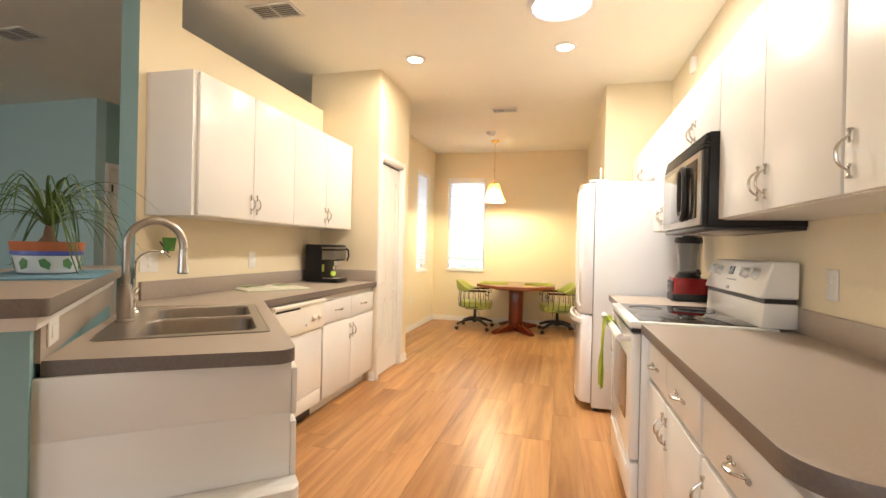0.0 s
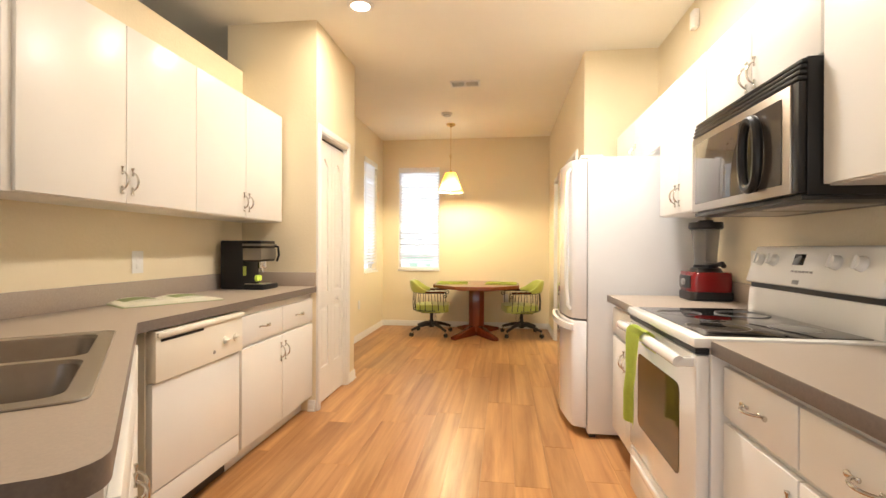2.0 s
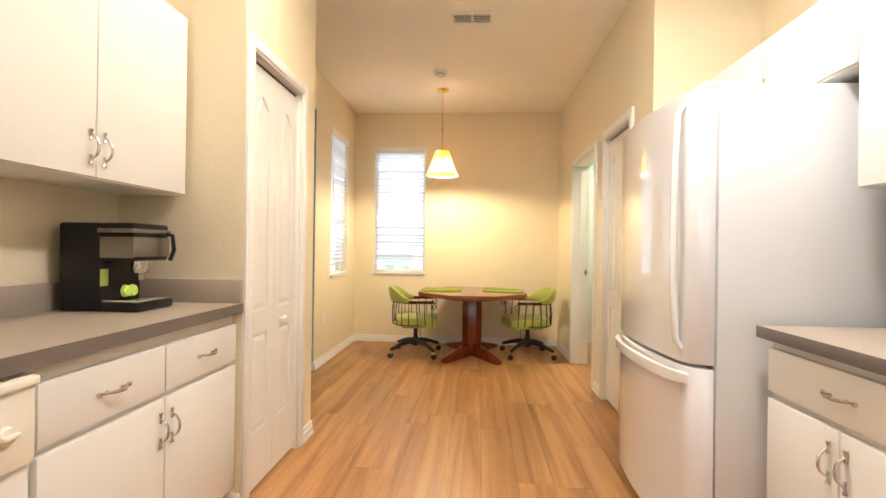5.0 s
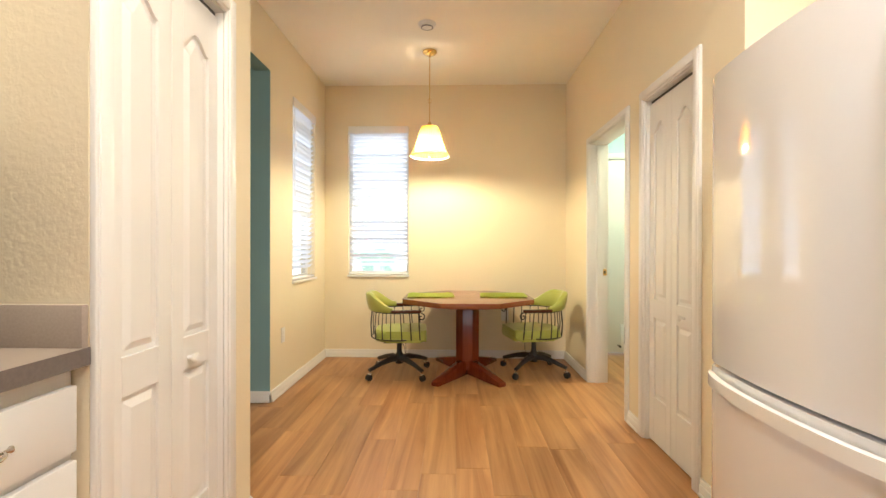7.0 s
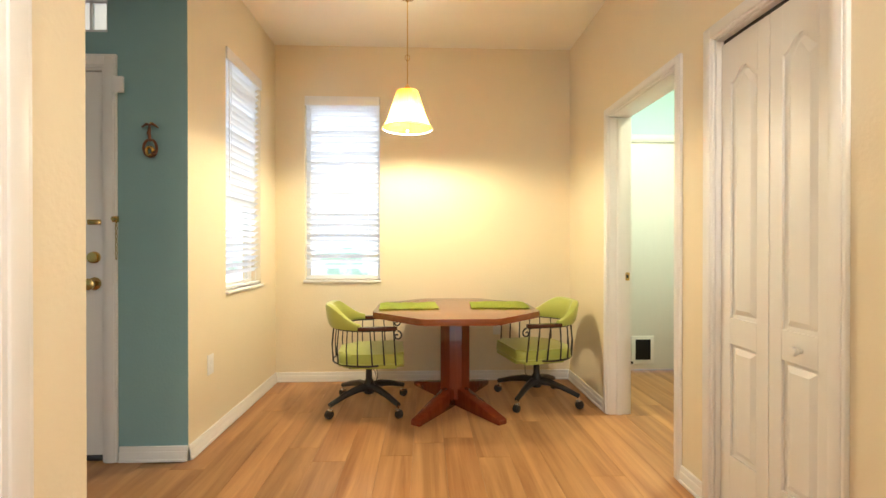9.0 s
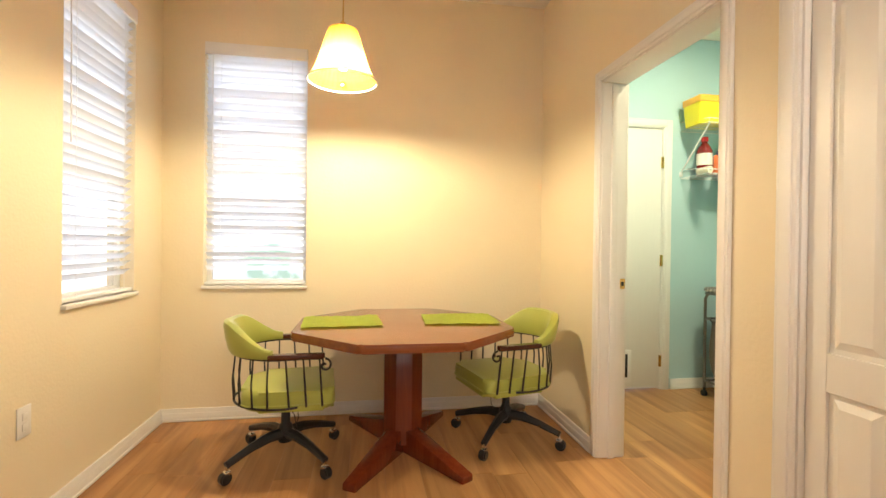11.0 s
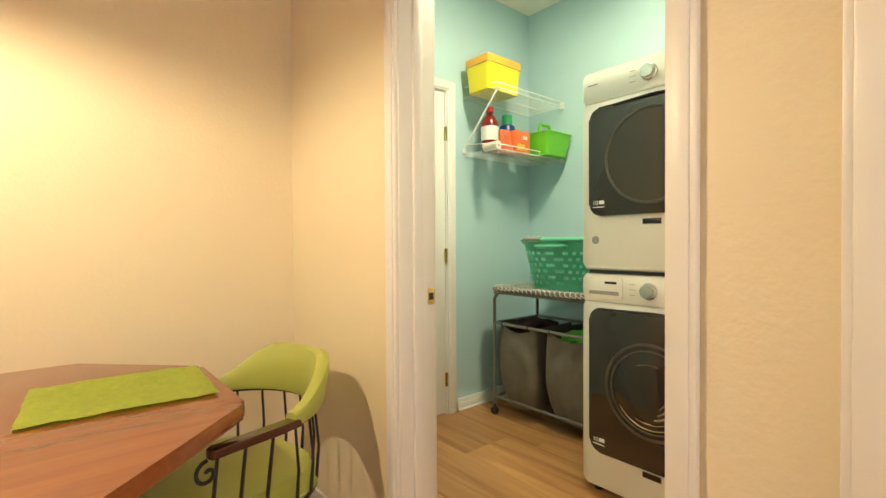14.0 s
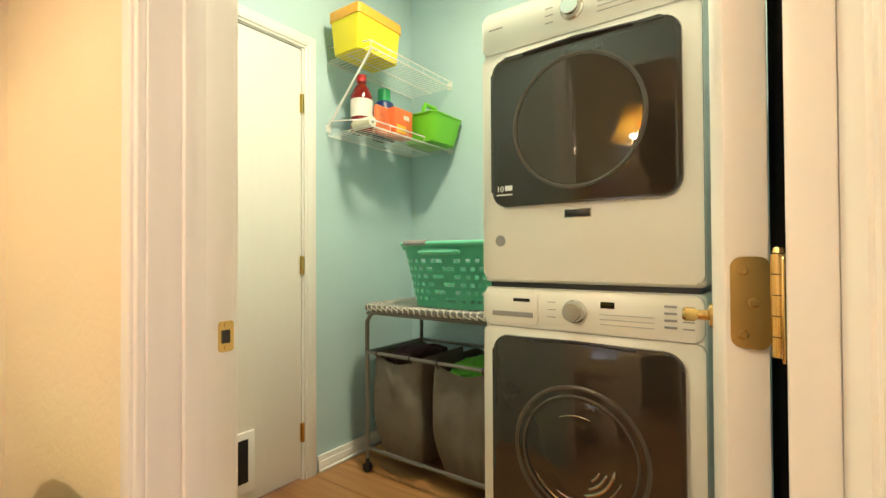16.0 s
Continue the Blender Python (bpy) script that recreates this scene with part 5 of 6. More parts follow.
part("steel_front", box(-1.80, -1.655, 3.696, 3.703, 1.10, 1.175, 0.002), DULLSTEEL, cm, "brushed steel side panel")
part("top_lip", box(-1.80, -1.645, 3.682, 3.918, 1.19, 1.205, 0.003), DULLSTEEL, cm)
part("drip_tray", box(-1.79, -1.632, 3.70, 3.90, 0.945, 0.952, 0.002), CHROME, cm, "chrome drip tray")
part("brew_group", lathe([(0.033, 1.09), (0.035, 1.06), (0.03, 1.045), (0.012, 1.04), (0.012, 1.02), (0, 1.02)], -1.70, 3.80, 20), CHROME, cm)
part("side_handle", tube([(-1.648, 3.89, 1.19), (-1.62, 3.89, 1.185), (-1.612, 3.89, 1.13), (-1.63, 3.89, 1.09)], 0.009, 8), BLACK, cm)
part("label_sticker", box(-1.7995, -1.797, 3.70, 3.74, 1.0, 1.06), material("pale_green_label", (0.45, 0.55, 0.12), 0.5), cm)
for y in (3.715, 3.75):
    cpb = lathe([(0.0, 0), (0.020, 0.0), (0.022, 0.004), (0.018, 0.020), (0, 0.022)], 0, 0, 18)
    cpb.transform(Matrix.Translation((-1.705, y, 0.985)) @ Matrix.Rotation(math.pi / 2, 4, "Y"))
    part("capsule", cpb, material("lime_capsule", (0.5, 0.7, 0.1), 0.4), cm, "green coffee capsule")

cm.matrix_basis = Matrix.Translation((-0.03, 0, 0)) @ cm.matrix_basis @ Matrix.Diagonal((0.88, 0.90, 1.04, 1))

bk = thing("open_book", -1.84, 3.0, 0.91, "open illustrated cookbook lying on the worktop", "book")
PAPER = material("book_page", (0.80, 0.79, 0.66), 0.6, var=0.04, scale=20)
INK = material("printed_picture", (0.26, 0.32, 0.13), 0.6, var=0.35, scale=14)
TEXTG = material("printed_text", (0.45, 0.45, 0.38), 0.7)
bkm = Matrix.Translation((-1.845, 3.02, 0.911)) @ Matrix.Rotation(radians(60), 4, "Z")
part("cover", turned(box(-0.235, 0.235, -0.145, 0.145, 0, 0.003, 0.001), bkm), material("book_cover", (0.35, 0.42, 0.22), 0.4), bk)
for s in (-1, 1):
    bm = bmesh.new()
    n = 12
    g = [[bm.verts.new((s * (0.002 + 0.226 * i / n), y, 0.004 + 0.020 * math.sin(math.pi * min(1, (i / n) * 0.9 + 0.08)) ** 0.7)) for y in (-0.14, 0.14)] for i in range(n + 1)]
    b = [[bm.verts.new((v.co.x, v.co.y, 0.0032)) for v in r] for r in g]
    for i in range(n):
        bm.faces.new((g[i][0], g[i + 1][0], g[i + 1][1], g[i][1]))
        for e in (0, 1):
            bm.faces.new((g[i][e], g[i + 1][e], b[i + 1][e], b[i][e]))
    bm.faces.new((g[n][0], g[n][1], b[n][1], b[n][0]))
    bm.faces.new((g[0][0], g[0][1], b[0][1], b[0][0]))
    pg = part("page_block", turned(bm, bkm), PAPER, bk)

    def printed(nm, x0, x1, y0, y1, mat):
        q = bmesh.new()
        m = 6
        r = []
        for i in range(m + 1):
            x = x0 + (x1 - x0) * i / m
            z = 0.0046 + 0.020 * math.sin(math.pi * min(1, (x - 0.002) / 0.226 * 0.9 + 0.08)) ** 0.7
            r.append((q.verts.new((s * x, y0, z)), q.verts.new((s * x, y1, z))))
        for a, c in zip(r, r[1:]):
            q.faces.new((a[0], c[0], c[1], a[1]))
        part(nm, turned(q, bkm), mat, pg)
    printed("picture", 0.04, 0.19, -0.03, 0.10, INK)
    for k in range(5):
        printed("text_bar", 0.04, 0.19, -0.055 - 0.015 * k, -0.050 - 0.015 * k, TEXTG)

bd = thing("blender", 1.0, 3.56, 0.91, "red blender with a clear jug and black lid", "blender")
bx, by = 1.0, 3.60
part("motor_base", prism(rrect(bx - 0.105, bx + 0.105, by - 0.10, by + 0.10, 0.03), 0.955, 1.065, 0.012), RED, bd)
part("foot_ring", prism(rrect(bx - 0.11, bx + 0.11, by - 0.105, by + 0.105, 0.03), 0.912, 0.958, 0.008), BLACK, bd)
part("control_panel", box(bx - 0.112, bx - 0.103, by - 0.075, by + 0.075, 0.975, 1.045, 0.004), BLACK, bd)
part("dial", turned(lathe([(0.018, 0), (0.016, 0.014), (0, 0.015)], 0, 0, 16), Matrix.Translation((bx - 0.112, by, 1.01)) @ Matrix.Rotation(-math.pi / 2, 4, "Y")), GREY, bd)
part("collar", lathe([(0.085, 1.062), (0.075, 1.085), (0.062, 1.09), (0.062, 1.105), (0, 1.105)], bx, by, 4 * 6), BLACK, bd)
JUG = material("smoky_clear_plastic", (0.55, 0.55, 0.55), 0.06, var=0.05, transmission=0.9)
jug = part("jug", lathe([(0.056, 1.10), (0.062, 1.20), (0.070, 1.29), (0.072, 1.312), (0.068, 1.312), (0.066, 1.29), (0.058, 1.20), (0.052, 1.105), (0, 1.104)], bx, by, 28), JUG, bd, "clear plastic jug")
jug.visible_shadow = False
part("jug_handle", tube([(bx + 0.02, by - 0.06, 1.10), (bx + 0.03, by - 0.13, 1.115), (bx + 0.03, by - 0.15, 1.10)], 0.013, 8), BLACK, bd)
part("lid", lathe([(0.0, 1.352), (0.035, 1.352), (0.04, 1.342), (0.084, 1.340), (0.088, 1.312), (0.080, 1.300), (0.0, 1.300)], bx, by, 28), BLACK, bd, "black rubber lid")
part("blade", lathe([(0.0, 1.125), (0.035, 1.122), (0.035, 1.119), (0, 1.115)], bx, by, 4), STEEL, bd)

tw = bmesh.new()
cols, rows = 22, 44
g = []
for i in range(cols + 1):
    v = i / cols
    col = []
    for j in range(rows + 1):
        u = j / rows
        w = 0.185 + 0.018 * max(0, u - 0.4)
        y = 2.675 + w * v
        if u < 0.30:
            x, z = 0.449, 0.795 + 0.053 * u / 0.30
        elif u < 0.40:
            a = math.pi * (u - 0.30) / 0.10
            x, z = 0.418 + 0.031 * math.cos(a), 0.848 + 0.031 * math.sin(a)
        else:
            x, z = 0.387, 0.848 - 0.345 * (u - 0.40) / 0.60
        hang = max(0, min(1, (u - 0.40) * 3))
        fold = 0.016 * (0.5 + 0.5 * math.sin(v * 9.5 + 0.6 + 1.2 * u)) * hang + 0.007 * noise.noise((v * 3.5, u * 7, 2)) * hang
        band = 0.0032 * (math.sin(u * 260) > 0) * (0.86 < u < 0.95)
        col.append(tw.verts.new((x - fold - band, y + 0.02 * max(0, u - 0.4) + 0.008 * noise.noise((v * 2, u * 4, 7)) * hang, z - 0.012 * v * hang)))
    g.append(col)
for i in range(cols):
    for j in range(rows):
        tw.faces.new((g[i][j], g[i + 1][j], g[i + 1][j + 1], g[i][j + 1]))
bmesh.ops.solidify(tw, geom=tw.faces[:], thickness=0.008)
solo("tea_towel", tw, LIMECLOTH, "lime green terry tea towel hung over the oven handle", "towel")

# plant on the bar
POTX, POTY = -1.66, 1.40
pt = thing("potted_plant", POTX, POTY, 1.107, "spiky ponytail palm in a painted ceramic pot on the bar", "plant")
part("pot", lathe([(0, 1.108), (0.105, 1.108), (0.118, 1.115), (0.135, 1.205), (0.138, 1.215), (0.128, 1.215), (0.12, 1.19), (0, 1.19)], POTX, POTY, 32), material("painted_ceramic", (0.62, 0.66, 0.68), 0.2, var=0.08, coat=0.4), pt, "pale painted ceramic pot")
part("rim_band", lathe([(0.134, 1.196), (0.141, 1.20), (0.141, 1.218), (0.134, 1.216)], POTX, POTY, 32), material("cobalt_band", (0.05, 0.08, 0.35), 0.3), pt, "cobalt blue band")
part("inner_pot", lathe([(0.126, 1.20), (0.140, 1.222), (0.146, 1.262), (0.136, 1.262), (0.13, 1.235), (0, 1.235)], POTX, POTY, 32), material("terracotta", (0.42, 0.13, 0.05), 0.7, var=0.15, scale=20), pt, "terracotta inner pot")
LEAFP = material("painted_leaf", (0.10, 0.25, 0.10), 0.3)
for k in range(9):
    a = 2 * math.pi * k / 9
    b = plate([(0, -0.03), (0.02, -0.008), (0.012, 0.028), (-0.012, 0.03), (-0.02, 0.0)], -0.0015, 0.0015)
    b.transform(Matrix.Translation((POTX, POTY, 1.155)) @ Matrix.Rotation(a, 4, "Z") @ Matrix.Translation((0.1265, 0, 0)) @ Matrix.Rotation(0.19, 4, "Y") @ Matrix.Rotation(0.5 * (-1) ** k, 4, "X"))
    part("painted_leaf", b, LEAFP, pt)
part("trunk", lathe([(0.05, 1.23), (0.045, 1.255), (0.022, 1.29), (0.014, 1.34), (0, 1.345)], POTX, POTY, 14), material("palm_bark", (0.16, 0.10, 0.06), 0.9, var=0.3, scale=40, bump=0.6), pt)
GRASS = material("palm_leaf_green", (0.07, 0.13, 0.035), 0.45, var=0.25, scale=10)
rnd = random.Random(4)
for k in range(64):
    a = rnd.uniform(0, 2 * math.pi)
    reach = rnd.uniform(0.16, 0.60)
    up = rnd.uniform(0.10, 0.30)
    drop = rnd.uniform(0.05, 0.42) * reach / 0.4
    bm = bmesh.new()
    prev = None
    n = 10
    for i in range(n + 1):
        u = i / n
        r = reach * u ** 1.1
        z = 1.335 + up * math.sin(math.pi * min(1, u * 0.75)) - drop * u ** 2.2
        z = max(z, 1.13)
        w = 0.007 * (1 - u) ** 0.6 + 0.0006
        c, s = math.cos(a + 0.25 * u), math.sin(a + 0.25 * u)
        q = (bm.verts.new((POTX + r * c - w * s, POTY + r * s + w * c, z)), bm.verts.new((POTX + r * c, POTY + r * s, z - w * 0.5)), bm.verts.new((POTX + r * c + w * s, POTY + r * s - w * c, z)))
        if prev:
            bm.faces.new((prev[0], prev[1], q[1], q[0]))
            bm.faces.new((prev[1], prev[2], q[2], q[1]))
        prev = q
    part("leaf", bm, GRASS, pt)
solo("place_cloth", turned(prism(rrect(-0.26, 0.26, -0.16, 0.16, 0.04), 1.1008, 1.1065), Matrix.Translation((POTX + 0.02, POTY, 0)) @ Matrix.Rotation(radians(133), 4, "Z")), material("blue_woven_cloth", (0.16, 0.32, 0.42), 0.9, var=0.3, scale=120, bump=0.5, bump_scale=300), "blue woven cloth under the plant pot", "cloth")
pt.matrix_basis = pt.matrix_basis @ Matrix.Diagonal((0.74, 0.74, 0.74, 1))
gc = thing("wall_pot", -2.0, 2.262, 1.16, "small green cup planter on the kitchen wall", "planter")
part("cup", lathe([(0, 1.18), (0.026, 1.18), (0.036, 1.255), (0.032, 1.255), (0.024, 1.19), (0, 1.19)], -1.985, 2.262, 20), material("green_glass_cup", (0.08, 0.25, 0.05), 0.15), gc, "green cup")
part("bracket", tube([(-2.049, 2.262, 1.23), (-1.99, 2.262, 1.17)], 0.004, 6), DARKMETAL, gc)

# hook ornament on the teal wall
orn = thing("wall_ornament", -2.15, 6.36, 1.60, "small bronze hanging ornament on the teal wall", "ornament")
BRONZE = material("aged_bronze", (0.20, 0.09, 0.05), 0.45, metal=0.8, var=0.3, scale=40)
part("hook", tube([(-2.15, 6.369, 1.80), (-2.15, 6.345, 1.80), (-2.15, 6.34, 1.785)], 0.003, 6), BRASS, orn)
part("stem", tube([(-2.15, 6.342, 1.79), (-2.157, 6.342, 1.745), (-2.150, 6.342, 1.70)], [0.004, 0.010, 0.007], 8), BRONZE, orn)
part("bow", tube([(-2.195, 6.345, 1.775), (-2.165, 6.338, 1.790), (-2.15, 6.336, 1.783), (-2.135, 6.338, 1.792), (-2.108, 6.345, 1.772)], [0.003, 0.008, 0.006, 0.008, 0.003], 8), BRONZE, orn)
part("loop", tube([(-2.15 + 0.034 * math.cos(a), 6.342, 1.665 + 0.045 * math.sin(a)) for a in [j * math.pi / 8 for j in range(16)]], 0.007, 7, closed=True), BRONZE, orn)
part("loop", tube([(-2.150 + 0.018 * math.cos(a), 6.338, 1.648 + 0.022 * math.sin(a)) for a in [j * math.pi / 6 for j in range(12)]], 0.008, 7, closed=True), BRASS, orn)
part("leaf_charm", turned(lathe([(0, -0.018), (0.012, -0.006), (0.014, 0.004), (0, 0.018)], 0, 0, 10), Matrix.Translation((-2.128, 6.336, 1.632))), BRONZE, orn)

# hall door casing seen beyond the living room
hc = thing("door_6", -4.99, 4.85, 0, "white hall door in a white casing, closed", "door", kind="structure")
part("casing", casing_x(-5.0, 1, 4.42, 5.22, 2.07), TRIM, hc)
part("door_leaf", box(-4.999, -4.992, 4.422, 5.218, 0.01, 2.065, 0.002), DOORW, hc)
part("hinge", box(-4.992, -4.984, 4.43, 4.45, 1.80, 1.89), DARKMETAL, hc)


# ---- laundry ----
SMOKE = material("smoked_brown_glass", (0.030, 0.022, 0.015), 0.05, var=0.1, coat=0.6)
RINGM = material("dark_ring", (0.075, 0.065, 0.05), 0.31, var=0.05)
WF = 1.54


def machine(name, label, z0, z1, wz0, wz1, cz0, cz1, washer):
    m = thing(name, 1.94, 6.605, z0, label, name.replace("_", " "))
    y0, y1 = 6.285, 6.925
    part("cabinet_body", box(WF + 0.012, 2.36, y0, y1, z0, z1, 0.012, seg=3), MACHINE, m)
    part("front_panel", plate(rrect(y0 + 0.002, y1 - 0.002, z0 + 0.01, cz0 - 0.004 if washer else cz0 - 0.002, 0.02), WF, WF + 0.03, 0.008), MACHINE, m)
    fa = part("control_panel", plate(rrect(y0 + 0.004, y1 - 0.004, cz0, cz1, 0.022), WF - 0.004, WF + 0.03, 0.008), MACHINE, m)
    yc = (y0 + y1) / 2
    dr = part("door", plate(rrect(y0 + 0.045, y1 - 0.045, wz0, wz1, 0.05, 8), WF - 0.022, WF + 0.002, 0.010), SMOKE, m, "dark smoked glass door")
    zc = (wz0 + wz1) / 2

    def ring(nm, r, t, mat, x):
        b = lathe([(r - t, 0), (r - t, 0.004), (r, 0.006), (r + t, 0.004), (r + t, 0)], 0, 0, 56)
        b.transform(Matrix.Translation((x, yc, zc)) @ Matrix.Rotation(-math.pi / 2, 4, "Y"))
        part(nm, b, mat, dr)
    ring("door_ring", 0.19, 0.006, RINGM, WF - 0.020)
    if washer:
        ring("door_ring", 0.165, 0.003, RINGM, WF - 0.0225)
        b = lathe([(0.158, 0.0), (0.14, 0.004), (0.10, 0.010), (0.05, 0.013), (0, 0.014)], 0, 0, 48)
        b.transform(Matrix.Translation((WF - 0.021, yc, zc)) @ Matrix.Rotation(-math.pi / 2, 4, "Y"))
        bowl = part("glass_bowl", b, SMOKE, dr)
        # Raised chrome arcs imitate glints of the drum on the opaque bowl.
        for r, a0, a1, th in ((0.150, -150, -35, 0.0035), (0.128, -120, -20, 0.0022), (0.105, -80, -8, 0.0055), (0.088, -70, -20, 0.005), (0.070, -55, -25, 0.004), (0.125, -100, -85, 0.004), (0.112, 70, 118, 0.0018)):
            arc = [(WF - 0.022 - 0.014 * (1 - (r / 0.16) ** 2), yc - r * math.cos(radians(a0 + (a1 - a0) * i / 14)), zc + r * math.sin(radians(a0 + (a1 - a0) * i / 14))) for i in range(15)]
            part("drum_rim", tube(arc, [0.0004] + [th] * 13 + [0.0004], 8), material("glint_chrome", (0.55, 0.45, 0.32), 0.12, metal=1.0), bowl, "chrome arc imitating a glint of the drum")
    else:
        b = lathe([(0.184, 0.0), (0.182, 0.0025), (0, 0.0025)], 0, 0, 56)
        b.transform(Matrix.Translation((WF - 0.021, yc, zc)) @ Matrix.Rotation(-math.pi / 2, 4, "Y"))
        part("inner_window", b, material("smoked_inner_glass", (0.055, 0.045, 0.032), 0.02, var=0.1), dr, smooth=False)
    hl = tube([(WF - 0.022, y0 + 0.16, wz1 - 0.004), (WF - 0.026, yc, wz1 + 0.001), (WF - 0.022, y1 - 0.16, wz1 - 0.004)], 0.005, 8)
    part("door_lip", hl, BLACK, dr)
    ck = (cz0 + cz1) / 2
    kb = lathe([(0.034, 0), (0.034, 0.006), (0.030, 0.010), (0.028, 0.028), (0.025, 0.032), (0, 0.032)], 0, 0, 36)
    kb.transform(Matrix.Translation((WF - 0.004, yc + 0.012, ck)) @ Matrix.Rotation(-math.pi / 2, 4, "Y"))
    part("dial", kb, NICKEL, fa, "silver rotary dial")
    xs = WF - 0.0055
    part("display", box(xs - 0.001, xs + 0.002, yc - 0.10, yc - 0.062, ck + 0.014, ck + 0.032), BLACKGLASS, fa, "dark display")
    for r in range(3):
        part("printed_line", box(xs - 0.0004, xs + 0.002, yc - 0.20, yc - 0.06, ck - 0.004 - r * 0.014, ck - 0.0025 - r * 0.014), GREY, fa)
        part("printed_line", box(xs - 0.0004, xs + 0.002, yc + 0.07, yc + 0.095, ck + 0.022 - r * 0.022, ck + 0.024 - r * 0.022), GREY, fa)
    for r in range(4):
        part("button", box(xs - 0.001, xs + 0.002, yc - 0.255, yc - 0.225, ck + 0.026 - r * 0.018, ck + 0.032 - r * 0.018, 0.001), GREY, fa)
        part("button", box(xs - 0.001, xs + 0.002, yc - 0.295, yc - 0.268, ck + 0.026 - r * 0.018, ck + 0.029 - r * 0.018), GREY, fa)
    if washer:
        dd = part("detergent_drawer", plate(rrect(yc + 0.125, y1 - 0.022, cz0 + 0.012, cz1 - 0.010, 0.008), WF - 0.010, WF - 0.002, 0.003), MACHINE, fa)
        part("drawer_grip", box(WF - 0.0115, WF - 0.009, yc + 0.14, y1 - 0.04, ck - 0.028, ck - 0.012, 0.001), GREY, dd)
        part("drawer_label", box(WF - 0.0115, WF - 0.009, yc + 0.15, yc + 0.205, ck + 0.020, ck + 0.030), BLACK, dd)
    else:
        part("printed_line", box(xs - 0.0004, xs + 0.002, y1 - 0.08, y1 - 0.03, ck + 0.01, ck + 0.014), GREY, fa)
    part("maker_plate", box(WF - 0.004, WF + 0.001, yc - 0.035, yc + 0.04, wz0 - 0.040, wz0 - 0.018, 0.002), BLACK, m, "dark maker's plate without lettering")
    part("maker_plate_edge", box(WF - 0.003, WF + 0.001, yc - 0.037, yc + 0.042, wz0 - 0.042, wz0 - 0.016, 0.001), NICKEL, m)
    cu = bpy.data.curves.new("figure", "FONT")
    cu.body = "10"
    cu.size = 0.026
    cu.extrude = 0.0004
    tx_ = new("sticker_figure", cu)
    tx_.data.materials.append(WIRE)
    tx_.parent = dr
    tx_.matrix_basis = wm(dr).inverted() @ Matrix.Translation((WF - 0.0232, y1 - 0.065, wz0 + 0.048)) @ Matrix(((0, 0, -1, 0), (-1, 0, 0, 0), (0, 1, 0, 0), (0, 0, 0, 1)))
    part("sticker_bar", box(WF - 0.0235, WF - 0.021, y1 - 0.12, y1 - 0.095, wz0 + 0.050, wz0 + 0.066), WIRE, dr)
    part("sticker_bar", box(WF - 0.0235, WF - 0.021, y1 - 0.12, y1 - 0.065, wz0 + 0.036, wz0 + 0.040), WIRE, dr)
    return m


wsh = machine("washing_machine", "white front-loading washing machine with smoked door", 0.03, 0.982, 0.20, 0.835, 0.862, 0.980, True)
for y in (6.33, 6.88):
    for x in (1.60, 2.28):
        part("foot", cyl((x, y, 0.0), (x, y, 0.032), 0.022, n=12), BLACK, wsh)
part("stacking_kit", box(1.57, 2.34, 6.30, 6.91, 0.982, 0.998), DARKMETAL, wsh)
dry = machine("tumble_dryer", "white tumble dryer stacked on the washing machine", 0.998, 1.87, 1.235, 1.705, 1.735, 1.868, False)
stk = lathe([(0.0, 0), (0.018, 0), (0.018, 0.0008), (0, 0.0008)], 0, 0, 20)
stk.transform(Matrix.Translation((WF, 6.86, 1.13)) @ Matrix.Rotation(-math.pi / 2, 4, "Y"))
part("round_sticker", stk, GREY, dry)

# ventilated wire shelves on the far wall
def wire_shelf(z, x0, x1, label):
    s = thing("wire_shelf", (x0 + x1) / 2, 7.86, z, label, "shelf", "laundry wire shelves")
    y0, y1 = 7.705, 8.015
    for y in (y0, (y0 + y1) / 2, y1 - 0.005):
        part("long_wire", tube([(x0, y, z), (x1, y, z)], 0.0035, 6), WIRE, s)
    part("front_rail", tube([(x0, y0, z + 0.032), (x1, y0, z + 0.032)], 0.0035, 6), WIRE, s)
    n = int((x1 - x0) / 0.027)
    for i in range(n + 1):
        x = x0 + (x1 - x0) * i / n
        part("cross_wire", tube([(x, y1 - 0.004, z + 0.004), (x, y0, z + 0.004), (x, y0 - 0.001, z + 0.002 + (0.03 if i % 5 == 0 else 0.0))], 0.0018, 5), WIRE, s)
    for x in (x0 + 0.01,) if z > 2 else ():
        part("brace", tube([(x, y0 + 0.005, z), (x - 0.01, 8.016, z - 0.34)], 0.0065, 8), WIRE, s)
        part("wall_clip", box(x - 0.022, x + 0.004, 8.005, 8.019, z - 0.365, z - 0.325, 0.003), WIRE, s)
    part("end_bracket", box(x1 - 0.004, x1 + 0.002, y0 - 0.006, y0 + 0.03, z - 0.012, z + 0.036, 0.003), WIRE, s)
    part("end_rail", tube([(x0, y0, z + 0.032), (x0 - 0.0, (y0 + y1) / 2, z + 0.055), (x0, y1 - 0.005, z + 0.075)], 0.0035, 6), WIRE, s)
    return s


wire_shelf(2.085, 1.815, 2.496, "white wire wall shelf carrying a yellow bin")
wire_shelf(1.705, 1.815, 2.496, "white wire wall shelf with laundry products")

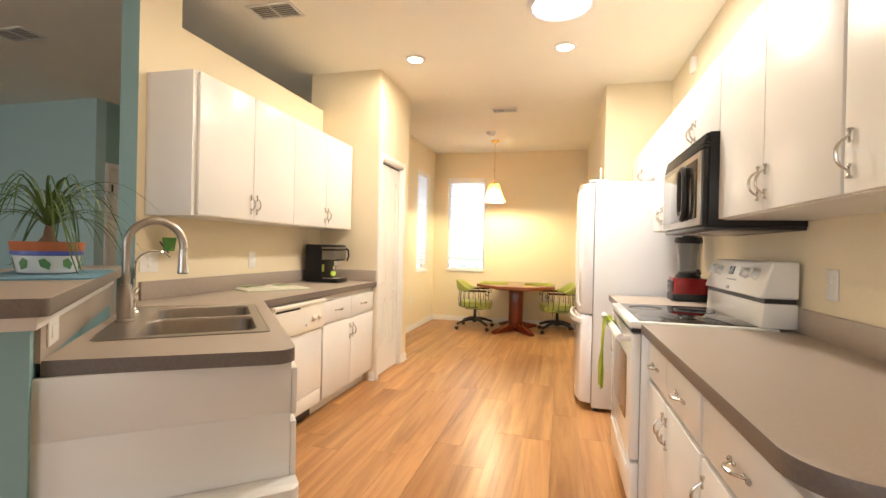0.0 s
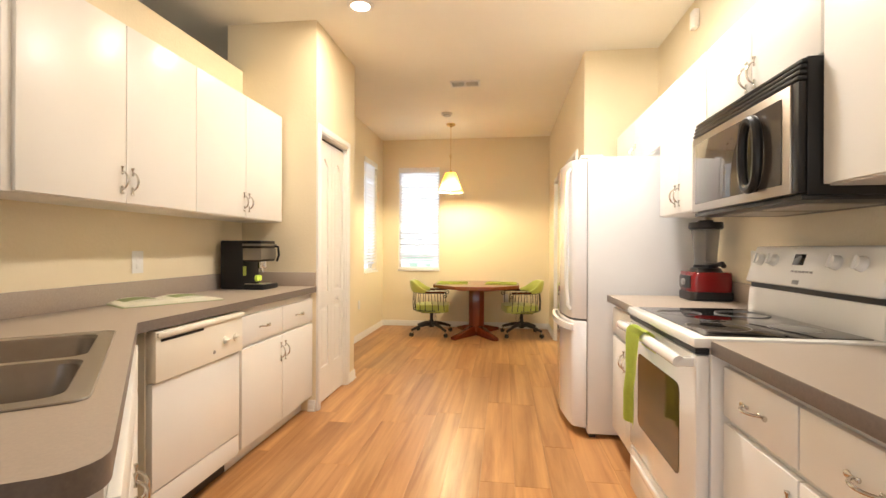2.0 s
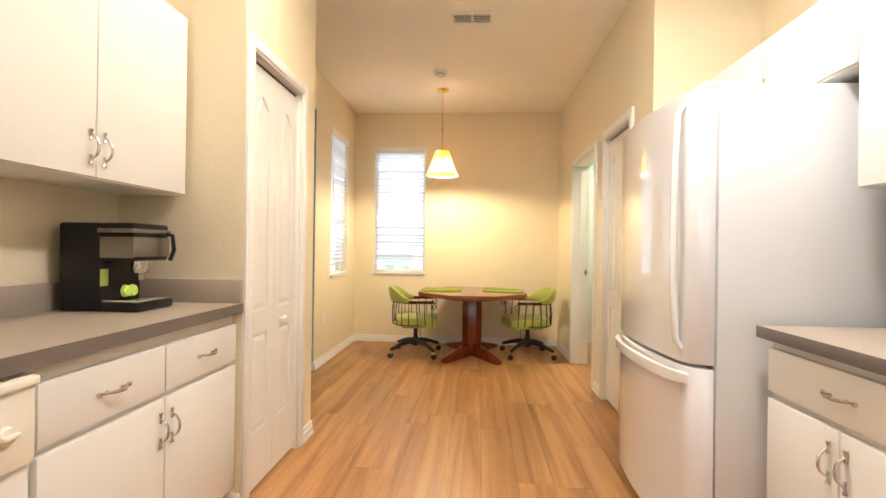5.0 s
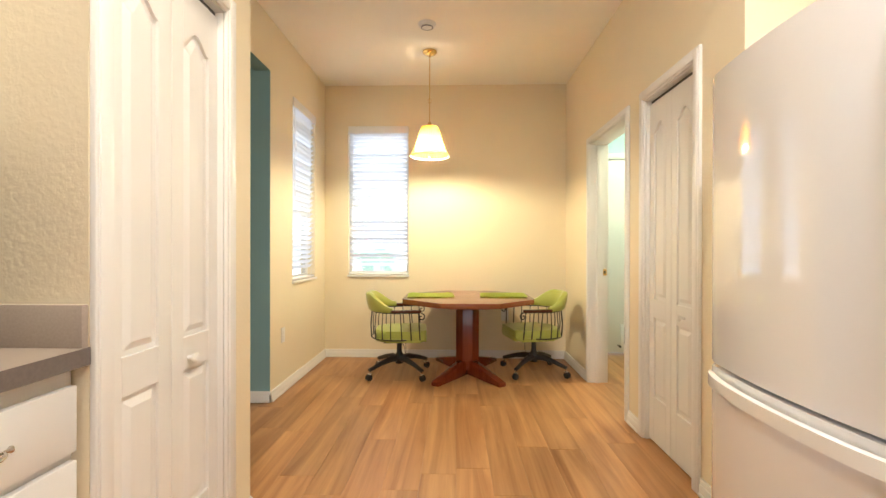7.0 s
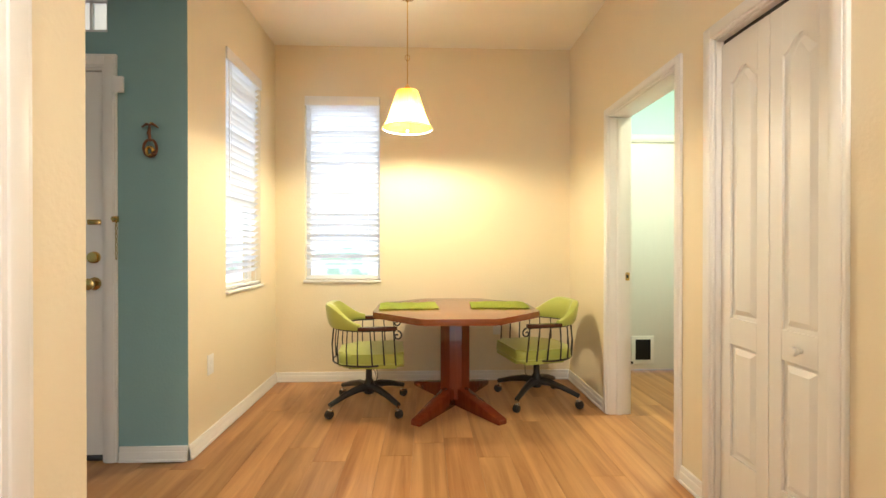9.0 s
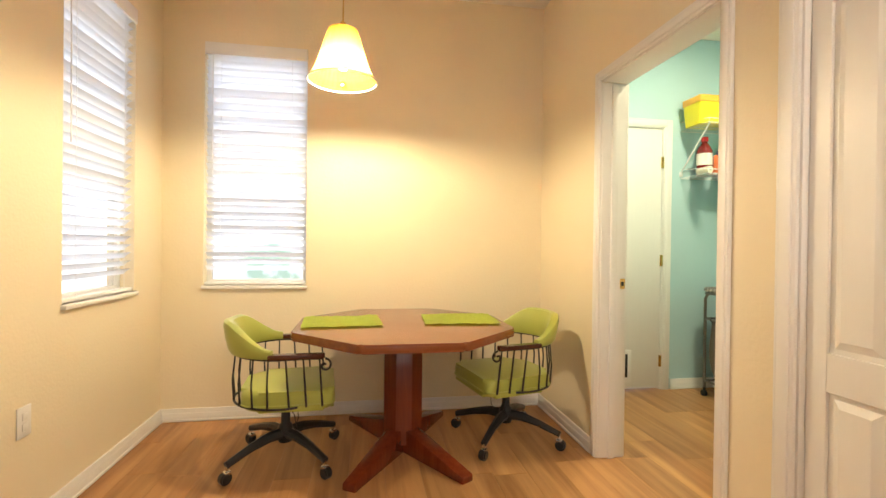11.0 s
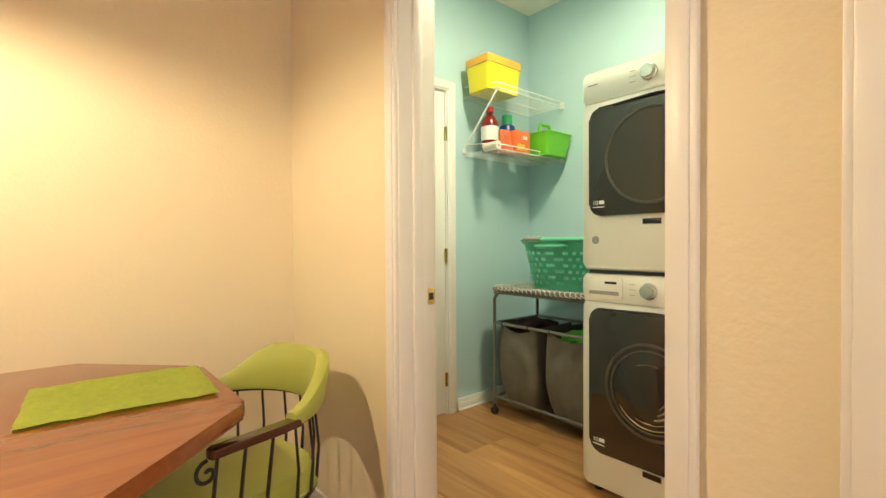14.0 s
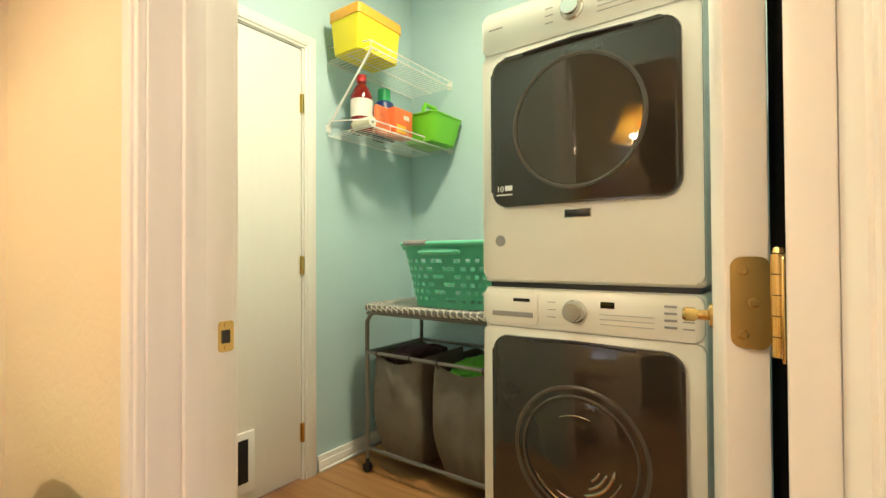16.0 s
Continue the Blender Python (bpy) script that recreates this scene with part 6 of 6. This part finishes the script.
yb = thing("storage_bin", 1.95, 7.85, 2.09, "bright yellow plastic storage bin on the wire shelf", "bin")
bm = bmesh.new()
rings = []
for z, w, d in ((2.092, 0.142, 0.09), (2.30, 0.157, 0.105), (2.30, 0.152, 0.10), (2.10, 0.137, 0.085)):
    rings.append([bm.verts.new((1.93 + x, 7.85 + y, z)) for x, y in rrect(-w, w, -d, d, 0.018, 4)])
for p, q in zip(rings, rings[1:]):
    for j in range(len(p)):
        bm.faces.new((p[j], p[(j + 1) % len(p)], q[(j + 1) % len(q)], q[j]))
bm.faces.new(rings[0])
bm.faces.new(rings[-1])
part("tub", bm, BIN_Y, yb)
part("label_band", prism(rrect(1.93 - 0.159, 1.93 + 0.159, 7.85 - 0.107, 7.85 + 0.107, 0.018, 4), 2.255, 2.303), material("orange_plastic", (0.85, 0.42, 0.05), 0.35), yb, "orange upper band")


def bottle(name, label, x, y, z, prof, body, cap, capz):
    b = thing(name, x, y, z, label, "bottle")
    part("bottle_body", lathe([(r, z + h) for r, h in prof], x, y, 24), body, b)
    part("cap", lathe([(0, z + capz[1]), (capz[2], z + capz[1]), (capz[2] * 1.05, z + capz[0]), (0, z + capz[0])], x, y, 18), cap, b)
    return b


ZS = 1.713
b = bottle("detergent_bottle", "clear bottle with dark red liquid and red cap", 1.905, 7.86, ZS, [(0, 0), (0.052, 0), (0.056, 0.01), (0.056, 0.19), (0.036, 0.23), (0.020, 0.25), (0.020, 0.268), (0, 0.268)],
           material("dark_red_liquid", (0.18, 0.012, 0.01), 0.1, var=0.15), material("red_cap", (0.55, 0.02, 0.02), 0.35), (0.262, 0.296, 0.024))
part("paper_label", lathe([(0.0567, ZS + 0.075), (0.057, ZS + 0.165), (0.0567, ZS + 0.166)], 1.905, 7.86, 24), material("white_paper_label", (0.75, 0.70, 0.65), 0.5, var=0.15, scale=30), b)
b = bottle("detergent_bottle", "blue detergent bottle with a green cap", 2.085, 7.87, ZS, [(0, 0), (0.062, 0), (0.066, 0.01), (0.066, 0.15), (0.05, 0.20), (0.03, 0.215), (0, 0.215)],
           material("deep_blue_plastic", (0.01, 0.035, 0.16), 0.31, var=0.08), material("green_cap", (0.01, 0.33, 0.12), 0.35), (0.21, 0.275, 0.034))
part("handle", tube([(2.085 - 0.055, 7.845, ZS + 0.14), (2.085 - 0.075, 7.83, ZS + 0.11), (2.085 - 0.06, 7.835, ZS + 0.06)], 0.012, 8), material("deep_blue_plastic", (0.01, 0.035, 0.16), 0.31), b)
dp = thing("detergent_pouch", 1.985, 7.80, ZS, "crumpled orange and pink detergent refill pouch", "pouch")
bm = box(1.935, 2.035, 7.775, 7.825, ZS, ZS + 0.15, 0.012)
bmesh.ops.subdivide_edges(bm, edges=bm.edges[:], cuts=2, use_grid_fill=True)
for v in bm.verts:
    k = (v.co.z - ZS) / 0.15
    v.co.y = 7.80 + (v.co.y - 7.80) * (1 - 0.75 * k) + 0.008 * noise.noise(v.co * 30)
    v.co.x += 0.008 * noise.noise(v.co * 25 + Vector((3, 1, 2)))
part("pouch", bm, material("pink_orange_film", (0.70, 0.16, 0.06), 0.3, var=0.5, scale=14), dp)
ob_ = thing("detergent_box", 2.09, 7.80, ZS, "orange cardboard detergent box with printed panel", "box")
part("carton", box(2.03, 2.175, 7.745, 7.825, ZS, ZS + 0.15, 0.003), material("orange_carton", (0.80, 0.17, 0.05), 0.45, var=0.08), ob_)
part("printed_panel", box(2.045, 2.12, 7.743, 7.746, ZS + 0.02, ZS + 0.06), material("yellow_print", (0.85, 0.5, 0.05), 0.5), ob_)
part("printed_panel", box(2.10, 2.145, 7.743, 7.746, ZS + 0.095, ZS + 0.118), material("white_print", (0.75, 0.7, 0.66), 0.5), ob_)
rl = thing("tape_roll", 1.85, 7.79, ZS, "small cream roll lying on the wire shelf", "roll")
part("roll", cyl((1.85, 7.73, ZS + 0.026), (1.85, 7.85, ZS + 0.026), 0.026, n=20), material("cream_paper", (0.72, 0.68, 0.55), 0.7), rl)
part("core", cyl((1.85, 7.728, ZS + 0.026), (1.85, 7.731, ZS + 0.026), 0.010, n=14), GREY, rl)

cd = thing("cleaning_caddy", 2.33, 7.82, ZS, "bright green plastic carry caddy with a handle", "caddy")


def tub(x0, x1, y0, y1, z0, z1, t=0.004, grow=0.012, r=0.03):
    bm = bmesh.new()
    rings = []
    for z, g in ((z0, 0), (z1, grow), (z1, grow - t), (z0 + t, -t)):
        rings.append([bm.verts.new((x, y, z)) for x, y in rrect(x0 - g, x1 + g, y0 - g, y1 + g, r, 5)])
    for p, q in zip(rings, rings[1:]):
        for j in range(len(p)):
            bm.faces.new((p[j], p[(j + 1) % len(p)], q[(j + 1) % len(q)], q[j]))
    bm.faces.new(rings[0])
    bm.faces.new(rings[-1])
    return bm


part("tub", tub(2.235, 2.455, 7.650, 7.850, ZS, ZS + 0.15, grow=0.030), GREENP, cd)
part("rim", tube([(x, y, ZS + 0.15) for x, y in rrect(2.205, 2.485, 7.620, 7.880, 0.032, 5)], 0.006, 6, closed=True), GREENP, cd)
part("handle", tube([(2.28, 7.75, ZS + 0.02), (2.28, 7.75, ZS + 0.20), (2.295, 7.75, ZS + 0.228), (2.385, 7.75, ZS + 0.228), (2.40, 7.75, ZS + 0.20), (2.40, 7.75, ZS + 0.02)], 0.012, 10), GREENP, cd)
part("divider", box(2.275, 2.405, 7.743, 7.757, ZS + 0.004, ZS + 0.12, 0.002), GREENP, cd)

# laundry sorter with an ironing top
ST = thing("laundry_sorter", 2.1, 7.55, 0, "grey steel laundry sorter with ironing top and hung bags", "laundry sorter")
X0, X1, Y0, Y1 = 1.90, 2.34, 7.02, 7.82
SORT = material("grey_steel_tube", (0.22, 0.22, 0.21), 0.35, metal=0.6, var=0.1)
BAGM = material("grey_green_canvas", (0.17, 0.15, 0.12), 0.75, var=0.2, scale=30, bump=0.4, bump_scale=120)
for x in (X0, X1):
    fr = part("side_frame", tube([(x, Y1, 0.07), (x, Y1, 0.755), (x, Y1 - 0.025, 0.79), (x, Y1 - 0.05, 0.80), (x, Y0 + 0.05, 0.80), (x, Y0 + 0.02, 0.79), (x, Y0, 0.755), (x, Y0, 0.07)], 0.011, 10), SORT, ST)
    part("mid_rail", tube([(x, Y1, 0.60), (x, Y0, 0.60)], 0.009, 8), SORT, ST)
    part("low_rail", tube([(x, Y1, 0.12), (x, Y0, 0.12)], 0.009, 8), SORT, ST)
    for y in (Y0, Y1):
        cw = cyl((x - 0.012, y, 0.024), (x + 0.012, y, 0.024), 0.024, n=16)
        cyl((x, y, 0.04), (x, y, 0.075), 0.010, n=10, bm=cw)
        part("castor", cw, BLACK, ST, "black castor")
for y in (Y0, Y1):
    for z in (0.12, 0.60, 0.795):
        part("cross_rail", tube([(X0, y, z), (X1, y, z)], 0.008, 8), SORT, ST)
TOPM = material("patterned_ironing_cover", (0.42, 0.41, 0.38), 0.8, var=0.12)
nt = TOPM.node_tree
ck = nt.nodes.new("ShaderNodeTexBrick")
ck.inputs["Scale"].default_value = 22
ck.inputs["Color1"].default_value = (0.16, 0.155, 0.145, 1)
ck.inputs["Color2"].default_value = (0.20, 0.19, 0.18, 1)
ck.inputs["Mortar"].default_value = (0.7, 0.68, 0.62, 1)
ck.inputs["Mortar Size"].default_value = 0.06
ck.inputs["Brick Width"].default_value = 0.6
ck.inputs["Row Height"].default_value = 0.6
cc = nt.nodes.new("ShaderNodeTexCoord")
cr = nt.nodes.new("ShaderNodeMapping")
cr.inputs["Rotation"].default_value = (0.6, 0.6, radians(45))
nt.links.new(cc.outputs["Object"], cr.inputs["Vector"])
nt.links.new(cr.outputs["Vector"], ck.inputs["Vector"])
nt.links.new(ck.outputs["Color"], nt.nodes["Principled BSDF"].inputs["Base Color"])
part("ironing_top", prism(rounded([(X0 - 0.035, Y0 - 0.02), (X1 + 0.03, Y0 - 0.02), (X1 + 0.03, Y1 + 0.04), (X0 - 0.035, Y1 + 0.04)], {2: 0.08, 3: 0.10}), 0.812, 0.842, 0.008), TOPM, ST, "grey lattice patterned ironing cover")


def dense(pts, step):
    """The closed outline with its long sides cut into short pieces."""
    out = []
    for (xa, ya), (xb, yb_) in zip(pts, pts[1:] + pts[:1]):
        n = 14 if math.hypot(xb - xa, yb_ - ya) > 2 * step else 1
        out += [(xa + (xb - xa) * i / n, ya + (yb_ - ya) * i / n) for i in range(n)]
    return out


def bag(y0, y1):
    bm = bmesh.new()
    rings = []
    rows = [(0.60 - 0.53 * (i / 16) ** 1.1, 0.014 * math.sin(math.pi * i / 16) - 0.04 * (i / 16) ** 6, 0.010 * math.sin(math.pi * i / 16) - 0.04 * (i / 16) ** 6) for i in range(17)]
    for z, gx, gy in rows:
        ring = []
        for x, y in dense(rrect(X0 + 0.02 - gx, X1 - 0.03 + gx, y0 - gy, y1 + gy, 0.03, 6), 0.02):
            w = (0.020 * noise.noise((x * 9, y * 11, z * 5)) + 0.010 * noise.noise((x * 24, y * 26, z * 12))) * (1 if 0.1 < z < 0.56 else 0.3)
            sag = -0.045 * math.sin(math.pi * (y - y0) / (y1 - y0)) * max(0, (z - 0.45) / 0.15)
            ring.append(bm.verts.new((x + w, y + w * 0.6, z + sag)))
        rings.append(ring)
    for p, q in zip(rings, rings[1:]):
        for j in range(len(p)):
            bm.faces.new((p[j], p[(j + 1) % len(p)], q[(j + 1) % len(q)], q[j]))
    bm.faces.new(rings[-1])
    b = part("bag", bm, BAGM, ST, "dark grey-green canvas laundry bag")
    for y in (y0 + 0.04, y1 - 0.04):
        part("bag_hook", tube([(X0 + 0.005, y, 0.575), (X0 - 0.012, y, 0.60), (X0, y, 0.614), (X0 + 0.012, y, 0.60)], 0.004, 6), BLACK, b)
    return b


bag(7.50, 7.79)
bag(7.10, 7.42)
cl = bmesh.new()
bmesh.ops.create_icosphere(cl, subdivisions=4, radius=1)
for v in cl.verts:
    k = 1 + 0.28 * noise.noise(v.co * 2.2) + 0.12 * noise.noise(v.co * 6)
    v.co = Vector((2.10 + 0.16 * v.co.x * k, 7.27 + 0.13 * v.co.y * k, 0.545 + 0.055 * v.co.z * k))
solo("heaped_garment", cl, material("bright_green_fabric", (0.10, 0.45, 0.05), 0.9, var=0.45, scale=9, bump=0.5, bump_scale=40), "bright green clothes heaped in a laundry bag", "clothes")
cl = bmesh.new()
bmesh.ops.create_icosphere(cl, subdivisions=4, radius=1)
for v in cl.verts:
    k = 1 + 0.3 * noise.noise(v.co * 2.0 + Vector((4, 4, 4))) + 0.12 * noise.noise(v.co * 6)
    v.co = Vector((2.10 + 0.17 * v.co.x * k, 7.64 + 0.12 * v.co.y * k, 0.565 + 0.06 * v.co.z * k))
solo("heaped_garment", cl, material("dark_plum_fabric", (0.05, 0.02, 0.025), 0.9, var=0.4, scale=9, bump=0.5, bump_scale=40), "dark clothes heaped in a laundry bag", "clothes")

# washing basket with a pierced wall
lb = thing("laundry_basket", 2.12, 7.30, 0.842, "mint green pierced plastic laundry basket with grey grips", "basket")
bm = bmesh.new()
NB, RB = 72, 6
BX, BY = 2.10, 7.345


def basket_pt(j, z, shrink=0.0):
    a = 2 * math.pi * j / NB
    k = (z - 0.845) / 0.30
    rx, ry = 0.175 + 0.05 * k - shrink, 0.235 + 0.065 * k - shrink
    c, s = math.cos(a), math.sin(a)
    e = 0.62
    return (BX + rx * math.copysign(abs(c) ** e, c), BY + ry * math.copysign(abs(s) ** e, s), z)


zs = [0.845 + 0.030 + 0.21 * i / (2 * RB) for i in range(2 * RB + 1)]
lay = [[bm.verts.new(basket_pt(j, 0.845)) for j in range(NB)]] + [[bm.verts.new(basket_pt(j, z)) for j in range(NB)] for z in zs] + [[bm.verts.new(basket_pt(j, 1.135 - (0.02 if abs(math.sin(2 * math.pi * j / NB)) > 0.93 else 0))) for j in range(NB)]]
for i in range(len(lay) - 1):
    for j in range(NB):
        open_cell = 1 <= i < len(lay) - 2 and i % 2 == 1 and (j + (i // 2) % 2) % 2 == 0
        if not open_cell:
            bm.faces.new((lay[i][j], lay[i][(j + 1) % NB], lay[i + 1][(j + 1) % NB], lay[i + 1][j]))
bm.faces.new(lay[0])
bmesh.ops.solidify(bm, geom=bm.faces[:], thickness=0.003)
part("wall_and_base", bm, MINT, lb)
part("rim", tube([(lambda p: (p[0], p[1], p[2] - (0.018 if abs(math.sin(2 * math.pi * j / NB)) > 0.93 else 0)))(basket_pt(j, 1.138, -0.008)) for j in range(NB)], 0.011, 8, closed=True), MINT, lb)
for j0 in (29, 48, 10):
    part("grip", tube([basket_pt(j, 1.142, -0.009) for j in range(j0, j0 + 7)], 0.0135, 8), GREY, lb, "grey rubber grip")
part("handle_tab", tube([basket_pt(j, 1.10, -0.006) for j in range(33, 39)], [0.006, 0.014, 0.016, 0.016, 0.014, 0.006], 8), MINT, lb)

# clothes hung behind the laundry door
rail = thing("clothes_rail", 1.3, 5.93, 1.88, "white wire hanging rail behind the laundry door", "rail")
part("rod", tube([(0.69, 5.93, 1.90), (2.5, 5.93, 1.90)], 0.010, 8), WIRE, rail)
for k, (x, col) in enumerate(((0.86, (0.015, 0.015, 0.02)), (0.98, (0.02, 0.03, 0.06)), (1.10, (0.25, 0.02, 0.02)), (1.22, (0.03, 0.03, 0.03)))):
    gm = thing("hung_garment", x, 5.93, 0.75, "dark clothes on a hanger behind the door", "clothes", "hung clothes")
    part("hanger", tube([(x, 5.93, 1.915), (x, 5.94, 1.90), (x, 5.93, 1.86), (x, 6.10, 1.79), (x, 5.76, 1.79), (x, 5.93, 1.86)], 0.003, 6), BLACK, gm)
    bm = box(x - 0.035, x + 0.035, 5.74, 6.150, 0.75 + 0.05 * k, 1.80, 0.02)
    bmesh.ops.subdivide_edges(bm, edges=bm.edges[:], cuts=5, use_grid_fill=True)
    for v in bm.verts:
        v.co.x += 0.022 * noise.noise(v.co * 7 + Vector((k, 0, 0)))
        if v.co.z > 1.68:
            v.co.x = x + (v.co.x - x) * 0.5
    part("garment", bm, material("garment_cloth", col, 0.9, var=0.3, scale=20, bump=0.4), gm)
lc = thing("ceiling_light", 1.5, 6.9, 2.80, "round white ceiling light in the laundry, lit", "ceiling light")
part("base", lathe([(0, 2.849), (0.13, 2.849), (0.13, 2.835), (0, 2.835)], 1.5, 6.9, 32), TRIM, lc)
part("diffuser", lathe([(0.125, 2.836), (0.11, 2.82), (0.06, 2.812), (0, 2.81)], 1.5, 6.9, 32), glow("lit_opal_glass", (1.0, 0.87, 0.62), 4.0), lc)

# ---- outside: bright daylight beyond the blinds ----
def backdrop(name, bm, greens):
    m = bpy.data.materials.new("daylight_" + name)
    m.use_nodes = True
    nt = m.node_tree
    em = nt.nodes.new("ShaderNodeEmission")
    em.inputs["Strength"].default_value = 1.9
    co = nt.nodes.new("ShaderNodeTexCoord")
    sep = nt.nodes.new("ShaderNodeSeparateXYZ")
    nt.links.new(co.outputs["Object"], sep.inputs[0])
    nz = nt.nodes.new("ShaderNodeTexNoise")
    nz.inputs["Scale"].default_value = 1.6
    nz.inputs["Detail"].default_value = 8
    nt.links.new(co.outputs["Object"], nz.inputs["Vector"])
    hz = nt.nodes.new("ShaderNodeMapRange")
    hz.inputs["From Min"].default_value, hz.inputs["From Max"].default_value = 1.0, 2.4
    hz.inputs["To Min"].default_value, hz.inputs["To Max"].default_value = 0.10, -0.2
    nt.links.new(sep.outputs["Z"], hz.inputs["Value"])
    ad = nt.nodes.new("ShaderNodeMath")
    nt.links.new(nz.outputs["Fac"], ad.inputs[0])
    nt.links.new(hz.outputs["Result"], ad.inputs[1])
    rp = nt.nodes.new("ShaderNodeValToRGB")
    rp.color_ramp.elements[0].position, rp.color_ramp.elements[0].color = 0.58, (0.95, 0.97, 1.0, 1)
    rp.color_ramp.elements[1].position, rp.color_ramp.elements[1].color = 0.70, (*greens, 1)
    nt.links.new(ad.outputs[0], rp.inputs["Fac"])
    nt.links.new(rp.outputs["Color"], em.inputs["Color"])
    nt.links.new(em.outputs[0], nt.nodes["Material Output"].inputs["Surface"])
    ob = new("backdrop", mesh_of("backdrop", bm, m))
    return tagged(ob, "bright overexposed daylight with pale garden green", "backdrop", kind="structure")


backdrop("north", box(-6.0, 1.5, 11.0, 11.05, -1.5, 5.5), (0.30, 0.42, 0.34))
backdrop("west", box(-6.05, -6.0, 6.6, 11.0, -1.5, 5.5), (0.32, 0.42, 0.37))

# ---- floor planks ----
PW, PL_ = 0.178, 1.22
plank_me = mesh_of("plank", box(-PW / 2 + 0.0003, PW / 2 - 0.0003, -PL_ / 2 + 0.0006, PL_ / 2 - 0.0006, -0.008, 0.0, 0.0007, seg=1), PLANK)
rest = bmesh.new()
rnd = random.Random(11)
count = 0
for r in range(-28, 15):
    x = r * PW + 0.03
    off = rnd.uniform(0, PL_)
    for k in range(-2, 8):
        y = -0.4 + off + k * PL_
        if y - PL_ / 2 > 8.0 or y + PL_ / 2 < -1.0 or x > 2.55:
            continue
        if x > 0.67 and y < 4.6:
            continue
        if x < -2.1 and (y < 3.6 or y > 6.8):
            continue
        near = x > -2.1
        y0, y1 = y - PL_ / 2, min(y + PL_ / 2, 8.10 if near else 6.50)
        if y1 - y0 < 0.03:
            continue
        if near and count < 300:
            whole = y1 - y0 > PL_ - 0.001
            cut = plank_me if whole else mesh_of("plank", box(-PW / 2 + 0.0003, PW / 2 - 0.0003, (y0 - y1) / 2 + 0.0006, (y1 - y0) / 2 - 0.0006, -0.008, 0.0, 0.0007, seg=1), PLANK)
            p = new("plank", cut)
            p.parent = floor
            p.location = (x, (y0 + y1) / 2, 0)
            count += 1
        else:
            box(x - PW / 2 + 0.0003, x + PW / 2 - 0.0003, y0 + 0.0006, y1 - 0.0006, -0.008, 0.0, 0, rest)
far = new("far_planks", mesh_of("far_planks", rest, PLANK))
far.parent = floor
tagged(far, "oak-look planks away from the kitchen", kind="stuff")
